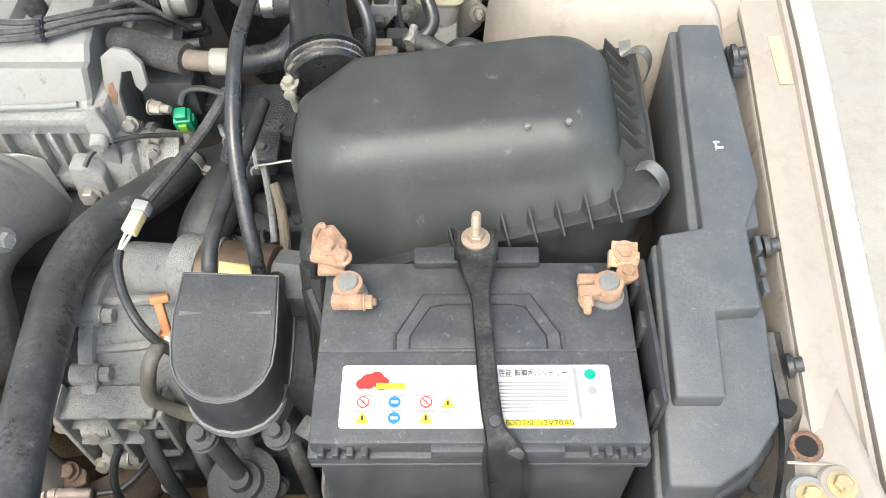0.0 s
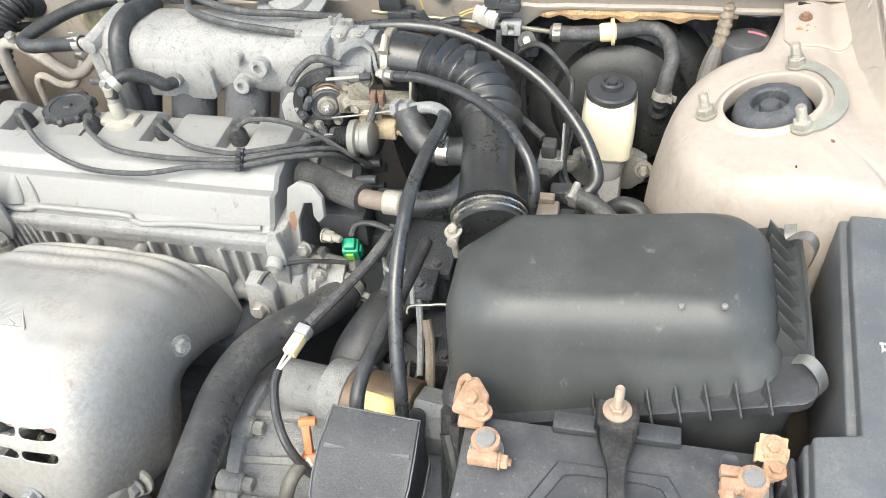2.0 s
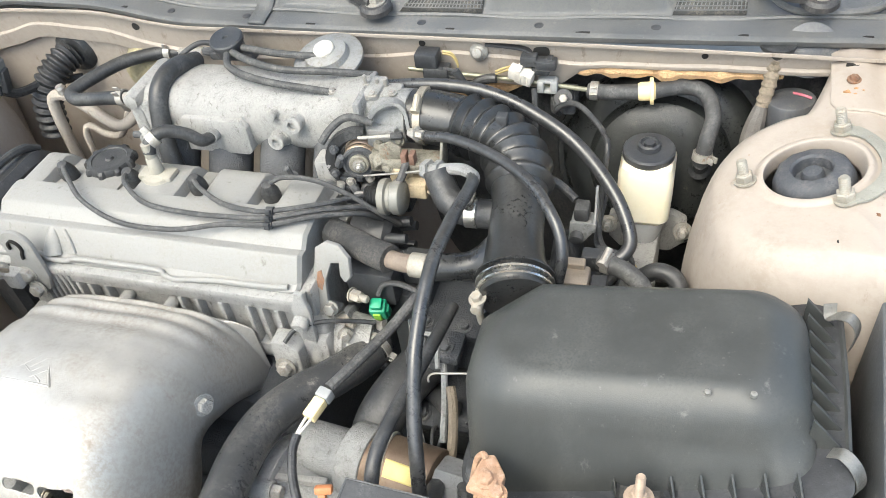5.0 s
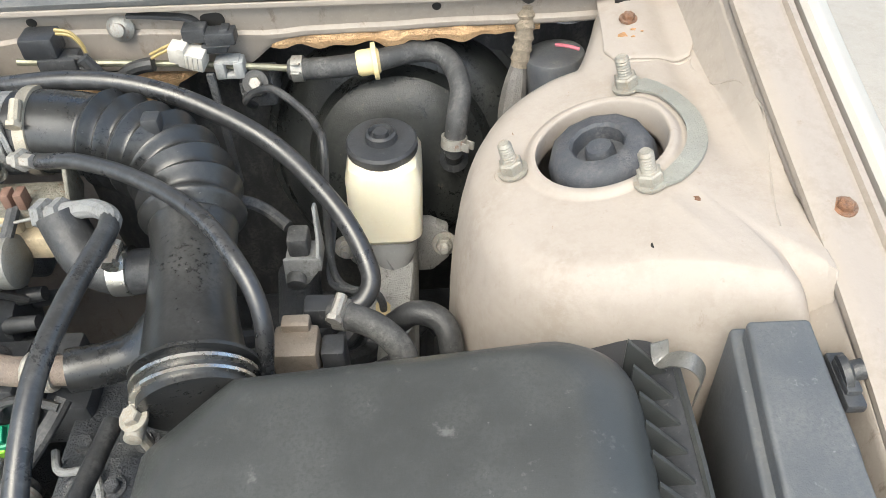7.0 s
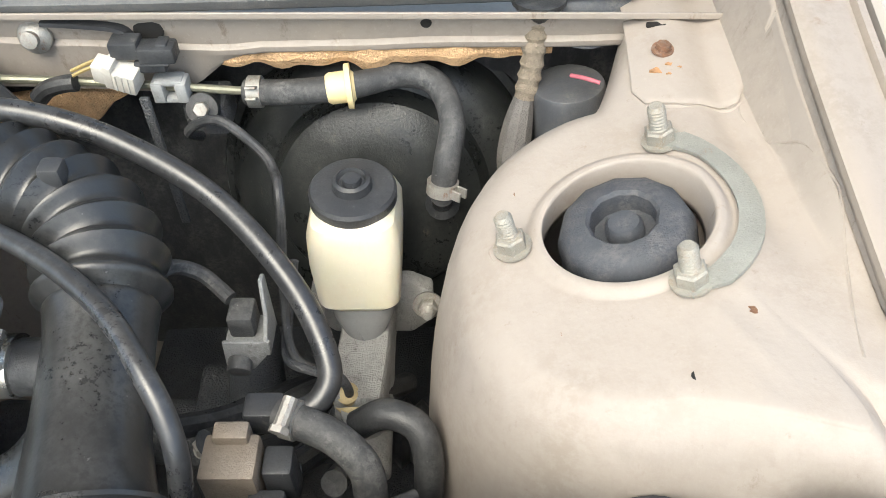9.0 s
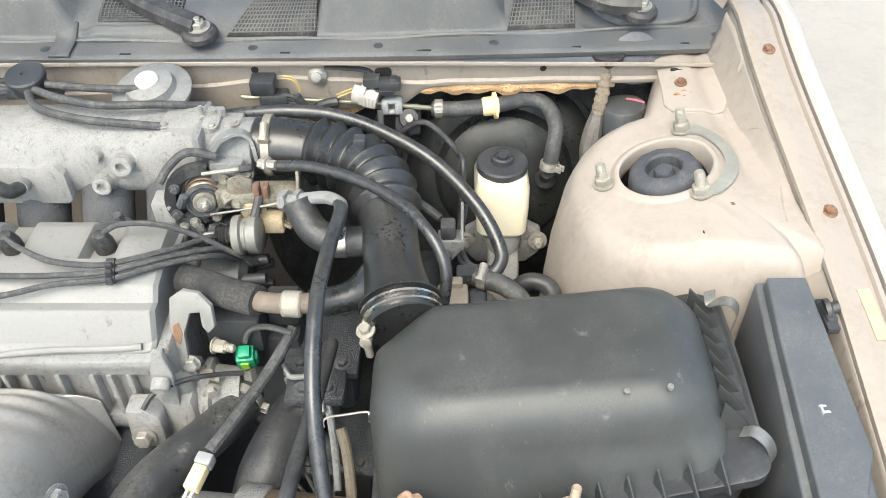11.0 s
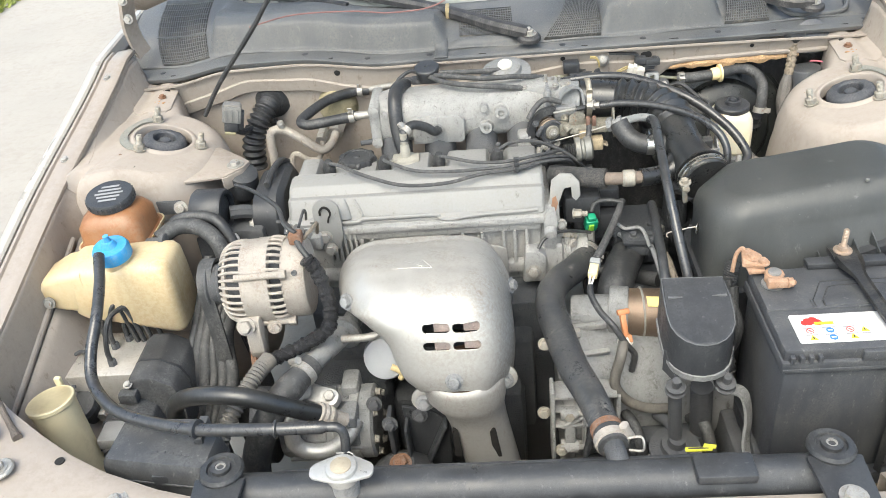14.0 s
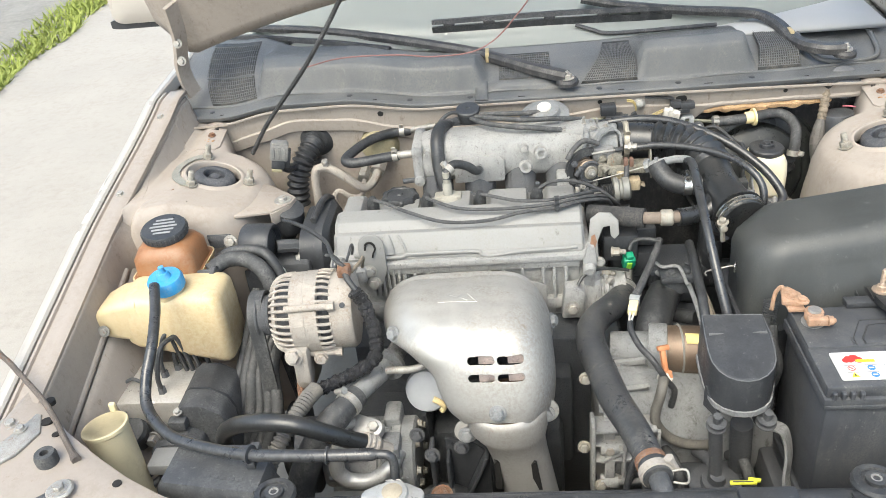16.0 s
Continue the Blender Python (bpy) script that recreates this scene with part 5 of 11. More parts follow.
box(bb, 0.696, 0.705, 0.722, 0.745, 0.889, 0.896, 0.0015)
part("latch", bb, BLACK, fb, "grey latch clip on the lid edge")
bb = B()
tube(bb, [(0.705, 0.50, 0.80), (0.712, 0.42, 0.77), (0.695, 0.36, 0.74), (0.66, 0.34, 0.70), (0.60, 0.34, 0.66)], 0.009, seg=8, sub=5)
part("lead", bb, RUBBER, fb)

# ---- air filter housing ----
air = thing("air_filter_housing", (0.45, 0.68, 0.55), "large dull black plastic air filter housing", "air filter housing")


def top_z(x):
    return 0.875 + 0.13 * (x - 0.30)


def flange_z(x):
    return 0.852 + 0.40 * (x - 0.603) if x > 0.40 else 0.771 + 0.30 * (x - 0.40)


def air_ring(x0, x1, y0, y1, rad, zf, cham=0.0):
    out = []
    for x, y in rrect(x0, x1, y0, y1, rad, 8):
        # cut back left corner where the duct comes in
        if cham and (x - x0) + (y1 - y) < cham:
            d = (cham - ((x - x0) + (y1 - y))) / 2
            x, y = x + d, y - d
        out.append((x, y, zf(x)))
    return out


R4 = (0.03, 0.035, 0.04, 0.03)
levels = [(0.0, 0.0, 0.0), (0.004, 0.000, 0.03), (0.012, -0.004, 0.2), (0.022, -0.012, 0.5), (0.030, -0.024, 0.8), (0.034, -0.040, 1.0)]
rings = []
for grow, dz, _ in levels:
    rings.append(air_ring(0.328 - grow, 0.546 + grow * 1.3, 0.655 - grow * 1.0, 0.748 + grow * 0.8, tuple(r + 0.4 * grow for r in R4), lambda x, dz=dz: top_z(x) + dz, 0.045))
for f in (0.35, 0.7, 1.0):
    rings.append(air_ring(lerp(0.294, 0.298, f), lerp(0.5905, 0.596, f), lerp(0.621, 0.598, f), lerp(0.775, 0.785, f), (0.044, 0.05, 0.05, 0.032), lambda x, f=f: lerp(top_z(x) - 0.040, flange_z(x), f), 0.05))
b = B()
# top cap as a fan of shrinking rings
inner = [[tuple(lerp(p[i], (0.45, 0.70, top_z(0.45))[i], f) for i in range(2)) for p in rings[0]] for f in (0.9, 0.6, 0.3)]
caps = [[(x, y, top_z(x) + 0.0015 * (1 - f)) for x, y in ring] for ring, f in zip(inner, (0.9, 0.6, 0.3))]
loft(b, caps + rings, cap0=True, cap1=True)
lidp = part("lid", b, AIRBOX, air, "dusty black moulded lid with worn scratches", angle=60)
# flange round the right and front edge
fl = [p for p in air_ring(0.292, 0.619, 0.588, 0.797, (0.03, 0.045, 0.045, 0.014), flange_z)]
b = B()
loft(b, [[(lerp(x, 0.45, 0.02), lerp(y, 0.69, 0.02), z + 0.004) for x, y, z in fl], [(x, y, z + 0.004) for x, y, z in fl], [(x, y, z - 0.006) for x, y, z in fl], [(lerp(x, 0.45, 0.06), lerp(y, 0.69, 0.06), z - 0.008) for x, y, z in fl], [(lerp(x, 0.45, 0.12), lerp(y, 0.69, 0.12), 0.55) for x, y, z in fl]])
part("lower_case", b, BLACK, air)
# gussets
b = B()
prism(b, [(0, 0), (0.031, 0), (0.031, 0.003), (0, 0.034)], -0.0014, 0.0014, "y", 0.0004, 1)
places = []
for k in range(8):
    y = 0.640 + 0.0185 * k
    places.append(Matrix.Translation((0.587, y, flange_z(0.60) + 0.003)) @ pose(0, 0, 0, 0, 0, -10))
for k in range(7):
    x = 0.44 + 0.023 * k
    places.append(Matrix.Translation((x, 0.602, flange_z(x) + 0.003)) @ pose(0, 0, 0, 0, 0, -68) @ Matrix.Scale(0.72, 4))
repeat("gusset", b, AIRBOX, air, places)
b = B()
tube(b, [(0.617, 0.633, flange_z(0.613) + 0.006), (0.619, 0.70, flange_z(0.613) + 0.007), (0.619, 0.775, flange_z(0.613) + 0.006)], 0.0026, seg=6, sub=3)
part("rim_wire", b, AIRBOX, air)
for pts in ([(0.598, 0.627, 0.866), (0.606, 0.622, 0.873), (0.616, 0.614, 0.868), (0.622, 0.610, 0.852), (0.619, 0.612, 0.83)],
            [(0.602, 0.770, 0.884), (0.604, 0.764, 0.874), (0.610, 0.757, 0.884), (0.618, 0.752, 0.886), (0.625, 0.750, 0.874), (0.624, 0.750, 0.85)]):
    b = B()
    tube(b, [(x + 0.004, y, z) for x, y, z in pts], 0.0058, sub=5, shape=[(-1, -0.08), (-1, 0.08), (1, 0.08), (1, -0.08)])
    part("spring_clip", b, mat("dull_spring_steel", (0.24, 0.235, 0.22), 0.45, 0.7, 0.2, 60, 300, 0.2) if "dull_spring_steel" not in bpy.data.materials else bpy.data.materials["dull_spring_steel"], air, "dull spring steel clip")
b = B()
for x, y in ((0.540, 0.641), (0.506, 0.640)):
    lathe(b, (x, y, top_z(x) - 0.001), (0, -0.1, 1), [(0.0028, 0), (0.0026, 0.003), (0, 0.004)], 10)
parts("pip", b, mat("scuffed_grey", (0.17, 0.17, 0.16), 0.6, 0, 0.2, 80, 300, 0.2), lidp)
b = B()
tube(b, [(0.298, 0.690, 0.806), (0.286, 0.6915, 0.806), (0.270, 0.691, 0.803), (0.252, 0.690, 0.800), (0.2475, 0.686, 0.798), (0.249, 0.681, 0.797)], 0.0012, seg=6, sub=4)
part("wire_hook", b, STEEL, air, "bent bright wire clip")

b = B()
tube(b, [Vector((0.293, 0.688, 0.800)) + Vector((0.002 * math.sin(k), 0.004 * math.sin(k), 0.0045 * math.cos(k) + 0.0007 * k)) for k in range(16)], 0.0014, seg=6, sub=3)
part("clip_coil", b, BRIGHT, air, "coiled end of the wire clip")

# ---- intake duct ----
duct = thing("air_intake_duct", (0.31, 0.80, 0.80), "black rubber intake duct with a ribbed elbow", "intake duct")
DP = [(0.150, 0.998, 0.890), (0.180, 0.996, 0.890), (0.212, 0.990, 0.888), (0.245, 0.978, 0.886), (0.275, 0.958, 0.882), (0.293, 0.928, 0.876), (0.301, 0.89, 0.867), (0.307, 0.84, 0.857), (0.316, 0.79, 0.848), (0.322, 0.765, 0.843)]


def duct_r(u):
    base = 0.033 - 0.0035 * ss(0.6, 0.7, u) + 0.0075 * ss(0.76, 0.95, u)
    if 0.22 < u < 0.64:
        base += 0.0080 * (1 - abs(math.cos((u - 0.22) / 0.42 * math.pi * 8))) ** 0.7 - 0.0015
    return base


b = B()
tube(b, DP, duct_r, seg=32, sub=22)
dk = part("pipe", b, GLOSSRUB, duct, angle=50)
dn = Vector((0.18, -0.95, -0.2)).normalized()
for k in range(3):
    q = Vector((0.3185, 0.780, 0.846)) + dn * (0.008 * k - 0.008)
    b = B()
    lathe(b, q - dn * 0.0017, dn, [(0.038, 0), (0.0415 - 0.0005 * k, 0.0006), (0.0415 - 0.0005 * k, 0.0030), (0.038, 0.0036)], 36)
    part("ring", b, BRIGHT if k else GLOSSRUB, duct, "bright wire clamp ring" if k else "")
b = B()
cyl(b, (0.286, 0.765, 0.842), (0.286, 0.742, 0.842), 0.006, seg=12, bev=0.001)
cyl(b, (0.284, 0.752, 0.85), (0.288, 0.752, 0.815), 0.004, seg=10)
hexbolt(b, (0.286, 0.754, 0.848), (-0.2, -0.2, 1), r=0.006, h=0.006)
part("clamp_screw", b, STUDM, duct, "dull clamp screw")
b = B()
tube(b, [(0.30, 0.83, 0.842), (0.275, 0.818, 0.835), (0.25, 0.810, 0.832), (0.225, 0.803, 0.834)], lambda u: 0.027 - 0.012 * ss(0, 0.55, u), seg=18, sub=6)
part("branch", b, GLOSSRUB, duct)
b = B()
tube(b, [(0.29, 0.872, 0.858), (0.268, 0.872, 0.856), (0.245, 0.872, 0.857), (0.225, 0.880, 0.862), (0.212, 0.895, 0.872), (0.205, 0.905, 0.885)], 0.0165, seg=18, sub=6)
part("elbow_hose", b, RUBBER, duct)
hose_clamp(duct, (0.252, 0.872, 0.857), (1, 0, 0), 0.0165, 0.014, BRIGHT, lug=(0.1, -0.1, 1), label="bright worm-drive hose clamp")
hose_clamp(duct, (0.163, 0.998, 0.890), (1, 0, 0), 0.034, 0.010, mat("dull_band", (0.42, 0.38, 0.31), 0.5, 0.5, 0.2, 50, 300, 0.2), lug=(0, -0.6, 1))
b = B()
box(b, 0.262, 0.276, 0.955, 0.969, 0.905, 0.926, 0.003, 2, None)
part("cable_holder", b, BLACK, duct)

# heater pipe with foam sleeve to the duct's branch
hp = thing("breather_pipe", (0.13, 0.82, 0.82), "breather pipe in a grey foam sleeve", "hose")
b = B()
tube(b, [(0.085, 0.852, 0.822), (0.115, 0.836, 0.826), (0.145, 0.820, 0.830), (0.172, 0.808, 0.833)], 0.0165, seg=16, sub=4)
part("foam_sleeve", b, FOAMG, hp)
b = B()
tube(b, [(0.165, 0.811, 0.832), (0.19, 0.804, 0.834), (0.23, 0.803, 0.835)], 0.0105, seg=14, sub=4)
part("pipe", b, mat("brown_pipe_sleeve", (0.17, 0.135, 0.11), 0.6, 0, 0.2, 40, 250, 0.3, dust=((0.25, 0.21, 0.17), 0.4, 40)), hp)
b = B()
lathe(b, (0.1975, 0.8035, 0.834), (1, -0.05, 0), [(0.0125, 0), (0.014, 0.002), (0.014, 0.018), (0.0125, 0.020)], 12)
part("crimp", b, STUDM, hp, "pale crimped clamp")

# ---- cables over the bay ----
def cable(name, pts, r, material, label_, category="cable", sub=8, seg=12):
    b = B()
    tube(b, pts, r, seg=seg, sub=sub)
    return single(name, b, material, pts[0], label_, category)


vac = thing("vacuum_hose", (0.10, 1.02, 0.90), "thick black hose arching over the intake duct", "hose")
b = B()
tube(b, [(0.098, 1.035, 0.904), (0.14, 1.028, 0.914), (0.19, 1.025, 0.918), (0.239, 1.022, 0.913), (0.29, 1.012, 0.898), (0.349, 0.985, 0.875), (0.398, 0.94, 0.845), (0.421, 0.902, 0.818), (0.418, 0.884, 0.806), (0.402, 0.876, 0.80), (0.385, 0.875, 0.80)], 0.0078, seg=14, sub=8)
part("hose", b, CABLE, vac)
b = B()
box(b, 0.372, 0.396, 0.866, 0.884, 0.79, 0.812, 0.003)
part("end_fitting", b, BLACK, vac)
acc = thing("throttle_cable", (0.18, 0.94, 0.90), "black throttle cable arching over the intake duct", "cable")
b = B()
tube(b, [(0.17, 0.954, 0.896), (0.183, 0.951, 0.896), (0.212, 0.942, 0.902), (0.252, 0.922, 0.906), (0.291, 0.896, 0.907), (0.323, 0.868, 0.904), (0.344, 0.841, 0.897), (0.357, 0.822, 0.884), (0.362, 0.808, 0.866), (0.359, 0.799, 0.84), (0.352, 0.79, 0.8)], 0.0062, seg=12, sub=8)
part("sheath", b, CABLE, acc)
b = B()
cyl(b, (0.158, 0.955, 0.896), (0.178, 0.948, 0.899), 0.0055, seg=6)
cyl(b, (0.166, 0.953, 0.897), (0.170, 0.951, 0.898), 0.009, seg=6)
part("adjuster", b, STEEL, acc)
ktd = thing("control_cable", (0.255, 0.58, 0.77), "black control cable hanging down to the cover", "cable")
b = B()
tube(b, [(0.252, 0.885, 0.897), (0.256, 0.862, 0.902), (0.250, 0.80, 0.905), (0.246, 0.74, 0.898), (0.247, 0.675, 0.867), (0.253, 0.63, 0.826), (0.262, 0.592, 0.78), (0.268, 0.57, 0.74)], 0.0072, seg=12, sub=8)
part("sheath", b, CABLE, ktd)
b = B()
tube(b, [(0.190, 0.912, 0.878), (0.215, 0.905, 0.887), (0.238, 0.897, 0.895), (0.254, 0.882, 0.899), (0.256, 0.868, 0.90)], 0.0068, seg=10, sub=5)
cyl(b, (0.188, 0.913, 0.877), (0.196, 0.91, 0.88), 0.012, seg=6)
cyl(b, (0.204, 0.908, 0.883), (0.210, 0.906, 0.885), 0.011, seg=6)
part("metal_end", b, ALU_D, ktd, "grey metal cable end")
b = B()
tube(b, [(0.10, 0.93, 0.845), (0.15, 0.92, 0.862), (0.19, 0.912, 0.877)], 0.0013, seg=6, sub=3)
part("inner_wire", b, STEEL, ktd)
cable("speed_cable", [(0.244, 0.79, 0.79), (0.240, 0.74, 0.795), (0.234, 0.68, 0.80), (0.228, 0.62, 0.806), (0.225, 0.585, 0.80), (0.226, 0.56, 0.78)], 0.0072, RUBBER, "black cable entering the cover", sub=6)


# ---- engine ----
eng = thing("engine", (-0.13, 0.80, 0.40), "four-cylinder engine with a cast silver valve cover", "engine")
# valve cover: drawn-out profile with a sloped front and a lower shelf behind
VX0, VX1 = -0.355, 0.070
prof = [(0.768, 0.797), (0.768, 0.803), (0.771, 0.8055), (0.7755, 0.8075), (0.7905, 0.8345), (0.7920, 0.8362), (0.7940, 0.8368), (0.8040, 0.8360), (0.8055, 0.8368), (0.8155, 0.8468), (0.8175, 0.8480), (0.8200, 0.8486), (0.842, 0.8515), (0.853, 0.8515), (0.866, 0.836), (0.925, 0.832), (0.935, 0.822), (0.938, 0.797)]
b = B()
rings = []
for x, k in ((VX0, 0.90), (VX0 + 0.006, 0.97), (VX0 + 0.014, 1.0), (-0.25, 1), (-0.05, 1), (VX1 - 0.012, 1.0), (VX1 - 0.004, 0.975), (VX1, 0.91)):
    rings.append([(x, lerp(0.855, y, k), lerp(0.797, z, k) - 0.006 * (x + 0.15)) for y, z in prof])
loft(b, rings)
vc = part("valve_cover", b, COVERP, eng, "silver painted valve cover with grime in its seams", angle=20)
b = B()
prism(b, rrect(VX0 - 0.008, VX1 + 0.006, 0.757, 0.945, 0.01), 0.787, 0.799, "z", 0.002)
part("cover_flange", b, ALU, vc)
b = B()
tube(b, [(x, y, z - 0.006 * (x + 0.15)) for x, y, z in ((-0.318, 0.771, 0.8085), (-0.275, 0.769, 0.8085), (-0.262, 0.767, 0.805), (-0.238, 0.767, 0.805), (-0.226, 0.769, 0.8085), (-0.18, 0.769, 0.809), (-0.112, 0.769, 0.809), (-0.102, 0.767, 0.804), (-0.088, 0.765, 0.801), (-0.070, 0.766, 0.803), (-0.03, 0.768, 0.806), (0.03, 0.769, 0.807), (0.058, 0.771, 0.808))], 0.0036, seg=10, sub=5)
part("seam", b, COVERP, vc, "raised wavy seam along the cover's foot")
# soft swelling beside the lifting plate
b = B()
rings = []
for z, y, w, h in ((0.8345, 0.796, 0.004, 0.0005), (0.830, 0.7925, 0.0075, 0.0035), (0.822, 0.788, 0.0105, 0.0062), (0.814, 0.783, 0.0125, 0.0080), (0.8085, 0.778, 0.0135, 0.0085)):
    rings.append([(-0.262 + w * math.cos(a), y - 0.004 - h * math.sin(a), z + 0.003 * math.sin(a)) for a in [math.pi * k / 14 for k in range(15)]] + [(-0.262, y + 0.006, z - 0.004)])
loft(b, rings)
part("swelling", b, COVERP, vc, angle=60)
b = B()
tube(b, [(-0.243, 0.7905, 0.8345), (-0.236, 0.7835, 0.824), (-0.230, 0.776, 0.811)], 0.0026, seg=8, sub=5)
part("rib", b, COVERP, vc)
# humps between the plug wells
b = B()
for x0, x1 in ((-0.352, -0.309), (-0.285, -0.2115), (-0.1885, -0.1165), (-0.0935, -0.0165), (0.0065, 0.066)):
    rr = []
    low = 0.010 if x0 == -0.285 else 0.0
    for z, g in ((0.83, 0.0), (0.844, 0.005), (0.8495, 0.009), (0.8512, 0.014)):
        rr.append([(x, y, z - (0.5 if z == 0.844 else 1.0) * low - 0.006 * (x + 0.15)) for x, y in rrect(x0 + g, x1 - 0.6 * g, 0.850, 0.93 - g * 2, 0.004)])
    loft(b, rr)
parts("hump", b, COVERP, vc)
def plug_lead(x, pts, k):
    t = thing("plug_lead", (x, 0.885, 0.84), "dull black spark plug lead lying over the valve cover", "plug lead", "plug leads")
    b = B()
    lathe(b, (x, 0.886, 0.834), (0.1, -0.3, 1), [(0.0115, 0), (0.0115, 0.014), (0.010, 0.020), (0.008, 0.026), (0.006, 0.030), (0, 0.031)], 16)
    part("boot", b, RUBBER, t)
    b = B()
    tube(b, pts, 0.0031, seg=8, sub=8)
    part("lead", b, RUBBER_OLD, t)


plug_lead(-0.297, [(-0.297, 0.88, 0.858), (-0.27, 0.855, 0.864), (-0.22, 0.815, 0.863), (-0.16, 0.797, 0.852), (-0.09, 0.798, 0.850), (-0.03, 0.808, 0.857), (0.028, 0.816, 0.858), (0.075, 0.84, 0.855), (0.115, 0.87, 0.838), (0.13, 0.895, 0.81)], 0)
plug_lead(-0.20, [(-0.20, 0.88, 0.858), (-0.185, 0.855, 0.864), (-0.14, 0.825, 0.862), (-0.08, 0.818, 0.86), (-0.02, 0.818, 0.861), (0.028, 0.821, 0.864), (0.08, 0.85, 0.857), (0.12, 0.885, 0.835), (0.14, 0.905, 0.80)], 1)
plug_lead(-0.105, [(-0.105, 0.88, 0.858), (-0.08, 0.857, 0.864), (-0.04, 0.835, 0.865), (0.0, 0.826, 0.867), (0.028, 0.826, 0.869), (0.08, 0.855, 0.862), (0.115, 0.90, 0.84), (0.125, 0.92, 0.80)], 2)
plug_lead(-0.005, [(-0.005, 0.88, 0.858), (0.02, 0.882, 0.872), (0.06, 0.882, 0.872), (0.10, 0.882, 0.855), (0.13, 0.885, 0.83), (0.15, 0.90, 0.80)], 3)
b = B()
for k, (y, z) in enumerate(((0.816, 0.858), (0.821, 0.864), (0.826, 0.869))):
    lathe(b, (0.0235, y, z), (1, 0.1, 0), [(0.0030, 0), (0.0052, 0.0005), (0.0052, 0.0085), (0.0030, 0.009)], 12)
    box(b, 0.0245, 0.0315, y - 0.0075, y - 0.003, z - 0.003, z + 0.0055, 0.001)
box(b, 0.0255, 0.0305, 0.8155, 0.8285, 0.850, 0.8665, 0.001)
single("lead_clip", b, BLACK, (0.028, 0.816, 0.853), "black plastic clip holding the plug leads", "clip")

b = B()
rings = []
for r, z, g in ((0.026, 0, 0), (0.030, 0.003, 1), (0.031, 0.006, 1), (0.0305, 0.012, 1), (0.0285, 0.0155, 0.7), (0.0235, 0.016, 0), (0.0225, 0.0145, 0), (0.006, 0.0145, 0), (0.004, 0.017, 0)):
    rings.append([(-0.250 + rr * math.cos(a), 0.912 + rr * math.sin(a), 0.835 + z) for a, rr in [(2 * math.pi * k / 72, r + g * 0.0045 * max(0, math.cos(9 * 2 * math.pi * k / 72)) ** 0.6) for k in range(72)]])
loft(b, rings)
part("oil_cap", b, RUBBER, eng, "black scalloped oil filler cap")
b = B()
lathe(b, (-0.160, 0.888, 0.850), (0, 0, 1), [(0.022, 0), (0.02, 0.005), (0.009, 0.008), (0.008, 0.028), (0.0065, 0.03), (0.0065, 0.05), (0, 0.05)], 16)
box(b, -0.184, -0.136, 0.876, 0.90, 0.848, 0.858, 0.004)
pcv = part("pcv_valve", b, mat("yellowed_plastic", (0.33, 0.315, 0.27), 0.5, 0.1, 0.12, 40, 300, 0.15), eng, "dull yellowed breather valve")
b = B()
tube(b, [(-0.160, 0.888, 0.885), (-0.158, 0.895, 0.899), (-0.145, 0.91, 0.904), (-0.124, 0.922, 0.893), (-0.110, 0.928, 0.880), (-0.104, 0.943, 0.876)], 0.0080, seg=12, sub=6)
part("breather_hose", b, RUBBER, eng)
spring_clamp(eng, (-0.1555, 0.898, 0.900), (0.5, 0.5, 0.3), 0.0088, lug=(-0.5, 0.2, 1))

# cylinder head with its cast ribs
b = B()
box(b, -0.335, 0.062, 0.772, 0.93, 0.665, 0.79, 0.004)
box(b, -0.335, 0.062, 0.762, 0.78, 0.772, 0.789, 0.003)
box(b, -0.335, 0.062, 0.758, 0.78, 0.69, 0.712, 0.004)
head = part("cylinder_head", b, ALU, eng, "bare cast aluminium cylinder head with ribs")
b = B()
box(b, -0.0028, 0.0028, -0.008, 0.008, -0.033, 0.033, 0.0015)
repeat("rib", b, ALU, head, [move(x, 0.768, 0.741) for x in (-0.235, -0.218, -0.195, -0.09, -0.067, -0.035, 0.0, 0.018, 0.038)])
b = B()
box(b, -0.0022, 0.0022, -0.006, 0.006, -0.030, 0.030, 0.001)
repeat("fin", b, ALU, head, [move(x, 0.766, 0.760) for x in (-0.29, -0.281, -0.272, -0.263, -0.254, -0.245)])
for x in (-0.172, -0.108):
    b = B()
    cyl(b, (x, 0.772, 0.755), (x, 0.752, 0.755), 0.0085, seg=16, bev=0.001)
    cyl(b, (x, 0.753, 0.755), (x, 0.7515, 0.755), 0.005, seg=12)
    part("boss", b, ALU, head)
b = B()
box(b, -0.33, 0.085, 0.70, 0.96, 0.24, 0.67, 0.008)
box(b, -0.30, 0.04, 0.66, 0.71, 0.42, 0.62, 0.01)
part("block", b, SHADE_IRON, eng, "dark iron engine block")
# end casting on the gearbox side with thermostat housing
b = B()
box(b, 0.058, 0.082, 0.775, 0.93, 0.66, 0.80, 0.006)
cyl(b, (0.06, 0.788, 0.712), (0.120, 0.794, 0.708), 0.034, 0.028, seg=32, bev=0.004)
box(b, 0.050, 0.098, 0.752, 0.82, 0.668, 0.742, 0.010)
cyl(b, (0.084, 0.775, 0.738), (0.084, 0.772, 0.756), 0.013, 0.011, seg=16, bev=0.002)
out = part("water_outlet", b, ALU, eng, "cast aluminium water outlet housing")
b = B()
lathe(b, (0.100, 0.793, 0.709), (1, 0.05, -0.05), [(0.036, 0), (0.036, 0.007), (0.029, 0.010), (0.026, 0.030), (0.028, 0.034), (0.028, 0.038)], 32)
part("flange", b, ALU, out)
for p in ((0.112, 0.768, 0.682), (0.112, 0.772, 0.735), (0.086, 0.757, 0.70)):
    bolt_part(out, p, (0.6, -1, 0.2), r=0.006)
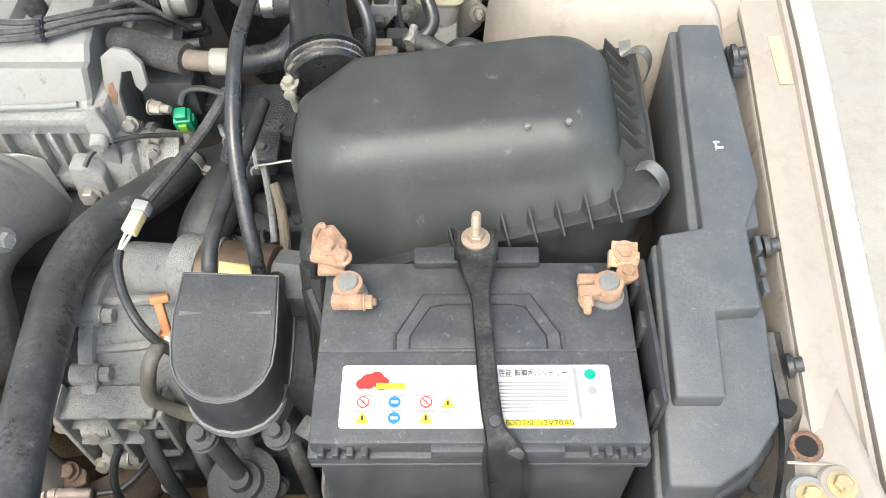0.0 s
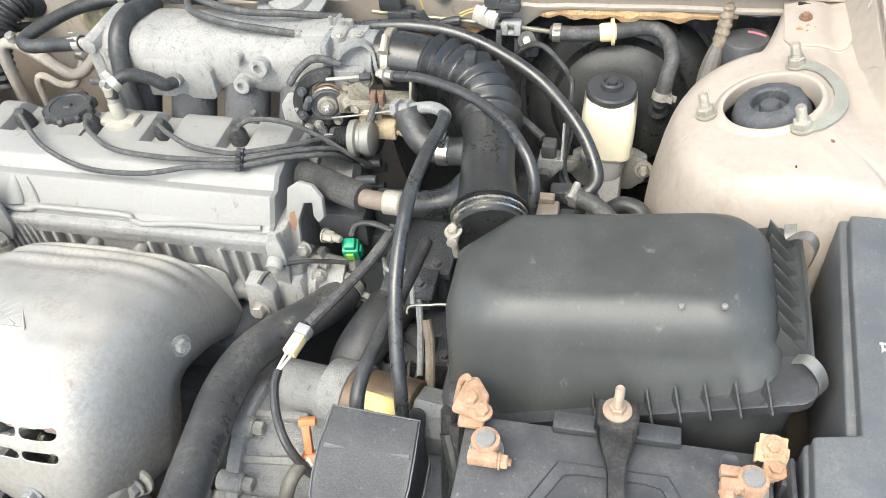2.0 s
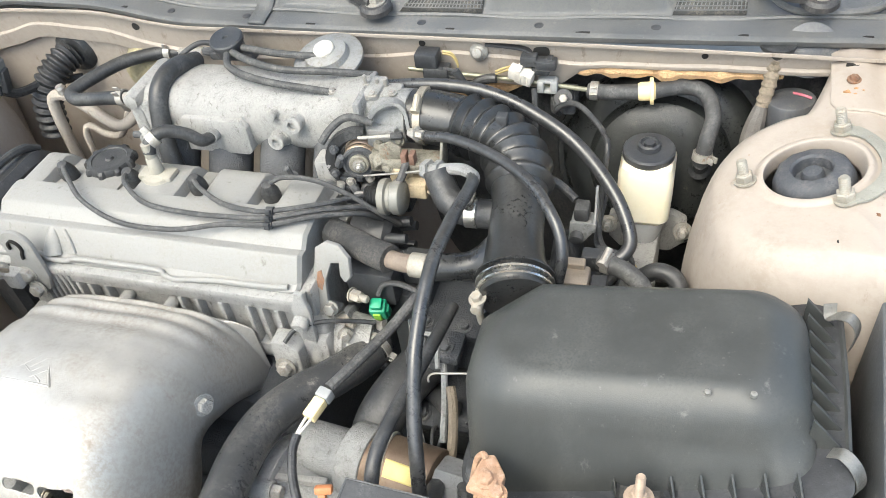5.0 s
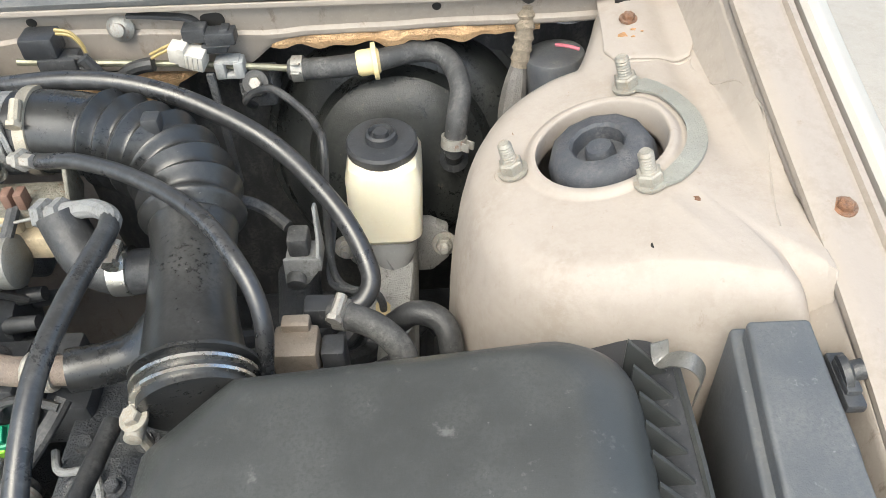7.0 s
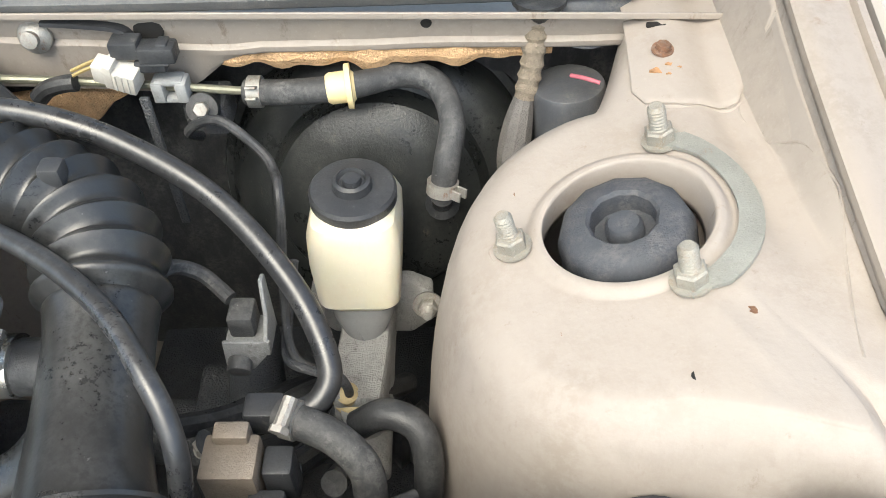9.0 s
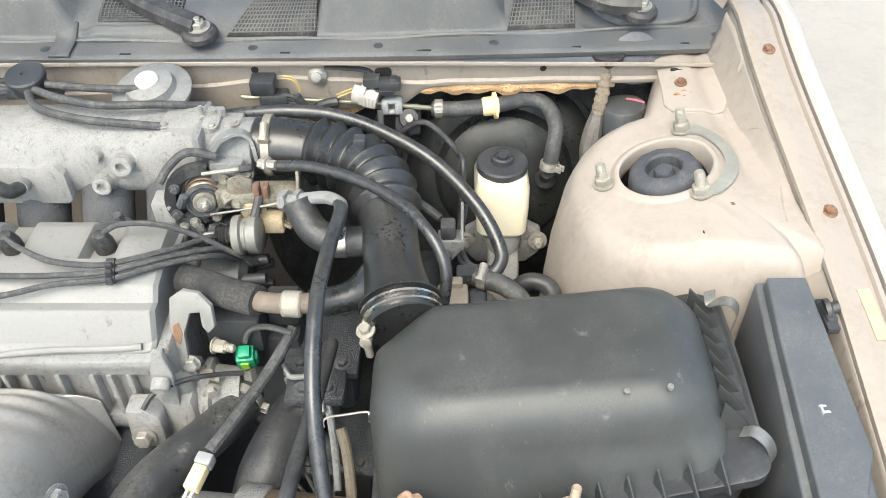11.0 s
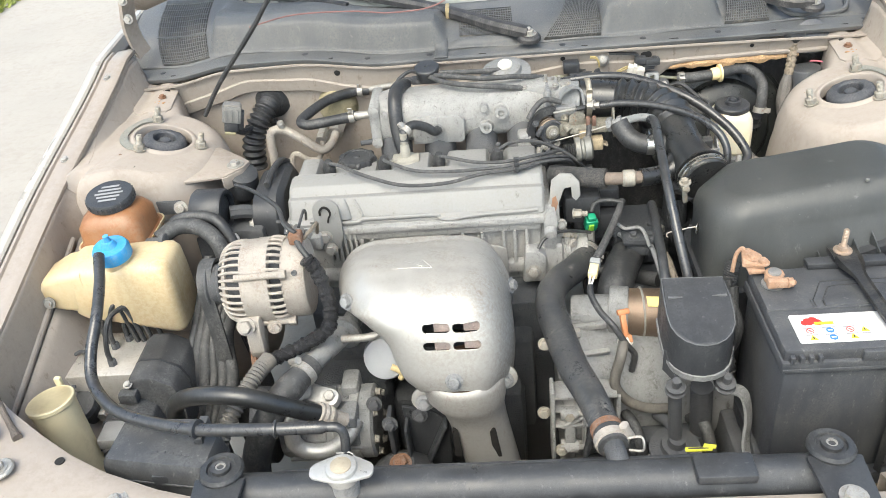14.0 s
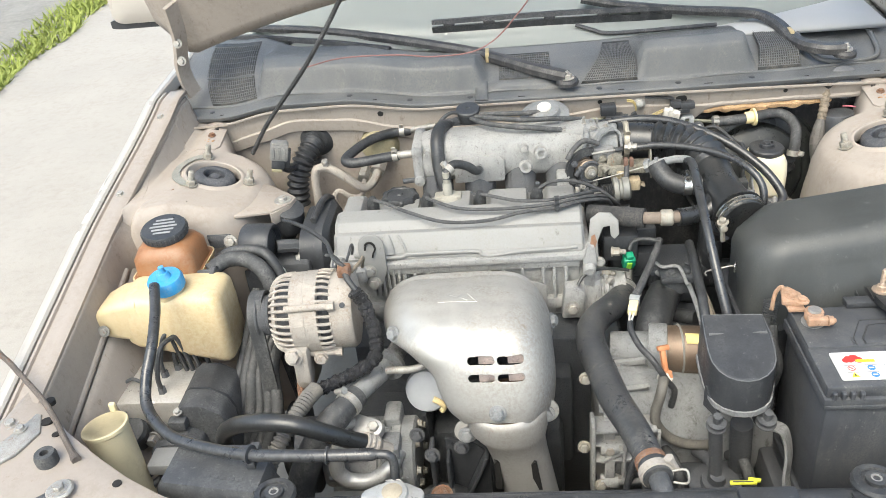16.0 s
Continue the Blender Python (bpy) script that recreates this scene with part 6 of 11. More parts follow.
b = B()
prism(b, [(0.028, 0.685), (0.066, 0.685), (0.068, 0.735), (0.055, 0.748), (0.034, 0.748)], 0.735, 0.760, "y", 0.004)
part("corner_lug", b, ALU, out)
bolt_part(out, (0.046, 0.733, 0.708), (0, -1, 0.2), r=0.009, h=0.008, washer=0.013)

# lifting hooks
b = B()
plate = [(-0.312, 0.772), (-0.296, 0.762), (-0.272, 0.764), (-0.262, 0.790)] + [(-0.284 + 0.022 * math.cos(radians(a)), 0.838 + 0.022 * math.sin(radians(a))) for a in range(0, 181, 20)] + [(-0.306, 0.815), (-0.314, 0.800)]
prism(b, plate, 0.7515, 0.7575, "y", 0.0012)
hk = part("lifting_hook", b, COVERP, eng, "grey steel lifting plate with a hooked slot")
b = B()
tube(b, [(-0.294, 0.7512, 0.833), (-0.293, 0.7512, 0.842), (-0.286, 0.7512, 0.847), (-0.279, 0.7512, 0.843), (-0.277, 0.7512, 0.834), (-0.281, 0.7512, 0.826), (-0.283, 0.7512, 0.818)], 0.0028, sub=5, shape=[(-1, -0.5), (-1, 0.5), (1, 0.5), (1, -0.5)])
part("slot", b, HOLE, hk)
bolt_part(hk, (-0.292, 0.752, 0.790), (0, -1, 0.1), r=0.009, h=0.007, washer=0.012)
bolt_part(hk, (-0.286, 0.748, 0.768), (0, -1, 0.1), r=0.009, h=0.007, washer=0.012)
b = B()
prism(b, [(0.074, 0.745), (0.088, 0.735), (0.098, 0.76), (0.094, 0.80), (0.102, 0.825), (0.113, 0.828), (0.115, 0.812), (0.122, 0.806), (0.129, 0.815), (0.126, 0.838), (0.112, 0.850), (0.094, 0.850), (0.080, 0.838), (0.077, 0.79)], -0.003, 0.003, "y", 0.001, m=Matrix.Translation((0, 0.797, 0)) @ Matrix.Translation((0.09, 0, 0.80)) @ pose(0, 0, 0, -18, 0, -14) @ Matrix.Translation((-0.09, 0, -0.80)))
hk2 = part("lifting_hook", b, COVERP, eng, "grey steel lifting hook with rust patches")
b = B()
prism(b, [(0.082, 0.790), (0.090, 0.786), (0.093, 0.80), (0.089, 0.812), (0.083, 0.808)], -0.0036, -0.0030, "y", m=Matrix.Translation((0, 0.797, 0)) @ Matrix.Translation((0.09, 0, 0.80)) @ pose(0, 0, 0, -18, 0, -14) @ Matrix.Translation((-0.09, 0, -0.80)))
part("rust_patch", b, RUSTY, hk2)
bolt_part(hk2, (0.096, 0.785, 0.765), (0, -1, 0.3), r=0.0075, h=0.007)
bolt_part(hk2, (0.090, 0.783, 0.748), (0, -1, 0.3), r=0.0075, h=0.007)
b = B()
prism(b, [(0.066, 0.742), (0.085, 0.735), (0.088, 0.788), (0.084, 0.816), (0.074, 0.818), (0.066, 0.79)], 0.752, 0.760, "y", 0.002)
hk3 = part("bracket", b, ALU, eng)
b = B()
cyl(b, (0.076, 0.752, 0.778), (0.076, 0.740, 0.774), 0.0095, seg=16, bev=0.001)
cyl(b, (0.076, 0.741, 0.774), (0.076, 0.7395, 0.774), 0.006, seg=12)
part("boss", b, ALU, hk3)
cable("sensor_lead", [(0.055, 0.735, 0.752), (0.064, 0.745, 0.762), (0.08, 0.752, 0.768), (0.10, 0.765, 0.764), (0.125, 0.78, 0.752), (0.145, 0.79, 0.742)], 0.0028, RUBBER, "thin black sensor lead with a plug", "wire", 6, 8)

# sensors and the green plug
gp_ = thing("green_connector", (0.146, 0.803, 0.73), "bright green plastic sensor connector", "connector")
b = B()
m = Matrix.Translation((0.147, 0.803, 0.753)) @ pose(0, 0, 0, 20, 0, 8) @ Matrix.Diagonal((0.82, 0.82, 0.88, 1))
box(b, -0.012, 0.012, -0.011, 0.011, -0.016, 0.012, 0.003, 2, m)
box(b, -0.008, 0.008, -0.008, 0.008, 0.010, 0.020, 0.002, 2, m)
part("shell", b, GREEN, gp_)
b = B()
box(b, -0.0065, 0.0045, -0.0135, -0.009, -0.012, 0.006, 0.001, 1, m)
part("lock", b, YGREEN, gp_, "lime green locking tab")
b = B()
box(b, 0.0100, 0.0150, -0.006, 0.006, -0.014, 0.004, 0.001, 1, m)
part("seal", b, GREEN, gp_)
b = B()
cyl(b, (0.146, 0.80, 0.715), (0.146, 0.803, 0.737), 0.008, seg=6)
part("sensor_body", b, STEEL, gp_)
b = B()
tube(b, [(0.148, 0.807, 0.772), (0.155, 0.812, 0.785), (0.175, 0.812, 0.79), (0.20, 0.806, 0.787)], 0.0036, seg=8, sub=5)
part("lead", b, RUBBER_OLD, gp_)
for p, n in (((0.118, 0.800, 0.775), (1, -0.3, 0.1)), ((0.120, 0.83, 0.78), (1, -0.2, 0.3)), ((0.10, 0.79, 0.742), (1, -0.4, 0))):
    b = B()
    hexbolt(b, p, n, r=0.0075, h=0.012, washer=0.009, stud=0.010, sr=0.005)
    single("sender", b, STUDM, p, "small dull threaded sender in the housing", "sensor")

# distributor behind the head's end
dist = thing("distributor", (0.125, 0.89, 0.74), "black distributor cap with plug leads", "distributor")
b = B()
lathe(b, (0.09, 0.90, 0.772), (1, 0, 0), [(0.036, 0), (0.038, 0.012), (0.036, 0.03), (0.034, 0.042), (0.026, 0.050), (0, 0.052)], 26)
part("cap", b, BLACK, dist)
b = B()
for a in range(5):
    y, z = 0.90 + 0.021 * math.cos(a * 1.257), 0.776 + 0.021 * math.sin(a * 1.257)
    cyl(b, (0.135, y, z), (0.162, y, z + 0.004), 0.0075, 0.006, seg=12)
parts("tower", b, BLACK, dist)
b = B()
box(b, 0.105, 0.165, 0.815, 0.865, 0.745, 0.795, 0.005)
box(b, 0.12, 0.20, 0.83, 0.88, 0.70, 0.75, 0.006)
box(b, 0.165, 0.20, 0.845, 0.875, 0.755, 0.79, 0.004)
parts("ignition_module", b, BLACK, dist)

# plenum with runners
ple = thing("intake_manifold", (-0.07, 1.0, 0.80), "rough cast aluminium intake manifold", "intake manifold")
b = B()
rings = []
for k in range(13):
    f = k / 12
    x = lerp(-0.215, 0.085, f)
    g = 0.0 if 0 < k < 12 else 0.006
    zc, yc = 0.882 - 0.004 * f, 1.004 + 0.012 * f
    hh, ww = 0.043 - g, 0.050 - g
    ring = []
    for a in range(28):
        t = 2 * math.pi * a / 28
        c_, s_ = math.cos(t), math.sin(t)
        ring.append((x, yc + ww * math.copysign(abs(c_) ** 0.7, c_), zc + hh * math.copysign(abs(s_) ** 0.7, s_)))
    rings.append(ring)
loft(b, rings)
plenum = part("plenum", b, ALU, ple, angle=40)
b = B()
box(b, -0.226, -0.205, 0.955, 1.05, 0.842, 0.922, 0.008)
for y, z in ((0.968, 0.912), (0.968, 0.852), (1.035, 0.91)):
    cyl(b, (-0.216, y - 0.004, z), (-0.216, y - 0.016, z), 0.010, seg=16, bev=0.001)
part("end_plate", b, ALU, ple)
b = B()
prism(b, [(-0.150, 0.846), (-0.064, 0.845), (-0.058, 0.850), (-0.0575, 0.886), (-0.066, 0.895), (-0.145, 0.896), (-0.150, 0.892)], 0.9500, 0.972, "y", 0.0015)
part("machined_pad", b, ALU, plenum)
b = B()
for x, y, z, r, h in ((0.008, 0.961, 0.893, 0.0115, 0.012), (-0.0195, 0.956, 0.868, 0.0105, 0.009), (-0.0215, 0.958, 0.902, 0.0065, 0.004), (-0.198, 0.957, 0.903, 0.0065, 0.004)):
    lathe(b, (x, y + 0.008, z), (0, -1, 0.12), [(r * 1.35, 0), (r, 0.005), (r, 0.007 + h), (r * 0.9, 0.008 + h)] + ([(r * 0.5, 0.008 + h), (r * 0.45, 0.002 + h), (0, 0.002 + h)] if r > 0.008 else [(0, 0.008 + h)]), 24)
parts("boss", b, ALU, plenum)
b = B()
cyl(b, (-0.106, 0.957, 0.873), (-0.104, 0.938, 0.877), 0.0095, 0.0085, seg=16)
part("port", b, ALU_D, plenum)
for x in (-0.185, -0.105, -0.03, 0.045):
    b = B()
    tube(b, [(x, 0.990, 0.855), (x, 0.970, 0.830), (x, 0.950, 0.80), (x, 0.93, 0.765)], 0.029, seg=20, sub=5)
    part("runner", b, DARK, ple)
b = B()
box(b, 0.035, 0.060, 0.93, 0.96, 0.80, 0.86, 0.005)
box(b, -0.02, 0.0, 0.935, 0.95, 0.80, 0.815, 0.002)
parts("stay", b, ALU, ple)
b = B()
hexbolt(b, (-0.008, 0.935, 0.815), (0, -0.5, 1), r=0.007, h=0.008)
hexbolt(b, (0.0, 0.93, 0.83), (0, -0.3, 1), r=0.005, h=0.02)
parts("bolt", b, DARK, ple)
b = B()
cyl(b, (-0.222, 0.975, 0.846), (-0.25, 0.972, 0.845), 0.005, seg=10)
part("spigot", b, DARK, ple)

# exhaust gas valve and vacuum unit on the plenum
egr = thing("egr_valve", (0.02, 1.06, 0.89), "grey round vacuum diaphragm with a white cap", "valve")
b = B()
lathe(b, (0.022, 1.060, 0.913), (-0.05, -0.25, 1), [(0.022, -0.02), (0.030, 0), (0.042, 0.006), (0.046, 0.010), (0.046, 0.014), (0.040, 0.0165), (0.030, 0.018), (0.027, 0.026), (0.018, 0.029), (0.013, 0.029)], 36)
part("diaphragm", b, mat("dull_zinc_can", (0.28, 0.285, 0.285), 0.5, 0.35, 0.15, 50, 300, 0.15, dust=((0.22, 0.2, 0.17), 0.4, 50)), egr, "dull zinc diaphragm can")
b = B()
lathe(b, (0.0205, 1.0528, 0.941), (-0.05, -0.25, 1), [(0.0135, 0), (0.0135, 0.003), (0.012, 0.005), (0, 0.0055)], 24)
part("cap", b, WHITEP, egr, "white plastic cap")
vp = thing("vacuum_modulator", (-0.123, 1.06, 0.915), "black round vacuum modulator", "valve")
b = B()
lathe(b, (-0.123, 1.068, 0.922), (-0.02, -0.2, 1), [(0.018, 0), (0.020, 0.004), (0.020, 0.016), (0.023, 0.018), (0.023, 0.023), (0.021, 0.025), (0.004, 0.025), (0.003, 0.023), (0, 0.023)], 30)
part("body", b, BLACK, vp)
b = B()
box(b, -0.155, -0.09, 1.06, 1.08, 0.912, 0.924, 0.003)
cyl(b, (-0.15, 1.07, 0.918), (-0.17, 1.075, 0.917), 0.006, seg=10)
part("bracket", b, DARK, vp)
for k, pts in enumerate(([(-0.118, 1.048, 0.932), (-0.09, 1.005, 0.938), (-0.04, 0.985, 0.936), (0.02, 0.985, 0.928), (0.07, 0.995, 0.916), (0.10, 1.0, 0.91)],
                         [(-0.11, 1.048, 0.934), (-0.07, 1.02, 0.940), (-0.02, 1.008, 0.938), (0.04, 1.015, 0.934), (0.09, 1.035, 0.920)],
                         [(-0.10, 1.06, 0.934), (-0.05, 1.048, 0.936), (-0.01, 1.045, 0.936), (0.01, 1.045, 0.936), (0.045, 1.05, 0.928)],
                         [(-0.135, 1.06, 0.936), (-0.155, 1.05, 0.944), (-0.175, 1.03, 0.936), (-0.178, 1.0, 0.925)])):
    cable("vacuum_pipe", pts, 0.0047 if k < 3 else 0.0036, RUBBER_OLD, "dull grey-black vacuum hose over the manifold", "hose", 6, 10)
big = thing("breather_hose", (-0.175, 0.98, 0.86), "thick dull rubber hose looping over the manifold end", "hose")
b = B()
tube(b, [(-0.16, 0.925, 0.82), (-0.168, 0.930, 0.845), (-0.176, 0.945, 0.88), (-0.178, 0.962, 0.915), (-0.177, 0.985, 0.930), (-0.172, 1.01, 0.932), (-0.165, 1.045, 0.92)], 0.0125, seg=16, sub=6)
part("hose", b, RUBBER, big)
fuel = thing("coolant_hose", (-0.27, 1.0, 0.87), "black coolant hose bent in a U with spring clamps", "hose")
b = B()
tube(b, [(-0.245, 1.12, 0.884), (-0.275, 1.115, 0.885), (-0.318, 1.085, 0.886), (-0.350, 1.04, 0.882), (-0.362, 1.012, 0.878), (-0.348, 1.0, 0.876), (-0.316, 1.0, 0.879), (-0.255, 0.992, 0.891)], 0.0095, seg=14, sub=8)
part("hose", b, RUBBER, fuel)
spring_clamp(fuel, (-0.262, 0.993, 0.890), (1, 0, 0.1), 0.0095, lug=(0, -0.5, 1))
spring_clamp(fuel, (-0.262, 1.118, 0.885), (1, 0, 0), 0.0095, lug=(0, -0.2, 1))
b = B()
cyl(b, (-0.26, 0.992, 0.891), (-0.21, 0.99, 0.893), 0.0075, seg=12)
cyl(b, (-0.25, 1.12, 0.885), (-0.19, 1.10, 0.90), 0.006, seg=12)
parts("pipe", b, STEEL, fuel)

# throttle body and its linkage
tb = thing("throttle_assembly", (0.12, 0.98, 0.84), "grimy throttle body with cable wheel and linkage", "throttle body")
AGED = mat("aged_zinc", (0.29, 0.275, 0.23), 0.5, 0.4, 0.25, 40, 260, 0.4, dust=((0.15, 0.13, 0.105), 0.5, 60), wear=(RUSTC, 0.2, 80))
b = B()
cyl(b, (0.085, 1.003, 0.886), (0.150, 0.998, 0.889), 0.033, seg=30, bev=0.003)
box(b, 0.086, 0.096, 0.962, 1.040, 0.848, 0.925, 0.006)
box(b, 0.10, 0.140, 0.955, 0.985, 0.868, 0.896, 0.005)
part("body", b, ALU_D, tb)
b = B()
box(b, 0.046, 0.112, 0.985, 1.03, 0.905, 0.924, 0.004)
box(b, 0.112, 0.135, 0.99, 1.02, 0.91, 0.921, 0.003)
cover = part("top_cover", b, ALU, tb, "pale cast cover with hose nipples")
b = B()
cyl(b, (0, 0, 0), (0, -0.002, 0.016), 0.0026, seg=8)
lathe(b, (0, 0, 0), (0, -0.1, 1), [(0.0045, 0), (0.0045, 0.004), (0.003, 0.005)], 8)
repeat("nipple", b, STEEL, cover, [move(0.090, 1.008, 0.921), move(0.103, 1.013, 0.914), move(0.114, 1.012, 0.915)])
for x, y in ((0.052, 0.990), (0.105, 0.988), (0.128, 0.994)):
    bolt_part(cover, (x, y, 0.922), (0, -0.1, 1), r=0.004, h=0.003, washer=0.006)
# cable wheel with its return spring
WN = Vector((0.28, -1, 0.10)).normalized()
WU = (Vector((0, 0, 1)) - WN * WN.z).normalized()
WR = WU.cross(WN)
WC = Vector((0.096, 0.932, 0.860))


def wheel_pt(r, deg, h):
    return WC + (WR * math.cos(radians(deg)) + WU * math.sin(radians(deg))) * r + WN * h


def sector(b, r0, r1, a0, a1, h0, h1, n=14):
    """Curved plate round the spindle, between two radii and two angles."""
    rings = []
    for k in range(n + 1):
        a = lerp(a0, a1, k / n)
        rings.append([wheel_pt(r0, a, h0), wheel_pt(r1, a, h0), wheel_pt(r1, a, h1), wheel_pt(r0, a, h1)])
    return loft(b, rings)


b = B()
lathe(b, WC - WN * 0.008, WN, [(0.012, 0), (0.0205, 0.001), (0.0215, 0.003), (0.0205, 0.006), (0.018, 0.0065), (0.016, 0.004), (0.008, 0.004)], 36)
wheel = part("cable_wheel", b, DARK, tb, "dark throttle cable wheel")
b = B()
lathe(b, WC - WN * 0.003, WN, [(0.0125, 0), (0.0125, 0.003), (0.011, 0.004), (0.007, 0.0035)], 24)
part("hub", b, AGED, wheel)
part("nut", hexbolt(B(), WC + WN * 0.001, WN, r=0.0055, h=0.005, washer=0.0078, stud=0.004, sr=0.003), STEEL, wheel)
b = B()
tube(b, [wheel_pt(0.0185 + 0.0007 * math.sin(k), k * 40, -0.010 - 0.00052 * k) for k in range(64)], 0.0015, seg=6, sub=2)
part("spring", b, mat("brown_spring_wire", (0.36, 0.28, 0.21), 0.42, 0.5, 0.2, 80, 300, 0.1), tb, "brownish coil return spring")
b = B()
cyl(b, WC - WN * 0.045, WC - WN * 0.004, 0.0125, seg=18, bev=0.001)
part("spindle", b, DARK, tb)
b = B()
sector(b, 0.030, 0.042, 75, 235, -0.020, -0.010)
sector(b, 0.024, 0.033, 80, 225, -0.024, -0.020)
part("cable_quadrant", b, RUBBER, tb, "black curved cable guide")
b = B()
sector(b, 0.018, 0.036, -100, 20, -0.022, -0.016)
sector(b, 0.010, 0.030, 215, 268, -0.012, -0.008, 6)
part("cam_plate", b, SHADE_IRON, tb, "dark cam plates of the linkage")
b = B()
box(b, 0.066, 0.086, 0.930, 0.940, 0.822, 0.838, 0.002)
box(b, 0.074, 0.080, 0.924, 0.934, 0.806, 0.830, 0.0015)
box(b, 0.094, 0.106, 0.924, 0.936, 0.812, 0.828, 0.002)
part("lever_stack", b, DARK, tb)
for q, n in ((wheel_pt(0.034, 200, -0.006), WN), (wheel_pt(0.030, 240, -0.006), WN), (wheel_pt(0.034, 145, -0.008), WN), (wheel_pt(0.026, 290, -0.008), WN)):
    bolt_part(tb, q, n, (DARK, STEEL)[q.z < 0.845], r=0.0042, h=0.005, washer=0.006)
b = B()
tube(b, [(0.112, 0.957, 0.905), (0.085, 0.95, 0.915), (0.066, 0.94, 0.905), (0.054, 0.93, 0.890)], 0.0048, seg=10, sub=6)
part("bypass_hose", b, RUBBER_OLD, tb)
for p, q in (((0.072, 0.922, 0.838), (0.066, 0.915, 0.815)), ((0.070, 0.93, 0.858), (0.078, 0.925, 0.875)), ((0.085, 0.925, 0.833), (0.095, 0.92, 0.812))):
    part("lever", cyl(B(), p, q, 0.0055, 0.0045, seg=8, bev=0.001), (STEEL, DARK, AGED)[int(p[0] * 1000) % 3], tb)
b = B()
cyl(b, (0.098, 0.940, 0.8935), (0.150, 0.947, 0.897), 0.0022, seg=8)
part("cable_inner", b, STEEL, tb)
b = B()
cyl(b, (0.138, 0.945, 0.896), (0.152, 0.947, 0.897), 0.0045, seg=8, bev=0.001)
part("cable_stop", b, RUBBER, tb)
# channel bracket that carries both cables
b = B()
box(b, 0.126, 0.200, 0.928, 0.931, 0.856, 0.870, 0.001)
box(b, 0.126, 0.200, 0.930, 0.958, 0.868, 0.871, 0.001)
prism(b, [(0.122, 0.868), (0.150, 0.872), (0.152, 0.888), (0.140, 0.896), (0.126, 0.890)], 0.934, 0.937, "y", 0.001)
bk = part("linkage_bracket", b, AGED, tb, "dull zinc linkage bracket")
b = B()
prism(b, [(0.925, 0.846), (0.958, 0.868), (0.952, 0.898), (0.945, 0.900), (0.926, 0.870)], 0.199, 0.2025, "x", 0.001)
part("end_plate", b, AGED, bk)
for k in (0, 1):
    b = B()
    box(b, 0.153 + 0.010 * k, 0.160 + 0.010 * k, 0.926, 0.938, 0.870, 0.885, 0.0015)
    part("clip", b, mat("brown_clip", (0.20, 0.12, 0.09), 0.5, 0.2, 0.2, 60, 300, 0.2) if not k else bpy.data.materials["brown_clip"], bk)
for p, n in (((0.135, 0.928, 0.863), (0, -1, 0.2)), ((0.186, 0.928, 0.863), (0, -1, 0.2)), ((0.118, 0.95, 0.878), (0, -1, 0.3)), ((0.146, 0.952, 0.886), (-0.2, -1, 0.4))):
    bolt_part(tb, p, n, AGED, r=0.0045, h=0.004, washer=0.0065)
b = B()
box(b, 0.108, 0.124, 0.935, 0.955, 0.848, 0.872, 0.003)
cyl(b, (0.120, 0.938, 0.868), (0.126, 0.93, 0.862), 0.008, seg=14, bev=0.001)
part("stop_block", b, AGED, tb)
b = B()
tube(b, [(0.105, 0.962, 0.905), (0.118, 0.965, 0.922), (0.136, 0.972, 0.926), (0.148, 0.974, 0.916), (0.152, 0.970, 0.892)], 0.0068, sub=6, shape=[(-1, -0.3), (-1, 0.3), (1, 0.3), (1, -0.3)])
part("strap", b, ALU_D, tb, "grey bent sheet strap")
# position sensor
b = B()
lathe(b, (0.148, 0.945, 0.842), (0.1, -1, 0.3), [(0.016, 0), (0.016, 0.012), (0.014, 0.016), (0, 0.017)], 20)
box(b, 0.150, 0.182, 0.918, 0.940, 0.826, 0.848, 0.003)
box(b, 0.138, 0.158, 0.925, 0.945, 0.84, 0.862, 0.003)
sensor = part("position_sensor", b, mat("tan_plastic", (0.45, 0.37, 0.25), 0.5, 0, 0.12, 40, 260, 0.1, dust=((0.22, 0.18, 0.13), 0.4, 60)), tb, "tan plastic throttle sensor plug")
for k in range(3):
    part("pin", cyl(B(), (0.180, 0.923 + 0.005 * k, 0.837), (0.190, 0.920 + 0.006 * k, 0.834), 0.0022, seg=6), LOOM, sensor)
# dashpot with ribbed boot
b = B()
lathe(b, (0.131, 0.902, 0.839), (1, 0.02, 0.06), [(0.010, 0), (0.021, 0.001), (0.022, 0.004), (0.022, 0.009), (0.018, 0.011), (0.018, 0.015), (0.021, 0.017), (0.021, 0.027), (0.017, 0.030), (0, 0.031)], 30)
dp = part("dashpot", b, mat("grey_zinc_can", (0.21, 0.21, 0.195), 0.45, 0.3, 0.15, 50, 300, 0.15, dust=((0.24, 0.22, 0.18), 0.4, 50)), tb, "dull grey round dashpot")
b = B()
prof = []
for k in range(5):
    prof += [(0.009, 0.004 * k), (0.0125, 0.004 * k + 0.002)]
lathe(b, (0.111, 0.9015, 0.838), (1, 0.02, 0.06), prof + [(0.009, 0.021)], 20)
part("boot", b, RUBBER, dp)
part("plunger", cyl(B(), (0.098, 0.901, 0.837), (0.112, 0.9015, 0.838), 0.0055, seg=8, bev=0.001), STEEL, dp)
b = B()
tube(b, [(0.150, 0.905, 0.85), (0.156, 0.915, 0.862), (0.158, 0.93, 0.87)], 0.005, seg=8, sub=4)
part("vent_hose", b, RUBBER_OLD, dp)
b = B()
box(b, 0.055, 0.085, 0.928, 0.95, 0.78, 0.825, 0.005)
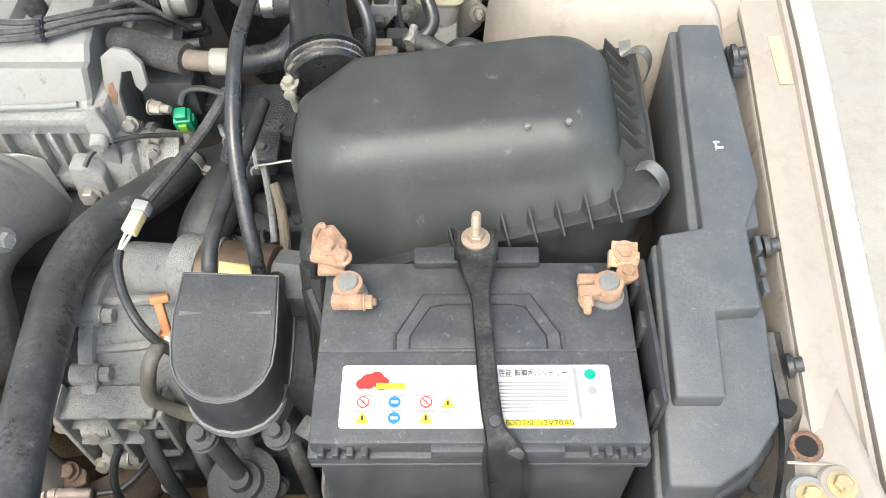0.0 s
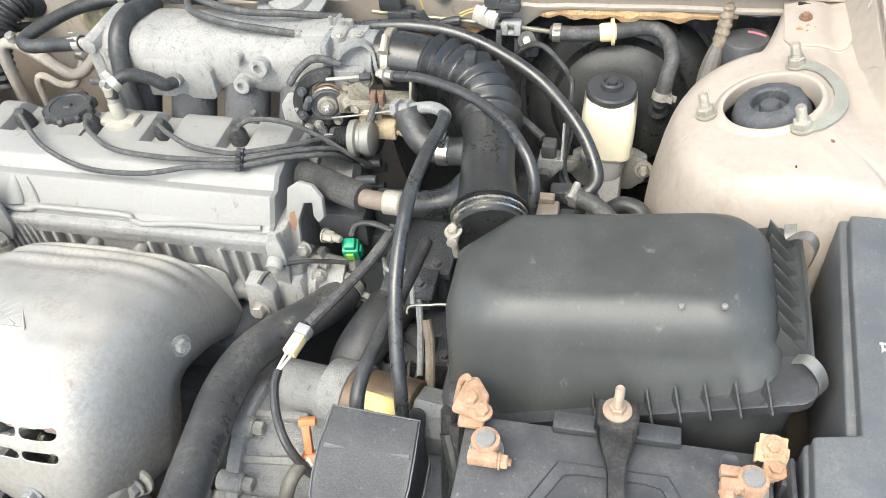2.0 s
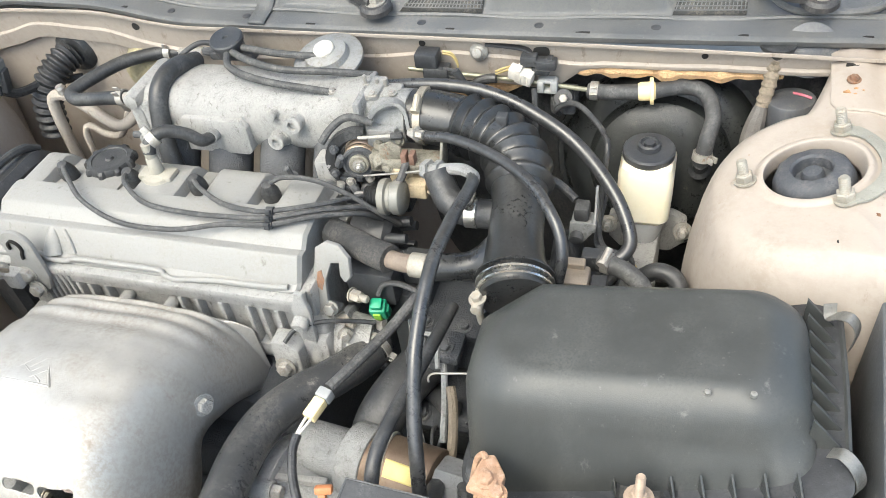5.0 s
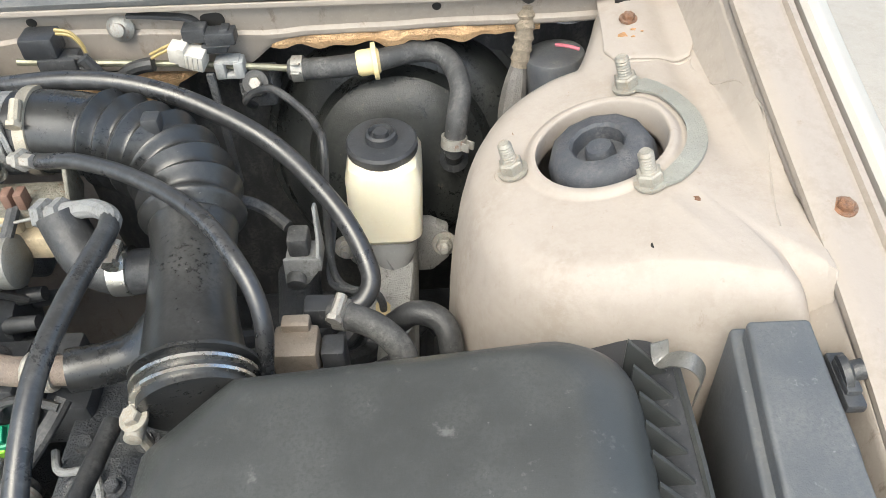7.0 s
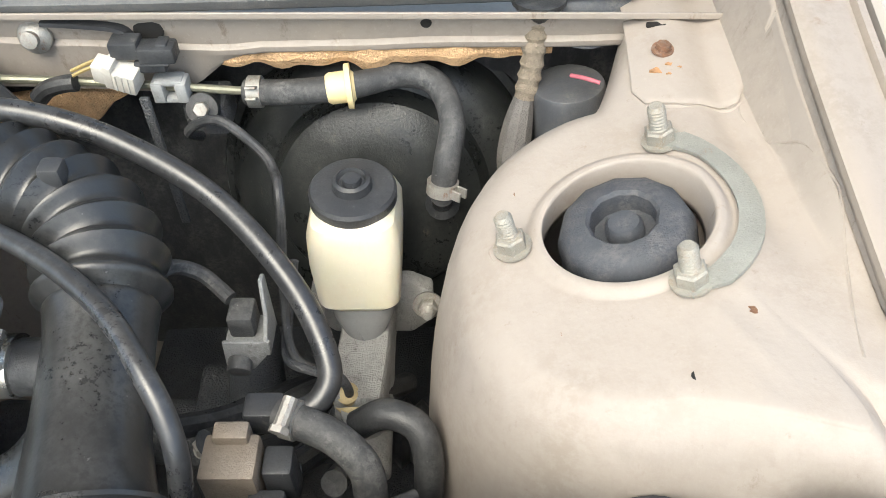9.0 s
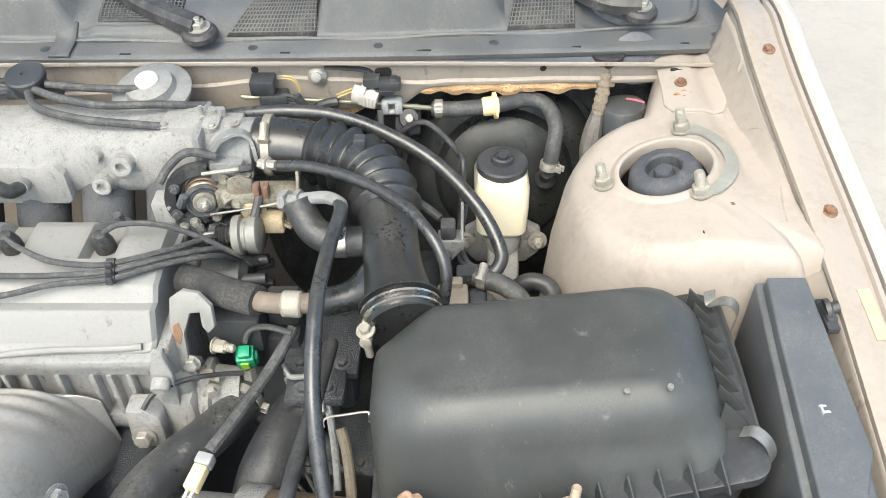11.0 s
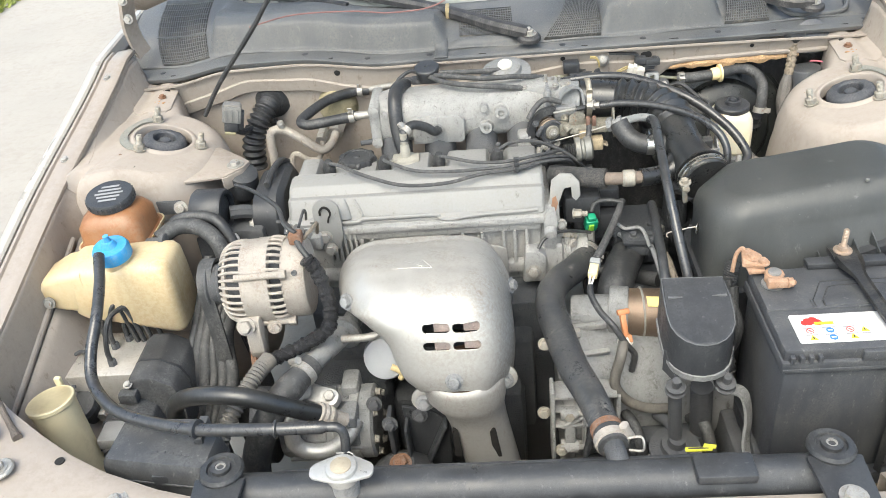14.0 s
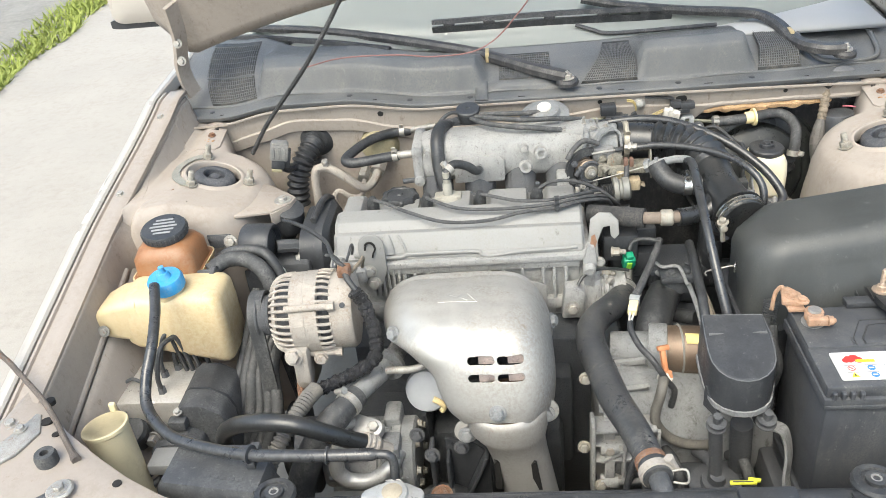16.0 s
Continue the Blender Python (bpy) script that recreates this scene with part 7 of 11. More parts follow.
box(b, 0.085, 0.15, 0.94, 0.97, 0.78, 0.82, 0.006)
part("idle_valve", b, SHADE_IRON, tb)


# ---- exhaust heat shield ----
sh = thing("heat_shield", (-0.13, 0.60, 0.66), "silver pressed steel exhaust heat shield with brown heat stains", "heat shield")
# centre line of the pressing from its upper edge to its foot: y, z, left x, right x, depth of the turned sides
SEC = [(0.752, 0.752, -0.262, 0.004, 0.010), (0.738, 0.776, -0.262, 0.006, 0.030), (0.705, 0.800, -0.262, 0.007, 0.055), (0.66, 0.822, -0.262, 0.008, 0.075), (0.61, 0.838, -0.257, 0.008, 0.090), (0.565, 0.840, -0.249, 0.006, 0.094),
       (0.525, 0.830, -0.234, 0.006, 0.092), (0.498, 0.812, -0.200, 0.007, 0.092), (0.482, 0.788, -0.171, 0.008, 0.090), (0.471, 0.762, -0.161, 0.006, 0.086), (0.463, 0.736, -0.149, 0.000, 0.074), (0.460, 0.712, -0.128, -0.015, 0.058)]


def shield_row(u):
    n = len(SEC) - 1
    k = min(int(u * n), n - 1)
    f = u * n - k
    a, b_, c, d = (SEC[min(max(k + j, 0), n)] for j in (-1, 0, 1, 2))
    return [0.5 * (2 * q + (r - p) * f + (2 * p - 5 * q + 4 * r - t) * f * f + (3 * q - p - 3 * r + t) * f ** 3) for p, q, r, t in zip(a, b_, c, d)]


def shield_pt(u, v):
    y, z, x0, x1, d = shield_row(u)
    w = 2 * v - 1
    if w < 0:
        d *= 1 - 0.72 * ss(0.52, 0.62, u)
    else:
        d = lerp(d, max(d * 1.5, 0.13), ss(0.0, 0.08, u) * ss(1.1, 0.85, u))
    fall = d * (1 - max(0.0, 1 - abs(w) ** 4.2) ** 0.55)
    g = ss(0.15, 0.7, u)
    back = Vector((0, lerp(0.1, 0.75, g), -lerp(1.0, 0.66, g)))
    x = (x0 + x1) / 2 + (x1 - x0) / 2 * math.copysign(abs(w) ** 0.82, w)
    p = Vector((x, y, z)) + back * (fall - 0.006 * (1 - w * w))
    # shallow pressed ridges near the upper edge and hammered unevenness
    p.z += 0.0034 * math.sin(u * 95) * ss(0.02, 0.05, u) * ss(0.30, 0.20, u) * ss(0.95, 0.7, abs(w))
    p.z += 0.0035 * noise.noise(Vector((x * 14, u * 6, 2.0))) + 0.0016 * noise.noise(Vector((x * 42, u * 20, 5.0)))
    return p


b = B()
NU, NV = 290, 220
V = [[b.verts.new(shield_pt(i / NU, j / NV)) for j in range(NV + 1)] for i in range(NU + 1)]


def in_slot(p):
    for cx in (-0.0985, -0.0575):
        for cz in (0.8045, 0.783):
            dx, dz = max(0, abs(p.x - cx) - 0.0135), p.z - cz
            if dx * dx + dz * dz < 0.0048 ** 2:
                return True
    return False


for i in range(NU):
    for j in range(NV):
        q = [V[i][j], V[i + 1][j], V[i + 1][j + 1], V[i][j + 1]]
        c = sum((v.co for v in q), Vector()) / 4
        if c.y < 0.52 and in_slot(c):
            continue
        b.faces.new(q)
for v in b.verts:
    if v.co.y < 0.52 and v.link_faces and any(e.is_boundary for e in v.link_edges):
        for cx in (-0.0985, -0.0575):
            for cz in (0.8045, 0.783):
                qx = min(max(v.co.x, cx - 0.0135), cx + 0.0135)
                d = Vector((v.co.x - qx, 0, v.co.z - cz))
                if 0.001 < d.length < 0.0075:
                    d = d.normalized() * 0.0052
                    v.co.x, v.co.z = qx + d.x, cz + d.z
bmesh.ops.recalc_face_normals(b, faces=b.faces)
bmesh.ops.delete(b, geom=[v for v in b.verts if not v.link_faces], context="VERTS")
part("upper_pressing", b, SHIELD, sh, thick=0.0012, angle=70)
# lit right part of each slot's interior, put in as a pale strip
b = B()
for cx in (-0.0985, -0.0575):
    for cz in (0.8045, 0.783):
        y0 = 0.4955 if cz > 0.79 else 0.4835
        prism(b, [(cx + x, cz + z) for x, z in rrect(-0.004, 0.0195, -0.014, 0.0062, 0.002)], y0, y0 + 0.001, "y")
parts("lit_interior", b, mat("lit_interior_colour", (0.55, 0.45, 0.41), 0.7, 0.1, 0.3, 40, 200, 0.3), sh)
for p, n in (((-0.079, 0.456, 0.734), (0, -1, 0.35)), ((0.006, 0.632, 0.760), (1, -0.35, 0.3)), ((-0.226, 0.546, 0.812), (-0.6, -0.8, 0.35)), ((-0.128, 0.478, 0.674), (0, -1, 0.3)), ((-0.010, 0.500, 0.690), (0, -1, 0.3))):
    bolt_part(sh, p, n, ALU_D, "dull bolt on the shield", r=0.0085, h=0.007, washer=0.0125)
b = B()
for a, c in (((-0.160, 0.571), (-0.103, 0.571)), ((-0.160, 0.571), (-0.132, 0.612)), ((-0.132, 0.612), (-0.103, 0.571)), ((-0.148, 0.576), (-0.126, 0.603)), ((-0.139, 0.576), (-0.121, 0.596)), ((-0.130, 0.576), (-0.115, 0.590)), ((-0.116, 0.574), (-0.146, 0.590))):
    pts = []
    for k in range(5):
        x, y = lerp(a[0], c[0], k / 4), lerp(a[1], c[1], k / 4)
        near = min((shield_pt(i / 90, j / 60) for i in range(20, 45) for j in range(8, 30)), key=lambda p: (p.x - x) ** 2 + (p.y - y) ** 2)
        pts.append((x, y, near.z - 0.0004))
    tube(b, pts, 0.0011, seg=6, sub=2)
part("embossed_mark", b, SHIELD, sh)
# lower collar and pipe shield
b = B()
rings = []
for y, z, cx, w, dd in ((0.452, 0.716, -0.072, 0.062, 0.050), (0.450, 0.700, -0.070, 0.060, 0.05), (0.448, 0.676, -0.067, 0.057, 0.048), (0.452, 0.664, -0.064, 0.052, 0.045), (0.458, 0.650, -0.060, 0.046, 0.042), (0.460, 0.62, -0.054, 0.043, 0.04), (0.456, 0.56, -0.042, 0.041, 0.04), (0.450, 0.49, -0.030, 0.041, 0.04), (0.445, 0.42, -0.02, 0.041, 0.04)):
    rings.append([(cx + w * math.sin(a), y + dd * (1 - math.cos(a)) , z) for a in [radians(-110 + 220 * k / 28) for k in range(29)]])
loft(b, rings, closed=False)
part("lower_pressing", b, SHIELD, sh, thick=0.0014, angle=60)
b = B()
for x, y, z in ((-0.128, 0.485, 0.674), (-0.010, 0.506, 0.690)):
    m = aim((x, y, z), (0, -1, 0.3))
    prism(b, disc(0, 0, 0.0185, 24), -0.004, 0.001, "z", 0.001, m=m)
parts("ear", b, SHIELD, sh)
for x, z, y0, lean in ((-0.0855, 0.602, 0.4665, 0.03), (-0.0290, 0.604, 0.4605, 0.11)):
    b = B()
    prism(b, [(x - 0.0045, z - 0.03), (x + 0.0045 + lean * 0.03, z - 0.03), (x + 0.0035 - lean * 0.025, z + 0.024), (x - lean * 0.025, z + 0.027), (x - 0.0045 - lean * 0.025, z + 0.022)], y0, y0 + 0.012, "y", 0.0)
    part("slot", b, HOLE, sh)
# exhaust pipe below with lambda sensor
ex = thing("exhaust_pipe", (-0.02, 0.50, 0.34), "rust-brown exhaust downpipe under the shield", "exhaust")
b = B()
tube(b, [(-0.07, 0.56, 0.70), (-0.06, 0.52, 0.62), (-0.045, 0.50, 0.54), (-0.03, 0.50, 0.46), (-0.01, 0.54, 0.38)], 0.030, seg=18, sub=5)
part("pipe", b, RUSTY, ex)
b = B()
prism(b, [(-0.03, 0.44), (0.05, 0.47), (0.08, 0.43), (0.06, 0.37), (-0.02, 0.36)], 0.44, 0.46, "y", 0.008)
part("flange", b, RUSTY, ex)
b = B()
cyl(b, (0.02, 0.44, 0.43), (0.075, 0.405, 0.43), 0.009, seg=12, bev=0.001)
cyl(b, (0.015, 0.445, 0.43), (0.027, 0.437, 0.43), 0.012, seg=6)
part("lambda_sensor", b, STEEL, ex, "steel lambda sensor")

# ---- alternator ----
alt = thing("alternator", (-0.36, 0.60, 0.74), "pale oxidised aluminium alternator with slotted housing", "alternator")
AC, AR = Vector((-0.362, 0.602, 0.812)), 0.064
AOX = mat("oxidised_aluminium", (0.44, 0.405, 0.36), 0.6, 0.3, 0.14, 18, 280, 0.4, dust=((0.33, 0.265, 0.21), 0.5, 20), wear=((0.24, 0.17, 0.12), 0.12, 50))
ax = Vector((1, 0.06, 0)).normalized()
b = B()
lathe(b, AC - ax * 0.058, ax, [(0.02, 0), (0.045, 0.001), (0.052, 0.004), (0.052, 0.108), (0.045, 0.118)], 32)
part("core", b, DARK, alt)
for h0, h1, r in ((-0.030, -0.006, AR), (-0.008, 0.012, AR + 0.001), (0.030, 0.056, AR - 0.004)):
    b = B()
    lathe(b, AC + ax * h0, ax, [(r - 0.012, 0), (r - 0.001, 0), (r, 0.001), (r, h1 - h0 - 0.001), (r - 0.001, h1 - h0), (r - 0.012, h1 - h0)], 40)
    part("housing_band", b, AOX, alt)
b = B()
lathe(b, AC + ax * 0.050, ax, [(0.060, 0), (0.060, 0.008), (0.056, 0.014), (0.035, 0.018), (0, 0.018)], 36)
part("end_cover", b, AOX, alt)
b = B()
lathe(b, AC - ax * 0.062, ax, [(0.025, 0), (0.045, 0.001), (0.056, 0.006), (0.058, 0.010), (0.05, 0.012)], 36)
part("front_plate", b, AOX, alt)
b = B()
tube(b, [Vector((0, 0, AR - 0.012)) + Vector((-0.034, 0, -0.004)), Vector((-0.028, 0, AR - 0.008)), Vector((-0.014, 0, AR - 0.002)), Vector((0, 0, AR - 0.0015))], 0.0025, seg=6, sub=3)
repeat("fin", b, AOX, alt, [Matrix.Translation(AC - ax * 0.028) @ Matrix.Rotation(radians(360 * k / 34), 4, ax) for k in range(34)])
b = B()
tube(b, [Vector((-0.011, 0, AR - 0.001)), Vector((0, 0, AR)), Vector((0.011, 0, AR - 0.003))], 0.0025, seg=6, sub=3)
repeat("fin", b, AOX, alt, [Matrix.Translation(AC + ax * 0.021) @ Matrix.Rotation(radians(360 * k / 34), 4, ax) for k in range(34)])
b = B()
for a in (50, 130, 250):
    d = Matrix.Rotation(radians(a), 3, ax) @ Vector((0, 0, 1))
    cyl(b, AC + d * (AR + 0.002) - ax * 0.035, AC + d * (AR + 0.002) + ax * 0.035, 0.0055, seg=12)
    cyl(b, AC + d * (AR + 0.002) + ax * 0.03, AC + d * (AR + 0.002) + ax * 0.04, 0.008, seg=6)
parts("through_bolt", b, AOX, alt)
b = B()
prism(b, [(0.545, 0.79), (0.575, 0.745), (0.60, 0.745), (0.59, 0.76), (0.56, 0.80), (0.545, 0.805)], -0.412, -0.388, "x", 0.004)
prism(b, [(0.530, 0.79), (0.552, 0.79), (0.560, 0.755), (0.545, 0.72), (0.530, 0.715), (0.522, 0.735)], -0.392, -0.368, "x", 0.004)
part("mounting_lug", b, AOX, alt, "stained mounting lug")
bolt_part(alt, (-0.388, 0.528, 0.782), (0, -1, 0.5), AOX, r=0.010, h=0.010, washer=0.014)
bolt_part(alt, (-0.352, 0.545, 0.765), (0.3, -1, 0.2), AOX, r=0.008, h=0.008, washer=0.011)
b = B()
prism(b, [(0.545, 0.752), (0.56, 0.735), (0.54, 0.70), (0.525, 0.675), (0.51, 0.68), (0.525, 0.72)], -0.395, -0.385, "x", 0.003)
part("adjusting_bracket", b, RUSTY, alt, "rust-stained adjusting bracket")
b = B()
cyl(b, AC + Vector((0.054, -0.04, 0.038)), AC + Vector((0.054, -0.0445, 0.0405)), 0.0042, seg=14)
part("vent_hole", b, DARK, alt)
b = B()
lathe(b, AC - ax * 0.092, ax, [(0.018, 0), (0.034, 0.001), (0.034, 0.004), (0.031, 0.006), (0.031, 0.018), (0.034, 0.020), (0.034, 0.023), (0.018, 0.024), (0.015, 0.034)], 32)
part("pulley", b, DARK, alt)

alt.location += Vector((0.003, 0.026, -0.012))

# drive belt over the alternator and the lower pulley
b = B()
loop = []
c1, r1, c2, r2 = (0.630, 0.800), 0.034, (0.66, 0.50), 0.07
for k in range(13):
    a = radians(-10 + 190 * k / 12)
    loop.append((-0.449, c1[0] + r1 * math.cos(a), c1[1] + r1 * math.sin(a)))
for k in range(13):
    a = radians(180 + 180 * k / 12)
    loop.append((-0.449, c2[0] + r2 * math.cos(a), c2[1] + r2 * math.sin(a)))
loop.append(loop[0])
tube(b, loop, 0.011, sub=1, shape=[(-1, -0.2), (1, -0.2), (1, 0.2), (0.6, 0.2), (0.5, 0.05), (0.3, 0.2), (0.2, 0.05), (0, 0.2), (-0.2, 0.05), (-0.3, 0.2), (-0.5, 0.05), (-0.6, 0.2), (-1, 0.2)], caps=False)
single("drive_belt", b, RUBBER_OLD, (-0.449, 0.62, 0.44), "worn grey ribbed drive belt on the pulleys", "belt")
b = B()
lathe(b, (-0.462, 0.66, 0.50), (1, 0, 0), [(0.02, 0), (0.066, 0.002), (0.066, 0.026), (0.02, 0.028)], 36)
lathe(b, (-0.44, 0.66, 0.50), (1, 0, 0), [(0.03, 0), (0.03, 0.10)], 24)
single("crank_pulley", b, DARK, (-0.45, 0.66, 0.44), "dark grimy crankshaft pulley under the belt", "pulley")

# bracket and small fittings between alternator and engine
ba = thing("alternator_bracket", (-0.325, 0.70, 0.80), "dark slotted alternator bracket with bolts", "bracket")
b = B()
prism(b, [(0.655, 0.862), (0.672, 0.868), (0.735, 0.822), (0.762, 0.79), (0.752, 0.775), (0.70, 0.825)], -0.330, -0.322, "x", 0.002)
part("arm", b, DARK, ba)
for p in ((-0.322, 0.668, 0.858), (-0.322, 0.70, 0.838), (-0.322, 0.742, 0.800)):
    bolt_part(ba, p, (1, -0.3, 0.3), STEEL, r=0.008, h=0.008, washer=0.011)
b = B()
box(b, -0.318, -0.296, 0.735, 0.757, 0.775, 0.80, 0.004)
part("spacer", b, ALU, ba)
for k, pts in enumerate(([(-0.300, 0.64, 0.882), (-0.296, 0.67, 0.892), (-0.302, 0.70, 0.868), (-0.312, 0.73, 0.84)], [(-0.292, 0.625, 0.872), (-0.284, 0.66, 0.868), (-0.288, 0.70, 0.85), (-0.30, 0.735, 0.81)], [(-0.304, 0.63, 0.876), (-0.318, 0.645, 0.888), (-0.336, 0.66, 0.882)])):
    cable("alternator_wire", pts, 0.0022 + 0.0006 * (k % 2), (RUBBER, LOOM, RUBBER_OLD)[k], "thin wire at the alternator's end cover", "wire", 6, 8)

# wiring by the alternator
cable("taped_harness", [(-0.285, 0.59, 0.86), (-0.272, 0.588, 0.838), (-0.258, 0.566, 0.795), (-0.262, 0.548, 0.765), (-0.301, 0.545, 0.738), (-0.335, 0.532, 0.73), (-0.356, 0.52, 0.728)], lambda u: 0.0105 + 0.0014 * math.sin(u * 96) * math.sin(u * 31) + 0.0006 * math.sin(u * 210), mat("wrinkled_tape", (0.017, 0.017, 0.019), 0.26, 0, 0.2, 60, 160, 0.8), "black wrinkled tape-wound wiring harness", "harness", 22, 14)
cable("corrugated_conduit", [(-0.350, 0.520, 0.735), (-0.362, 0.490, 0.735), (-0.382, 0.445, 0.722), (-0.405, 0.41, 0.69), (-0.42, 0.40, 0.64)], lambda u: 0.0115 + 0.0016 * math.sin(u * 190), mat("grey_conduit", (0.13, 0.125, 0.115), 0.6, 0, 0.15, 40, 300, 0.1, dust=((0.3, 0.27, 0.23), 0.4, 30)), "dusty grey corrugated wiring conduit", "conduit", 30, 12)
cable("charge_lead", [(-0.30, 0.62, 0.885), (-0.32, 0.64, 0.89), (-0.345, 0.70, 0.885), (-0.40, 0.77, 0.875), (-0.44, 0.81, 0.865)], 0.0035, RUBBER, "thin lead from the alternator to the mounting", "wire")
cable("charge_lead", [(-0.30, 0.615, 0.875), (-0.29, 0.60, 0.868), (-0.275, 0.59, 0.85), (-0.268, 0.586, 0.835)], 0.0045, RUBBER, "short black lead at the alternator", "wire")
b = B()
box(b, -0.312, -0.292, 0.612, 0.632, 0.868, 0.886, 0.004)
single("alternator_plug", b, RUSTY, (-0.302, 0.622, 0.868), "rusty terminal plug on the alternator", "connector")
cable("coolant_pipe", [(-0.305, 0.510, 0.711), (-0.285, 0.545, 0.712), (-0.255, 0.592, 0.714), (-0.235, 0.65, 0.715)], 0.0155, ALU_D, "grey steel coolant pipe under the alternator", "pipe", 6, 18)
lh = thing("lower_coolant_hose", (-0.34, 0.47, 0.66), "thick black coolant hose with a clamp under the alternator", "hose")
b = B()
tube(b, [(-0.292, 0.530, 0.712), (-0.312, 0.500, 0.708), (-0.335, 0.478, 0.692), (-0.362, 0.462, 0.655), (-0.385, 0.455, 0.60), (-0.395, 0.45, 0.54)], lambda u: 0.0185 + 0.003 * ss(0.1, 0.3, u), seg=20, sub=6)
part("hose", b, RUBBER_OLD, lh)
hose_clamp(lh, (-0.303, 0.513, 0.7105), (0.5, 0.85, 0.1), 0.0195, 0.012, STEEL, lug=(-0.6, 0, 0.8), label="rusty hose clamp")
b = B()
lathe(b, (-0.254, 0.592, 0.714), (0.3, 0.95, 0), [(0.017, 0), (0.028, 0.001), (0.028, 0.009), (0.017, 0.010)], 24)
single("pipe_flange", b, ALU_D, (-0.254, 0.592, 0.70), "grey pipe flange with bolts", "flange")
b = B()
tube(b, [(-0.25, 0.565, 0.728), (-0.20, 0.56, 0.735), (-0.15, 0.58, 0.75)], 0.006, seg=12, sub=4)
single("bright_pipe", b, STEEL, (-0.25, 0.565, 0.728), "bright steel dipstick pipe behind the shield", "pipe")
# oil filter
of = thing("oil_filter", (-0.205, 0.60, 0.64), "white painted oil filter with an orange ring", "oil filter")
b = B()
lathe(b, (-0.19, 0.66, 0.625), (-0.12, -0.85, 0.40), [(0.034, 0), (0.037, 0.002), (0.037, 0.06), (0.033, 0.071), (0.022, 0.076), (0, 0.077)], 32)
part("can", b, mat("filter_white", (0.44, 0.465, 0.50), 0.4, 0, 0.05, 30, 200, 0.05), of)
b = B()
tube(b, [(-0.186, 0.578, 0.655), (-0.176, 0.576, 0.650), (-0.170, 0.577, 0.640), (-0.174, 0.578, 0.63)], 0.005, seg=8, sub=5)
part("ring", b, YELLOWP, of, "orange-yellow ring")

# ---- compressor ----
comp = thing("compressor", (-0.29, 0.54, 0.53), "grimy cast aluminium air-conditioning compressor", "compressor")
CC = Vector((-0.36, 0.535, 0.585))
b = B()
lathe(b, CC, (1, 0, 0), [(0.04, 0), (0.05, 0.003), (0.053, 0.01), (0.053, 0.075), (0.057, 0.078), (0.057, 0.088), (0.053, 0.09), (0.053, 0.11), (0.057, 0.112), (0.057, 0.124), (0.05, 0.128)], 36)
part("body", b, ALU, comp)
b = B()
lathe(b, CC + Vector((0.126, 0, 0)), (1, 0, 0), [(0.056, 0), (0.057, 0.004), (0.057, 0.018), (0.052, 0.022), (0.02, 0.024), (0, 0.024)], 36)
part("rear_cover", b, ALU_D, comp)
b = B()
lathe(b, CC - Vector((0.042, 0, 0)), (1, 0, 0), [(0.03, 0), (0.060, 0.002), (0.060, 0.03), (0.03, 0.034)], 36)
part("clutch_pulley", b, DARK, comp)
b = B()
for a in range(6):
    y, z = CC.y + 0.052 * math.cos(a * 1.047), CC.z + 0.052 * math.sin(a * 1.047)
    cyl(b, (-0.288, y, z), (-0.222, y, z), 0.006, seg=10)
parts("rib", b, ALU_D, comp)
for a in range(7):
    y, z = CC.y + 0.047 * math.cos(a * 0.898 + 0.3), CC.z + 0.047 * math.sin(a * 0.898 + 0.3)
    bolt_part(comp, (CC.x + 0.149, y, z), (1, 0, 0), STUDM, r=0.0055, h=0.005, washer=0.007)
b = B()
for k in range(5):
    a = radians(110 + 35 * k)
    cyl(b, CC + Vector((0.012, 0.054 * math.cos(a), 0.054 * math.sin(a))), CC + Vector((0.075, 0.054 * math.cos(a), 0.054 * math.sin(a))), 0.0045, seg=8)
parts("body_rib", b, ALU_D, comp)
b = B()
prism(b, rrect(-0.345, -0.268, 0.505, 0.548, 0.015), 0.635, 0.652, "z", 0.003)
m = Matrix.Translation((-0.288, 0.510, 0.668)) @ pose(0, 0, 0, 26, 0, -24)
prism(b, [(x, y) for x, y in rrect(-0.036, 0.036, -0.014, 0.014, 0.0135)], -0.008, 0.006, "z", 0.002, m=m)
part("port_flange", b, SILVERC, comp, "pale pipe flange with two bolts")
for p in ((-0.307, 0.517, 0.676), (-0.269, 0.500, 0.672)):
    bolt_part(comp, p, (0, -0.38, 0.9), r=0.0085, h=0.007, washer=0.011)
b = B()
box(b, -0.262, -0.235, 0.535, 0.58, 0.60, 0.655, 0.006)
cyl(b, (-0.2485, 0.538, 0.628), (-0.2485, 0.528, 0.632), 0.009, seg=16)
part("lug", b, ALU_D, comp)
b = B()
tube(b, [(-0.305, 0.505, 0.682), (-0.314, 0.490, 0.690), (-0.321, 0.470, 0.675), (-0.3262, 0.462, 0.6285), (-0.320, 0.461, 0.612), (-0.3075, 0.461, 0.6025), (-0.2775, 0.462, 0.6014), (-0.2485, 0.472, 0.6157), (-0.236, 0.495, 0.628)], 0.0118, seg=16, sub=6)
part("pressure_pipe", b, SILVERC, comp, "pale aluminium pipe bent round the body")
b = B()
box(b, -0.262, -0.232, 0.476, 0.515, 0.590, 0.650, 0.004)
box(b, -0.345, -0.262, 0.490, 0.52, 0.575, 0.615, 0.005)
cyl(b, (-0.247, 0.477, 0.640), (-0.247, 0.470, 0.640), 0.006, seg=14)
parts("valve_block", b, ALU_D, comp)
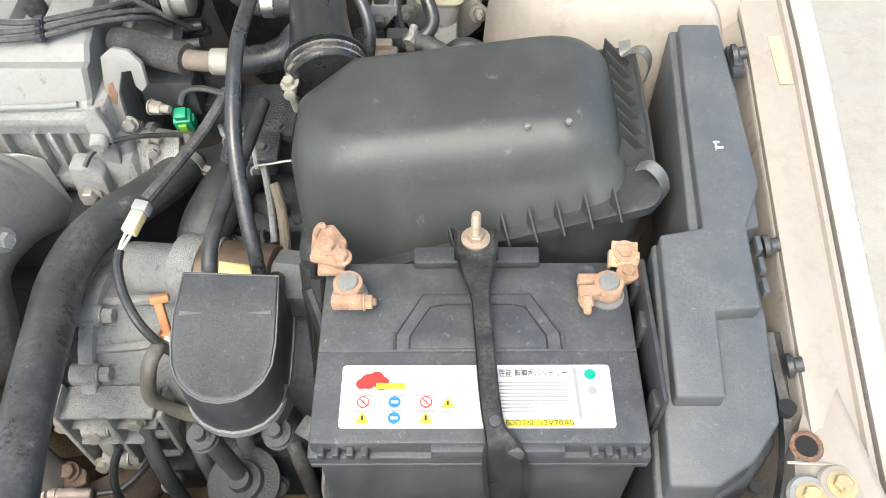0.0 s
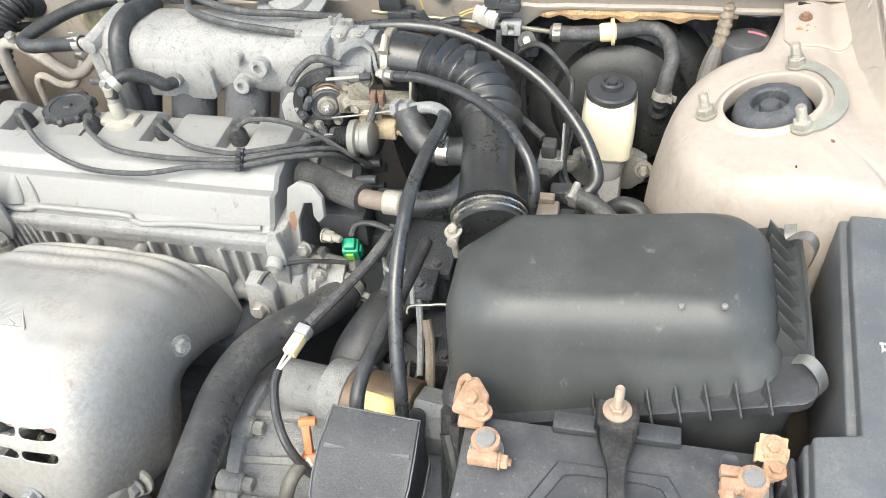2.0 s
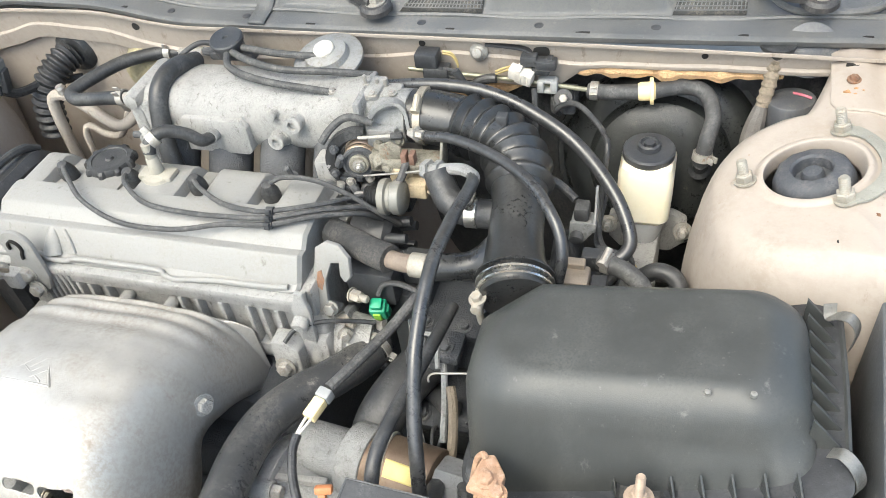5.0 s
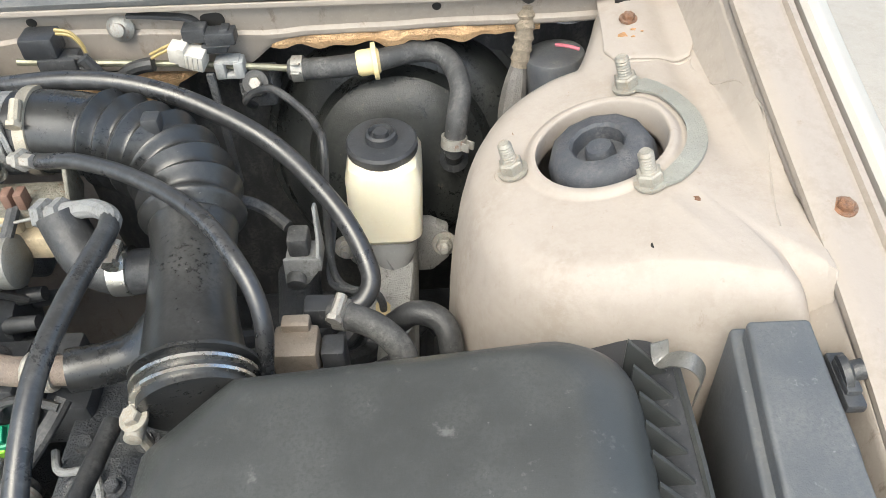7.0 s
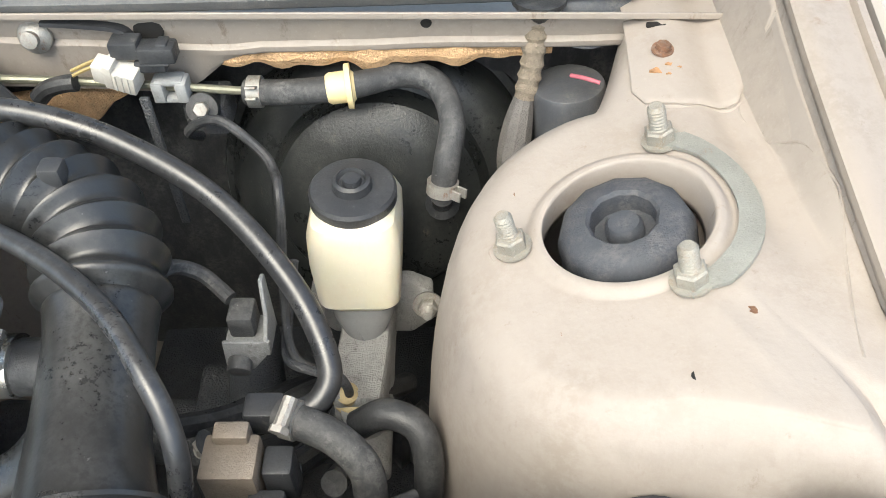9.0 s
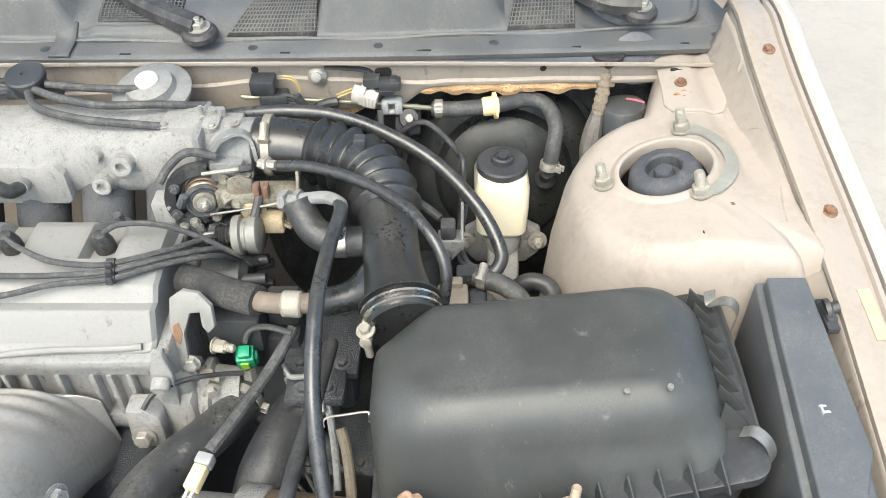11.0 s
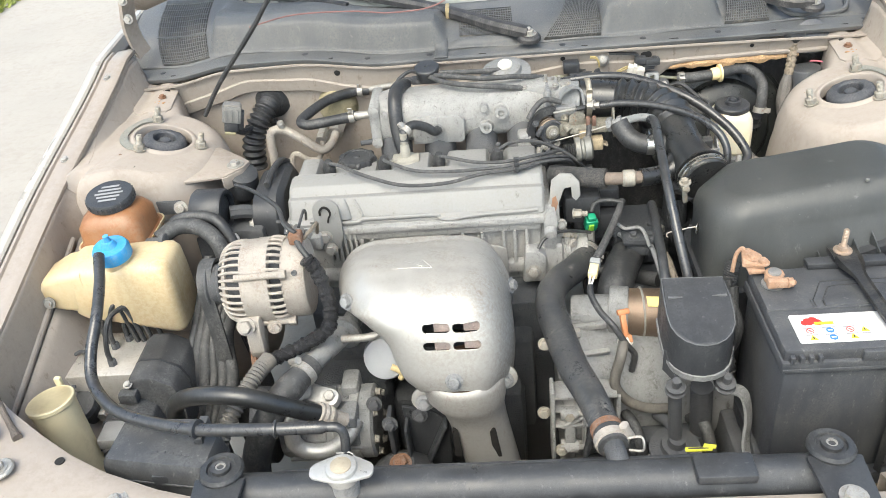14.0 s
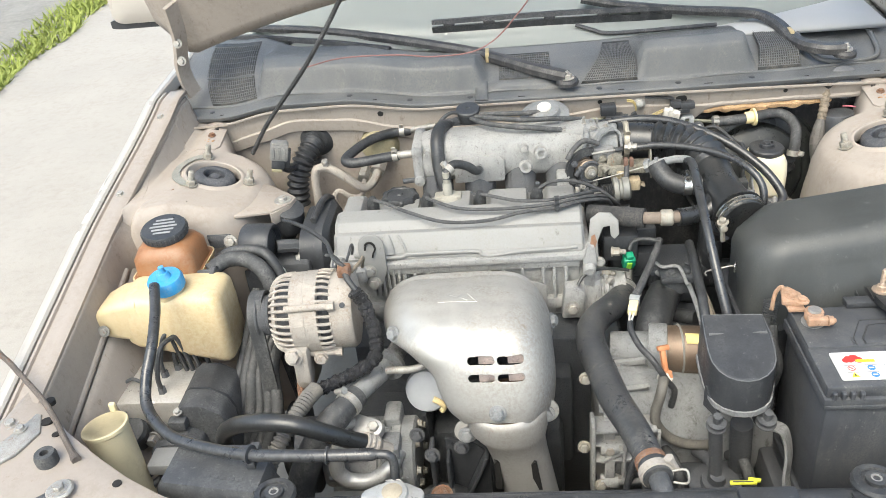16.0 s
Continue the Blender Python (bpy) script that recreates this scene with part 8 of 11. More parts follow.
for p in ((-0.252, 0.475, 0.606), (-0.330, 0.489, 0.586), (-0.283, 0.489, 0.582)):
    bolt_part(comp, p, (0, -1, 0.2), DARK, r=0.006, h=0.006, washer=0.008)
thk = thing("air_conditioning_hose", (-0.27, 0.43, 0.69), "thick glossy black air-conditioning hose with crimped end", "hose")
b = B()
tube(b, [(-0.262, 0.438, 0.70), (-0.285, 0.425, 0.722), (-0.312, 0.412, 0.748), (-0.350, 0.405, 0.772), (-0.40, 0.412, 0.772), (-0.448, 0.43, 0.750), (-0.475, 0.445, 0.715), (-0.475, 0.445, 0.66), (-0.46, 0.44, 0.60)], 0.0125, seg=18, sub=8)
part("hose", b, GLOSSRUB, thk)
b = B()
hd = Vector((0.72, 0.25, -0.62)).normalized()
lathe(b, Vector((-0.270, 0.434, 0.708)), hd, [(0.0145, 0), (0.0158, 0.002), (0.0145, 0.006), (0.0158, 0.010), (0.0145, 0.014), (0.0158, 0.018), (0.0145, 0.022), (0.011, 0.026), (0.010, 0.045)], 24)
part("crimp", b, AOX, thk, "crimped aluminium end")
thn = thing("washer_feed_hose", (-0.59, 0.6, 0.86), "black hose from the blue cap along the front of the bay", "hose")
b = B()
tube(b, [(-0.592, 0.603, 0.878), (-0.586, 0.585, 0.874), (-0.576, 0.550, 0.862), (-0.568, 0.50, 0.842), (-0.571, 0.462, 0.812), (-0.560, 0.425, 0.790), (-0.512, 0.378, 0.784), (-0.44, 0.345, 0.790), (-0.382, 0.327, 0.797), (-0.325, 0.318, 0.803), (-0.279, 0.313, 0.807), (-0.222, 0.312, 0.808), (-0.207, 0.311, 0.806), (-0.202, 0.308, 0.795), (-0.202, 0.300, 0.775)], lambda u: 0.0080 if u < 0.78 else 0.0058, seg=14, sub=8)
part("hose", b, CABLE, thn)
b = B()
lathe(b, (-0.392, 0.330, 0.796), (0.93, -0.3, 0.1), [(0.0098, 0), (0.0125, 0.001), (0.0125, 0.006), (0.0098, 0.007)], 16)
box(b, -0.393, -0.381, 0.318, 0.336, 0.78, 0.79, 0.002)
part("clip", b, BLACK, thn)
b = B()
lathe(b, (-0.286, 0.3135, 0.8065), (1, 0, 0), [(0.0098, 0), (0.0112, 0.001), (0.0112, 0.003), (0.0098, 0.004)], 16)
part("joint_ring", b, CABLE, thn)
b = B()
tube(b, [(-0.214, 0.300, 0.775), (-0.206, 0.297, 0.779), (-0.196, 0.297, 0.779), (-0.188, 0.292, 0.772), (-0.183, 0.288, 0.776)], 0.0012, seg=6, sub=4)
part("spring_clamp", b, STEEL, thn)

# ---- washer tank ----
wt = thing("washer_bottle", (-0.60, 0.66, 0.71), "yellowed translucent washer bottle with a blue cap", "washer bottle")
b = B()
rings = []
for z, g in ((0.714, 0.016), (0.718, 0.006), (0.728, 0.0), (0.80, 0.001), (0.832, 0.003), (0.841, 0.008), (0.845, 0.016), (0.846, 0.030)):
    ring = []
    for x, y in rrect(-0.672 + g, -0.503 - g, 0.608 + g, 0.700 - g, max(0.006, 0.017 - 0.5 * g), 6):
        low = 0.040 * (0.6 * ss(-0.52, -0.68, x) + 0.4 * min(1, max(0, (-0.503 - x) / 0.17))) if z < 0.75 else 0
        ring.append((x, y, z + low))
    rings.append(ring)
loft(b, rings)
tank = part("tank", b, TANK, wt, angle=50)
b = B()
rings = []
for x, y0, y1, z0, z1 in ((-0.64, 0.610, 0.69, 0.762, 0.843), (-0.68, 0.610, 0.685, 0.770, 0.838), (-0.705, 0.612, 0.675, 0.774, 0.828), (-0.719, 0.615, 0.655, 0.772, 0.812), (-0.727, 0.620, 0.64, 0.758, 0.79)):
    rings.append([(x, y, z) for y, z in rrect(y0, y1, z0, z1, min(0.012, (z1 - z0) / 2.2), 4)])
loft(b, rings)
part("side_arm", b, TANK, wt, angle=50)
b = B()
lathe(b, (-0.590, 0.640, 0.838), (0, -0.1, 1), [(0.026, 0), (0.024, 0.012), (0.021, 0.018)], 24)
part("neck", b, TANK, wt)
b = B()
lathe(b, (-0.590, 0.638, 0.852), (0, -0.12, 1), [(0.0265, 0), (0.028, 0.002), (0.028, 0.016), (0.025, 0.021), (0.012, 0.022), (0.008, 0.030), (0, 0.031)], 28)
cap = part("cap", b, BLUE, wt, "bright blue screw cap")
b = B()
lathe(b, (-0.590, 0.636, 0.876), (0, -0.12, 1), [(0.006, 0), (0.006, 0.006), (0.004, 0.010), (0.0045, 0.016)], 12)
part("nozzle", b, BLUE, cap)
bolt_part(wt, (-0.700, 0.606, 0.795), (0, -1, 0.3), r=0.006, h=0.004)

# ---- power steering reservoir ----
ps = thing("steering_fluid_reservoir", (-0.61, 0.73, 0.81), "brown translucent power steering reservoir with a black cap", "reservoir")
b = B()
rings = []
for z, g in ((0.812, 0.006), (0.815, 0.002), (0.838, 0.000), (0.8385, 0.004), (0.842, 0.005), (0.868, 0.006), (0.882, 0.014), (0.890, 0.028)):
    rings.append([(x, y, z) for x, y in rrect(-0.672 + g, -0.560 - g, 0.680 + g, 0.782 - g, 0.018, 5)])
loft(b, rings)
part("body", b, BROWN, ps)
b = B()
rings = [[(x, y, z) for x, y in rrect(-0.674, -0.558, 0.678, 0.784, 0.018, 5)] for z in (0.832, 0.838)]
loft(b, rings)
part("seam", b, TANK, ps, "tan moulding seam")
b = B()
lathe(b, (-0.618, 0.738, 0.886), (0.02, -0.12, 1), [(0.033, 0), (0.033, 0.006), (0.0375, 0.007), (0.0375, 0.018), (0.0355, 0.021), (0, 0.0215)], 30)
pcap = part("cap", b, BLACK, ps, "black knurled cap with worn printing")
b = B()
box(b, -0.0015, 0.0015, -0.0385, -0.0365, 0.009, 0.018, 0.0005, 1)
repeat("knurl", b, BLACK, pcap, [Matrix.Translation((-0.618, 0.738, 0.886)) @ frame_of((0.02, -0.12, 1)) @ Matrix.Rotation(radians(12 * k), 4, "Z") for k in range(30)])
b = B()
for k in range(5):
    m = Matrix.Translation((-0.618, 0.738, 0.886)) @ frame_of((0.02, -0.12, 1)) @ pose(0, -0.018 + 0.009 * k, 0.0216)
    box(b, -0.022 + 0.004 * abs(k - 2), 0.022 - 0.004 * abs(k - 2), -0.0022, 0.0022, 0, 0.0004, 0, 1, m)
parts("print", b, INK_GRY, pcap, "bars of worn grey print")
b = B()
cyl(b, (-0.566, 0.70, 0.83), (-0.535, 0.692, 0.838), 0.010, seg=14)
lathe(b, (-0.538, 0.692, 0.838), (1, -0.1, 0), [(0.011, 0), (0.0135, 0.001), (0.0135, 0.008), (0.011, 0.009)], 18)
part("outlet", b, DARK, ps)
b = B()
prism(b, [(-0.570, 0.833), (-0.525, 0.832), (-0.520, 0.845), (-0.530, 0.858), (-0.572, 0.858)], 0.782, 0.787, "y", 0.002)
br = part("bracket", b, DARK, ps)
for p in ((-0.530, 0.780, 0.846), (-0.532, 0.780, 0.826), (-0.670, 0.675, 0.825)):
    bolt_part(ps, p, (0, -1, 0.3), r=0.008, h=0.006, washer=0.012)
cable("steering_hose", [(-0.545, 0.700, 0.838), (-0.52, 0.722, 0.845), (-0.485, 0.722, 0.842), (-0.455, 0.705, 0.825), (-0.44, 0.69, 0.775)], 0.013, RUBBER_OLD, "thick dusty rubber steering fluid hose", "hose", 8, 16)
cable("steering_hose", [(-0.55, 0.735, 0.83), (-0.52, 0.742, 0.848), (-0.48, 0.742, 0.85), (-0.45, 0.73, 0.84), (-0.425, 0.71, 0.79)], 0.009, RUBBER, "thin black steering fluid hose", "hose", 8, 14)
for k in range(6):
    x = -0.50 + 0.011 * k
    cable("lower_hose", [(x + 0.02, 0.715, 0.79 - 0.01 * k), (x - 0.004, 0.63, 0.70), (x - 0.018 + 0.004 * k, 0.58, 0.64), (x - 0.03, 0.55, 0.56), (x - 0.03, 0.55, 0.46)], 0.007 + 0.0015 * (k % 3), RUBBER_OLD, "dusty black hose going down behind the belt", "hose", 6, 12)

# ---- ABS unit ----
DUSTYBLK = mat("dusty_black_plastic", (0.052, 0.054, 0.058), 0.42, 0.0, 0.12, 20, 300, 0.12, dust=((0.145, 0.148, 0.150), 0.55, 14), wear=((0.27, 0.26, 0.25), 0.12, 70))
ab = thing("brake_modulator", (-0.60, 0.55, 0.60), "aluminium brake modulator block with a black control box", "brake modulator")
b = B()
box(b, -0.680, -0.575, 0.535, 0.638, 0.625, 0.704, 0.002)
part("valve_block", b, mat("machined_aluminium", (0.62, 0.60, 0.56), 0.35, 0.6, 0.08, 30, 300, 0.08, dust=((0.4, 0.35, 0.29), 0.25, 30)), ab, "machined aluminium valve block")
b = B()
prism(b, [(-0.576, 0.622), (-0.576, 0.704), (-0.565, 0.712), (-0.535, 0.712), (-0.508, 0.694), (-0.500, 0.672), (-0.500, 0.60), (-0.575, 0.60)], 0.515, 0.622, "y", 0.004)
prism(b, [(-0.598, 0.60), (-0.598, 0.668), (-0.560, 0.672), (-0.540, 0.66), (-0.530, 0.60)], 0.478, 0.52, "y", 0.004)
cbx = part("control_box", b, DUSTYBLK, ab, "dusty black control box with a stepped lid")
b = B()
prism(b, [(-0.5745, 0.7055), (-0.565, 0.7135), (-0.535, 0.7135), (-0.5065, 0.695), (-0.4985, 0.672), (-0.4985, 0.61), (-0.505, 0.61), (-0.512, 0.69), (-0.537, 0.706), (-0.5745, 0.70)], 0.556, 0.561, "y", 0.001)
part("seam", b, BLACK, cbx)
b = B()
box(b, -0.588, -0.560, 0.500, 0.517, 0.676, 0.694, 0.003)
box(b, -0.612, -0.585, 0.470, 0.500, 0.628, 0.662, 0.004)
box(b, -0.608, -0.560, 0.472, 0.478, 0.655, 0.668, 0.002)
part("plug_lever", b, DUSTYBLK, cbx)
bolt_part(cbx, (-0.572, 0.514, 0.703), (0, -0.4, 1), STEEL, r=0.005, h=0.004, washer=0.007)
b = B()
lathe(b, (-0.662, 0.520, 0.66), (0, -0.5, 1), [(0.024, -0.03), (0.026, 0), (0.022, 0.006), (0.012, 0.007)], 22)
part("rubber_mount", b, RUBBER, ab)
for k, (p, q) in enumerate((((-0.640, 0.615, 0.70), (-0.60, 0.640, 0.772)), ((-0.622, 0.60, 0.70), (-0.580, 0.645, 0.772)), ((-0.606, 0.618, 0.70), (-0.565, 0.65, 0.776)), ((-0.612, 0.560, 0.70), (-0.59, 0.64, 0.768)))):
    b = B()
    tube(b, [p, (p[0], p[1], p[2] + 0.035), (lerp(p[0], q[0], 0.35), lerp(p[1], q[1], 0.2), q[2] + 0.006), (lerp(p[0], q[0], 0.75), lerp(p[1], q[1], 0.5), q[2] + 0.010), (q[0] + 0.004, q[1] - 0.03, q[2] - 0.002), (q[0] + 0.012, q[1] - 0.025, q[2] - 0.09)], 0.004, seg=8, sub=6)
    part("brake_pipe", b, RUBBER, ab)
    b = B()
    hexbolt(b, (p[0], p[1], p[2]), (0, 0, 1), r=0.007, h=0.012, washer=0.009)
    part("union_nut", b, DARK, ab)
b = B()
for p in ((-0.660, 0.53, 0.655), (-0.632, 0.525, 0.64)):
    hexbolt(b, p, (0, -1, 0), r=0.009, h=0.012, washer=0.013)
parts("mount_bolt", b, STEEL, ab)
b = B()
tube(b, [(-0.70, 0.56, 0.70), (-0.715, 0.55, 0.695), (-0.71, 0.53, 0.69), (-0.69, 0.525, 0.688), (-0.665, 0.53, 0.69)], 0.003, seg=8, sub=5)
tube(b, [(-0.69, 0.575, 0.705), (-0.672, 0.585, 0.712), (-0.655, 0.58, 0.71)], 0.003, seg=8, sub=5)
parts("wire", b, DARK, ab)
for k in range(4):
    cable("loom_branch", [(-0.58 + 0.01 * k, 0.48, 0.66 - 0.015 * k), (-0.60 + 0.01 * k, 0.45, 0.65 - 0.015 * k), (-0.62, 0.42, 0.64 - 0.02 * k), (-0.63, 0.40, 0.60 - 0.02 * k)], 0.006, RUBBER, "black wiring branch by the brake modulator", "wire", 6, 8)
b = B()
box(b, -0.60, -0.545, 0.43, 0.47, 0.655, 0.675, 0.004)
single("loom_plug", b, mat("grey_plug", (0.25, 0.25, 0.25), 0.5, 0, 0.15, 30, 300, 0.1), (-0.57, 0.45, 0.655), "grey wiring plug by the brake modulator", "connector")

# filler tube and relay box in the front corner
ft = thing("filler_tube", (-0.62, 0.42, 0.56), "cream plastic filler tube, open at the top", "filler tube")
b = B()
lathe(b, (-0.642, 0.438, 0.752), (0.12, -0.10, -1), [(0.0325, 0), (0.0335, 0.001), (0.0335, 0.006), (0.0315, 0.008), (0.0285, 0.10), (0.027, 0.22), (0.024, 0.22), (0.0255, 0.10), (0.0295, 0.004), (0.0300, 0.0)], 36)
part("tube", b, CREAM, ft)
b = B()
box(b, -0.648, -0.638, 0.469, 0.476, 0.742, 0.762, 0.002)
part("tab", b, CREAM, ft)
rb = thing("relay_box", (-0.43, 0.31, 0.64), "black plastic relay box behind the radiator bar", "relay box")
b = B()
t = B()
LID = [(-0.517, 0.310), (-0.371, 0.286), (-0.367, 0.347), (-0.398, 0.377), (-0.512, 0.383)]
cx, cy = -0.437, 0.340
loft(t, [[(cx + (x - cx) * k, cy + (y - cy) * k, z) for x, y in LID] for k, z in ((1.0, 0.735), (0.985, 0.752), (0.955, 0.762), (0.90, 0.768))])
bmesh.ops.bevel(t, geom=[e for e in t.edges if abs(e.verts[0].co.z - e.verts[1].co.z) > 0.004], offset=0.003, segments=2, affect="EDGES")
merge(b, t)
lid = part("lid", b, DUSTYBLK, rb, "dusty lid with raised lettering bars", angle=30)
b = B()
prism(b, [(cx + (x - cx) * 1.025, cy + (y - cy) * 1.035) for x, y in LID], 0.7335, 0.7375, "z", 0.001)
part("lip", b, DUSTYBLK, lid)
b = B()
for k in range(5):
    box(b, -0.452 + 0.011 * k, -0.444 + 0.011 * k, 0.318 - 0.0018 * k, 0.323 - 0.0018 * k, 0.7676, 0.7686, 0.0002)
part("lettering_bars", b, DUSTYBLK, lid)
b = B()
box(b, -0.402, -0.390, 0.352, 0.372, 0.758, 0.776, 0.002)
box(b, -0.400, -0.392, 0.362, 0.376, 0.745, 0.765, 0.002)
part("catch", b, DUSTYBLK, lid)
b = B()
prism(b, [(-0.517, 0.310), (-0.371, 0.286), (-0.367, 0.347), (-0.398, 0.377), (-0.512, 0.383)], 0.64, 0.7335, "z", 0.004)
part("base", b, DUSTYBLK, rb)
b = B()
box(b, -0.45, -0.42, 0.296, 0.304, 0.70, 0.75, 0.002)
part("clip", b, BLACK, rb)

# ---- mountings at the belt end ----
mt = thing("engine_mounting", (-0.48, 0.80, 0.74), "black steel engine mounting with a rubber ring", "engine mounting")
b = B()
lathe(b, (-0.512, 0.795, 0.828), (1, -0.08, 0), [(0.028, 0), (0.036, 0.001), (0.038, 0.004), (0.038, 0.050), (0.036, 0.054), (0.030, 0.054), (0.029, 0.01)], 36)
part("ring", b, BLACK, mt)
b = B()
lathe(b, (-0.50, 0.795, 0.828), (1, -0.08, 0), [(0.029, 0), (0.026, 0.035), (0.012, 0.040), (0, 0.042)], 28)
part("rubber", b, RUBBER, mt)
b = B()
prism(b, [(0.755, 0.72), (0.835, 0.72), (0.835, 0.80), (0.81, 0.792), (0.78, 0.792), (0.757, 0.80)], -0.512, -0.46, "x", 0.004)
box(b, -0.46, -0.40, 0.77, 0.83, 0.74, 0.80, 0.006)
tube(b, [(-0.455, 0.79, 0.825), (-0.43, 0.80, 0.82), (-0.40, 0.82, 0.80)], 0.012, seg=8, sub=4)
part("arm", b, DARK, mt)
for p in ((-0.452, 0.764, 0.788), (-0.515, 0.785, 0.82)):
    bolt_part(mt, p, (0, -1, 0.5), BRIGHT, "bright bolt", r=0.009, h=0.007, washer=0.012)
tc = thing("timing_cover", (-0.395, 0.86, 0.60), "black plastic timing belt cover at the engine's end", "timing cover")
for name, rows, rad in (("shell", ((-0.425, 0.80, 0.93, 0.62, 0.822), (-0.418, 0.785, 0.94, 0.61, 0.838), (-0.388, 0.782, 0.943, 0.60, 0.841)), 0.045), ("rim", ((-0.387, 0.776, 0.949, 0.60, 0.848), (-0.375, 0.776, 0.949, 0.60, 0.848), (-0.366, 0.785, 0.94, 0.61, 0.838)), 0.048)):
    b = B()
    loft(b, [[(x, y, z) for y, z in rrect(y0, y1, z0, z1, rad, 6)] for x, y0, y1, z0, z1 in rows])
    part(name, b, BLACK, tc)
for y, z in ((0.79, 0.80), (0.80, 0.74), (0.93, 0.80)):
    bolt_part(tc, (-0.42, y, z), (-1, -0.3, 0.1), r=0.006, h=0.005)
b = B()
tube(b, [(-0.395, 0.83, 0.850), (-0.39, 0.87, 0.858), (-0.385, 0.91, 0.854), (-0.38, 0.93, 0.84)], 0.006, seg=10, sub=5)
single("cover_hose", b, RUBBER, (-0.395, 0.83, 0.872), "black lead over the timing cover", "wire")
twb = thing("tower_bracket", (-0.49, 0.88, 0.84), "beige tower bracket with a bolt and a black damper", "bracket")
b = B()
prism(b, [(-0.535, 0.832), (-0.47, 0.842), (-0.442, 0.872), (-0.436, 0.893), (-0.455, 0.912), (-0.505, 0.955), (-0.55, 0.945)], 0.866, 0.871, "z", 0.001, m=Matrix.Translation((0, 0, 0)))
prism(b, [(-0.47, 0.838), (-0.444, 0.868), (-0.436, 0.893), (-0.440, 0.895), (-0.449, 0.871), (-0.474, 0.842)], 0.845, 0.868, "z", 0.001)
part("plate", b, PAINT, twb)
bolt_part(twb, (-0.458, 0.882, 0.871), (0, 0, 1), STEEL, r=0.009, h=0.006, washer=0.015)
b = B()
lathe(b, (-0.445, 0.872, 0.862), (-0.3, 0.25, -1), [(0.020, 0), (0.026, 0.003), (0.028, 0.02), (0.028, 0.045), (0.02, 0.05), (0.014, 0.08)], 26)
part("damper", b, BLACK, twb)
twb.location.z -= 0.005
cn = thing("relay_connector", (-0.47, 0.98, 0.88), "grey relay on a bracket with a yellow plug", "connector")
b = B()
m = Matrix.Translation((-0.487, 1.012, 0.905)) @ pose(0, 0, 0, 0, 14, 12)
box(b, -0.017, 0.017, -0.013, 0.013, -0.016, 0.017, 0.003, 2, m)
box(b, -0.014, 0.014, -0.011, 0.011, 0.016, 0.0195, 0.001, 2, m)
for k in range(3):
    box(b, -0.013 + 0.010 * k, -0.008 + 0.010 * k, -0.0142, -0.0125, -0.012, 0.012, 0.0005, 1, m)
part("relay", b, mat("grey_relay", (0.17, 0.17, 0.165), 0.45, 0, 0.15, 30, 300, 0.1, dust=((0.35, 0.33, 0.3), 0.3, 40)), cn)
b = B()
box(b, -0.013, 0.013, -0.010, 0.010, -0.034, -0.016, 0.002, 2, m)
box(b, 0.012, 0.022, -0.008, 0.008, -0.030, 0.006, 0.002, 2, m)
part("plug", b, BLACK, cn)
b = B()
box(b, -0.012, 0.008, -0.011, -0.006, -0.040, -0.034, 0.001, 2, m)
part("lock", b, mat("dull_yellow_plug", (0.30, 0.27, 0.17), 0.5, 0, 0.15, 40, 260, 0.1, dust=((0.25, 0.23, 0.18), 0.4, 40)), cn, "dull yellow locking tab")
b = B()
tube(b, [(-0.488, 1.012, 0.872), (-0.482, 1.035, 0.855), (-0.47, 1.08, 0.845), (-0.44, 1.12, 0.83)], 0.007, seg=8, sub=5)
part("lead", b, RUBBER, cn)
# wiring boot and pipes on the bulkhead
bl = thing("wiring_boot", (-0.47, 1.15, 0.80), "black ribbed rubber wiring boot in the bulkhead", "boot")
b = B()
lathe(b, (-0.448, 1.185, 0.868), (0.05, -1, 0.1), [(0.034, 0), (0.035, 0.004), (0.028, 0.010), (0.022, 0.016)], 30)
part("flange", b, RUBBER, bl)
b = B()
tube(b, [(-0.449, 1.170, 0.868), (-0.458, 1.145, 0.862), (-0.474, 1.125, 0.84), (-0.486, 1.115, 0.805), (-0.49, 1.11, 0.76)], lambda u: 0.0205 + 0.0026 * math.sin(u * 84), seg=24, sub=36)
part("bellows", b, RUBBER, bl)
bl.location += Vector((0.006, -0.046, 0.003))
acp = thing("air_conditioning_pipe", (-0.42, 1.05, 0.70), "pale aluminium air-conditioning pipes at the bulkhead", "pipe")
b = B()
tube(b, [(-0.437, 1.035, 0.66), (-0.436, 1.036, 0.78), (-0.434, 1.038, 0.835), (-0.425, 1.041, 0.850), (-0.405, 1.043, 0.848), (-0.375, 1.044, 0.826), (-0.350, 1.046, 0.803), (-0.335, 1.052, 0.798), (-0.322, 1.068, 0.806), (-0.315, 1.10, 0.82)], 0.0085, seg=16, sub=8)
part("suction_pipe", b, AOX, acp)
b = B()
tube(b, [(-0.405, 1.04, 0.66), (-0.404, 1.04, 0.76), (-0.402, 1.042, 0.788), (-0.392, 1.045, 0.795), (-0.372, 1.048, 0.78), (-0.352, 1.055, 0.778), (-0.345, 1.08, 0.80)], 0.0055, seg=12, sub=8)
part("liquid_pipe", b, AOX, acp)
b = B()
lathe(b, (-0.408, 1.042, 0.85), (-0.15, -0.1, 1), [(0.006, 0), (0.006, 0.006), (0.0075, 0.007), (0.0065, 0.011), (0.0075, 0.014), (0.006, 0.018), (0, 0.019)], 14)
part("service_valve", b, STEEL, acp)
b = B()
cyl(b, (-0.318, 1.085, 0.815), (-0.312, 1.12, 0.83), 0.016, seg=6)
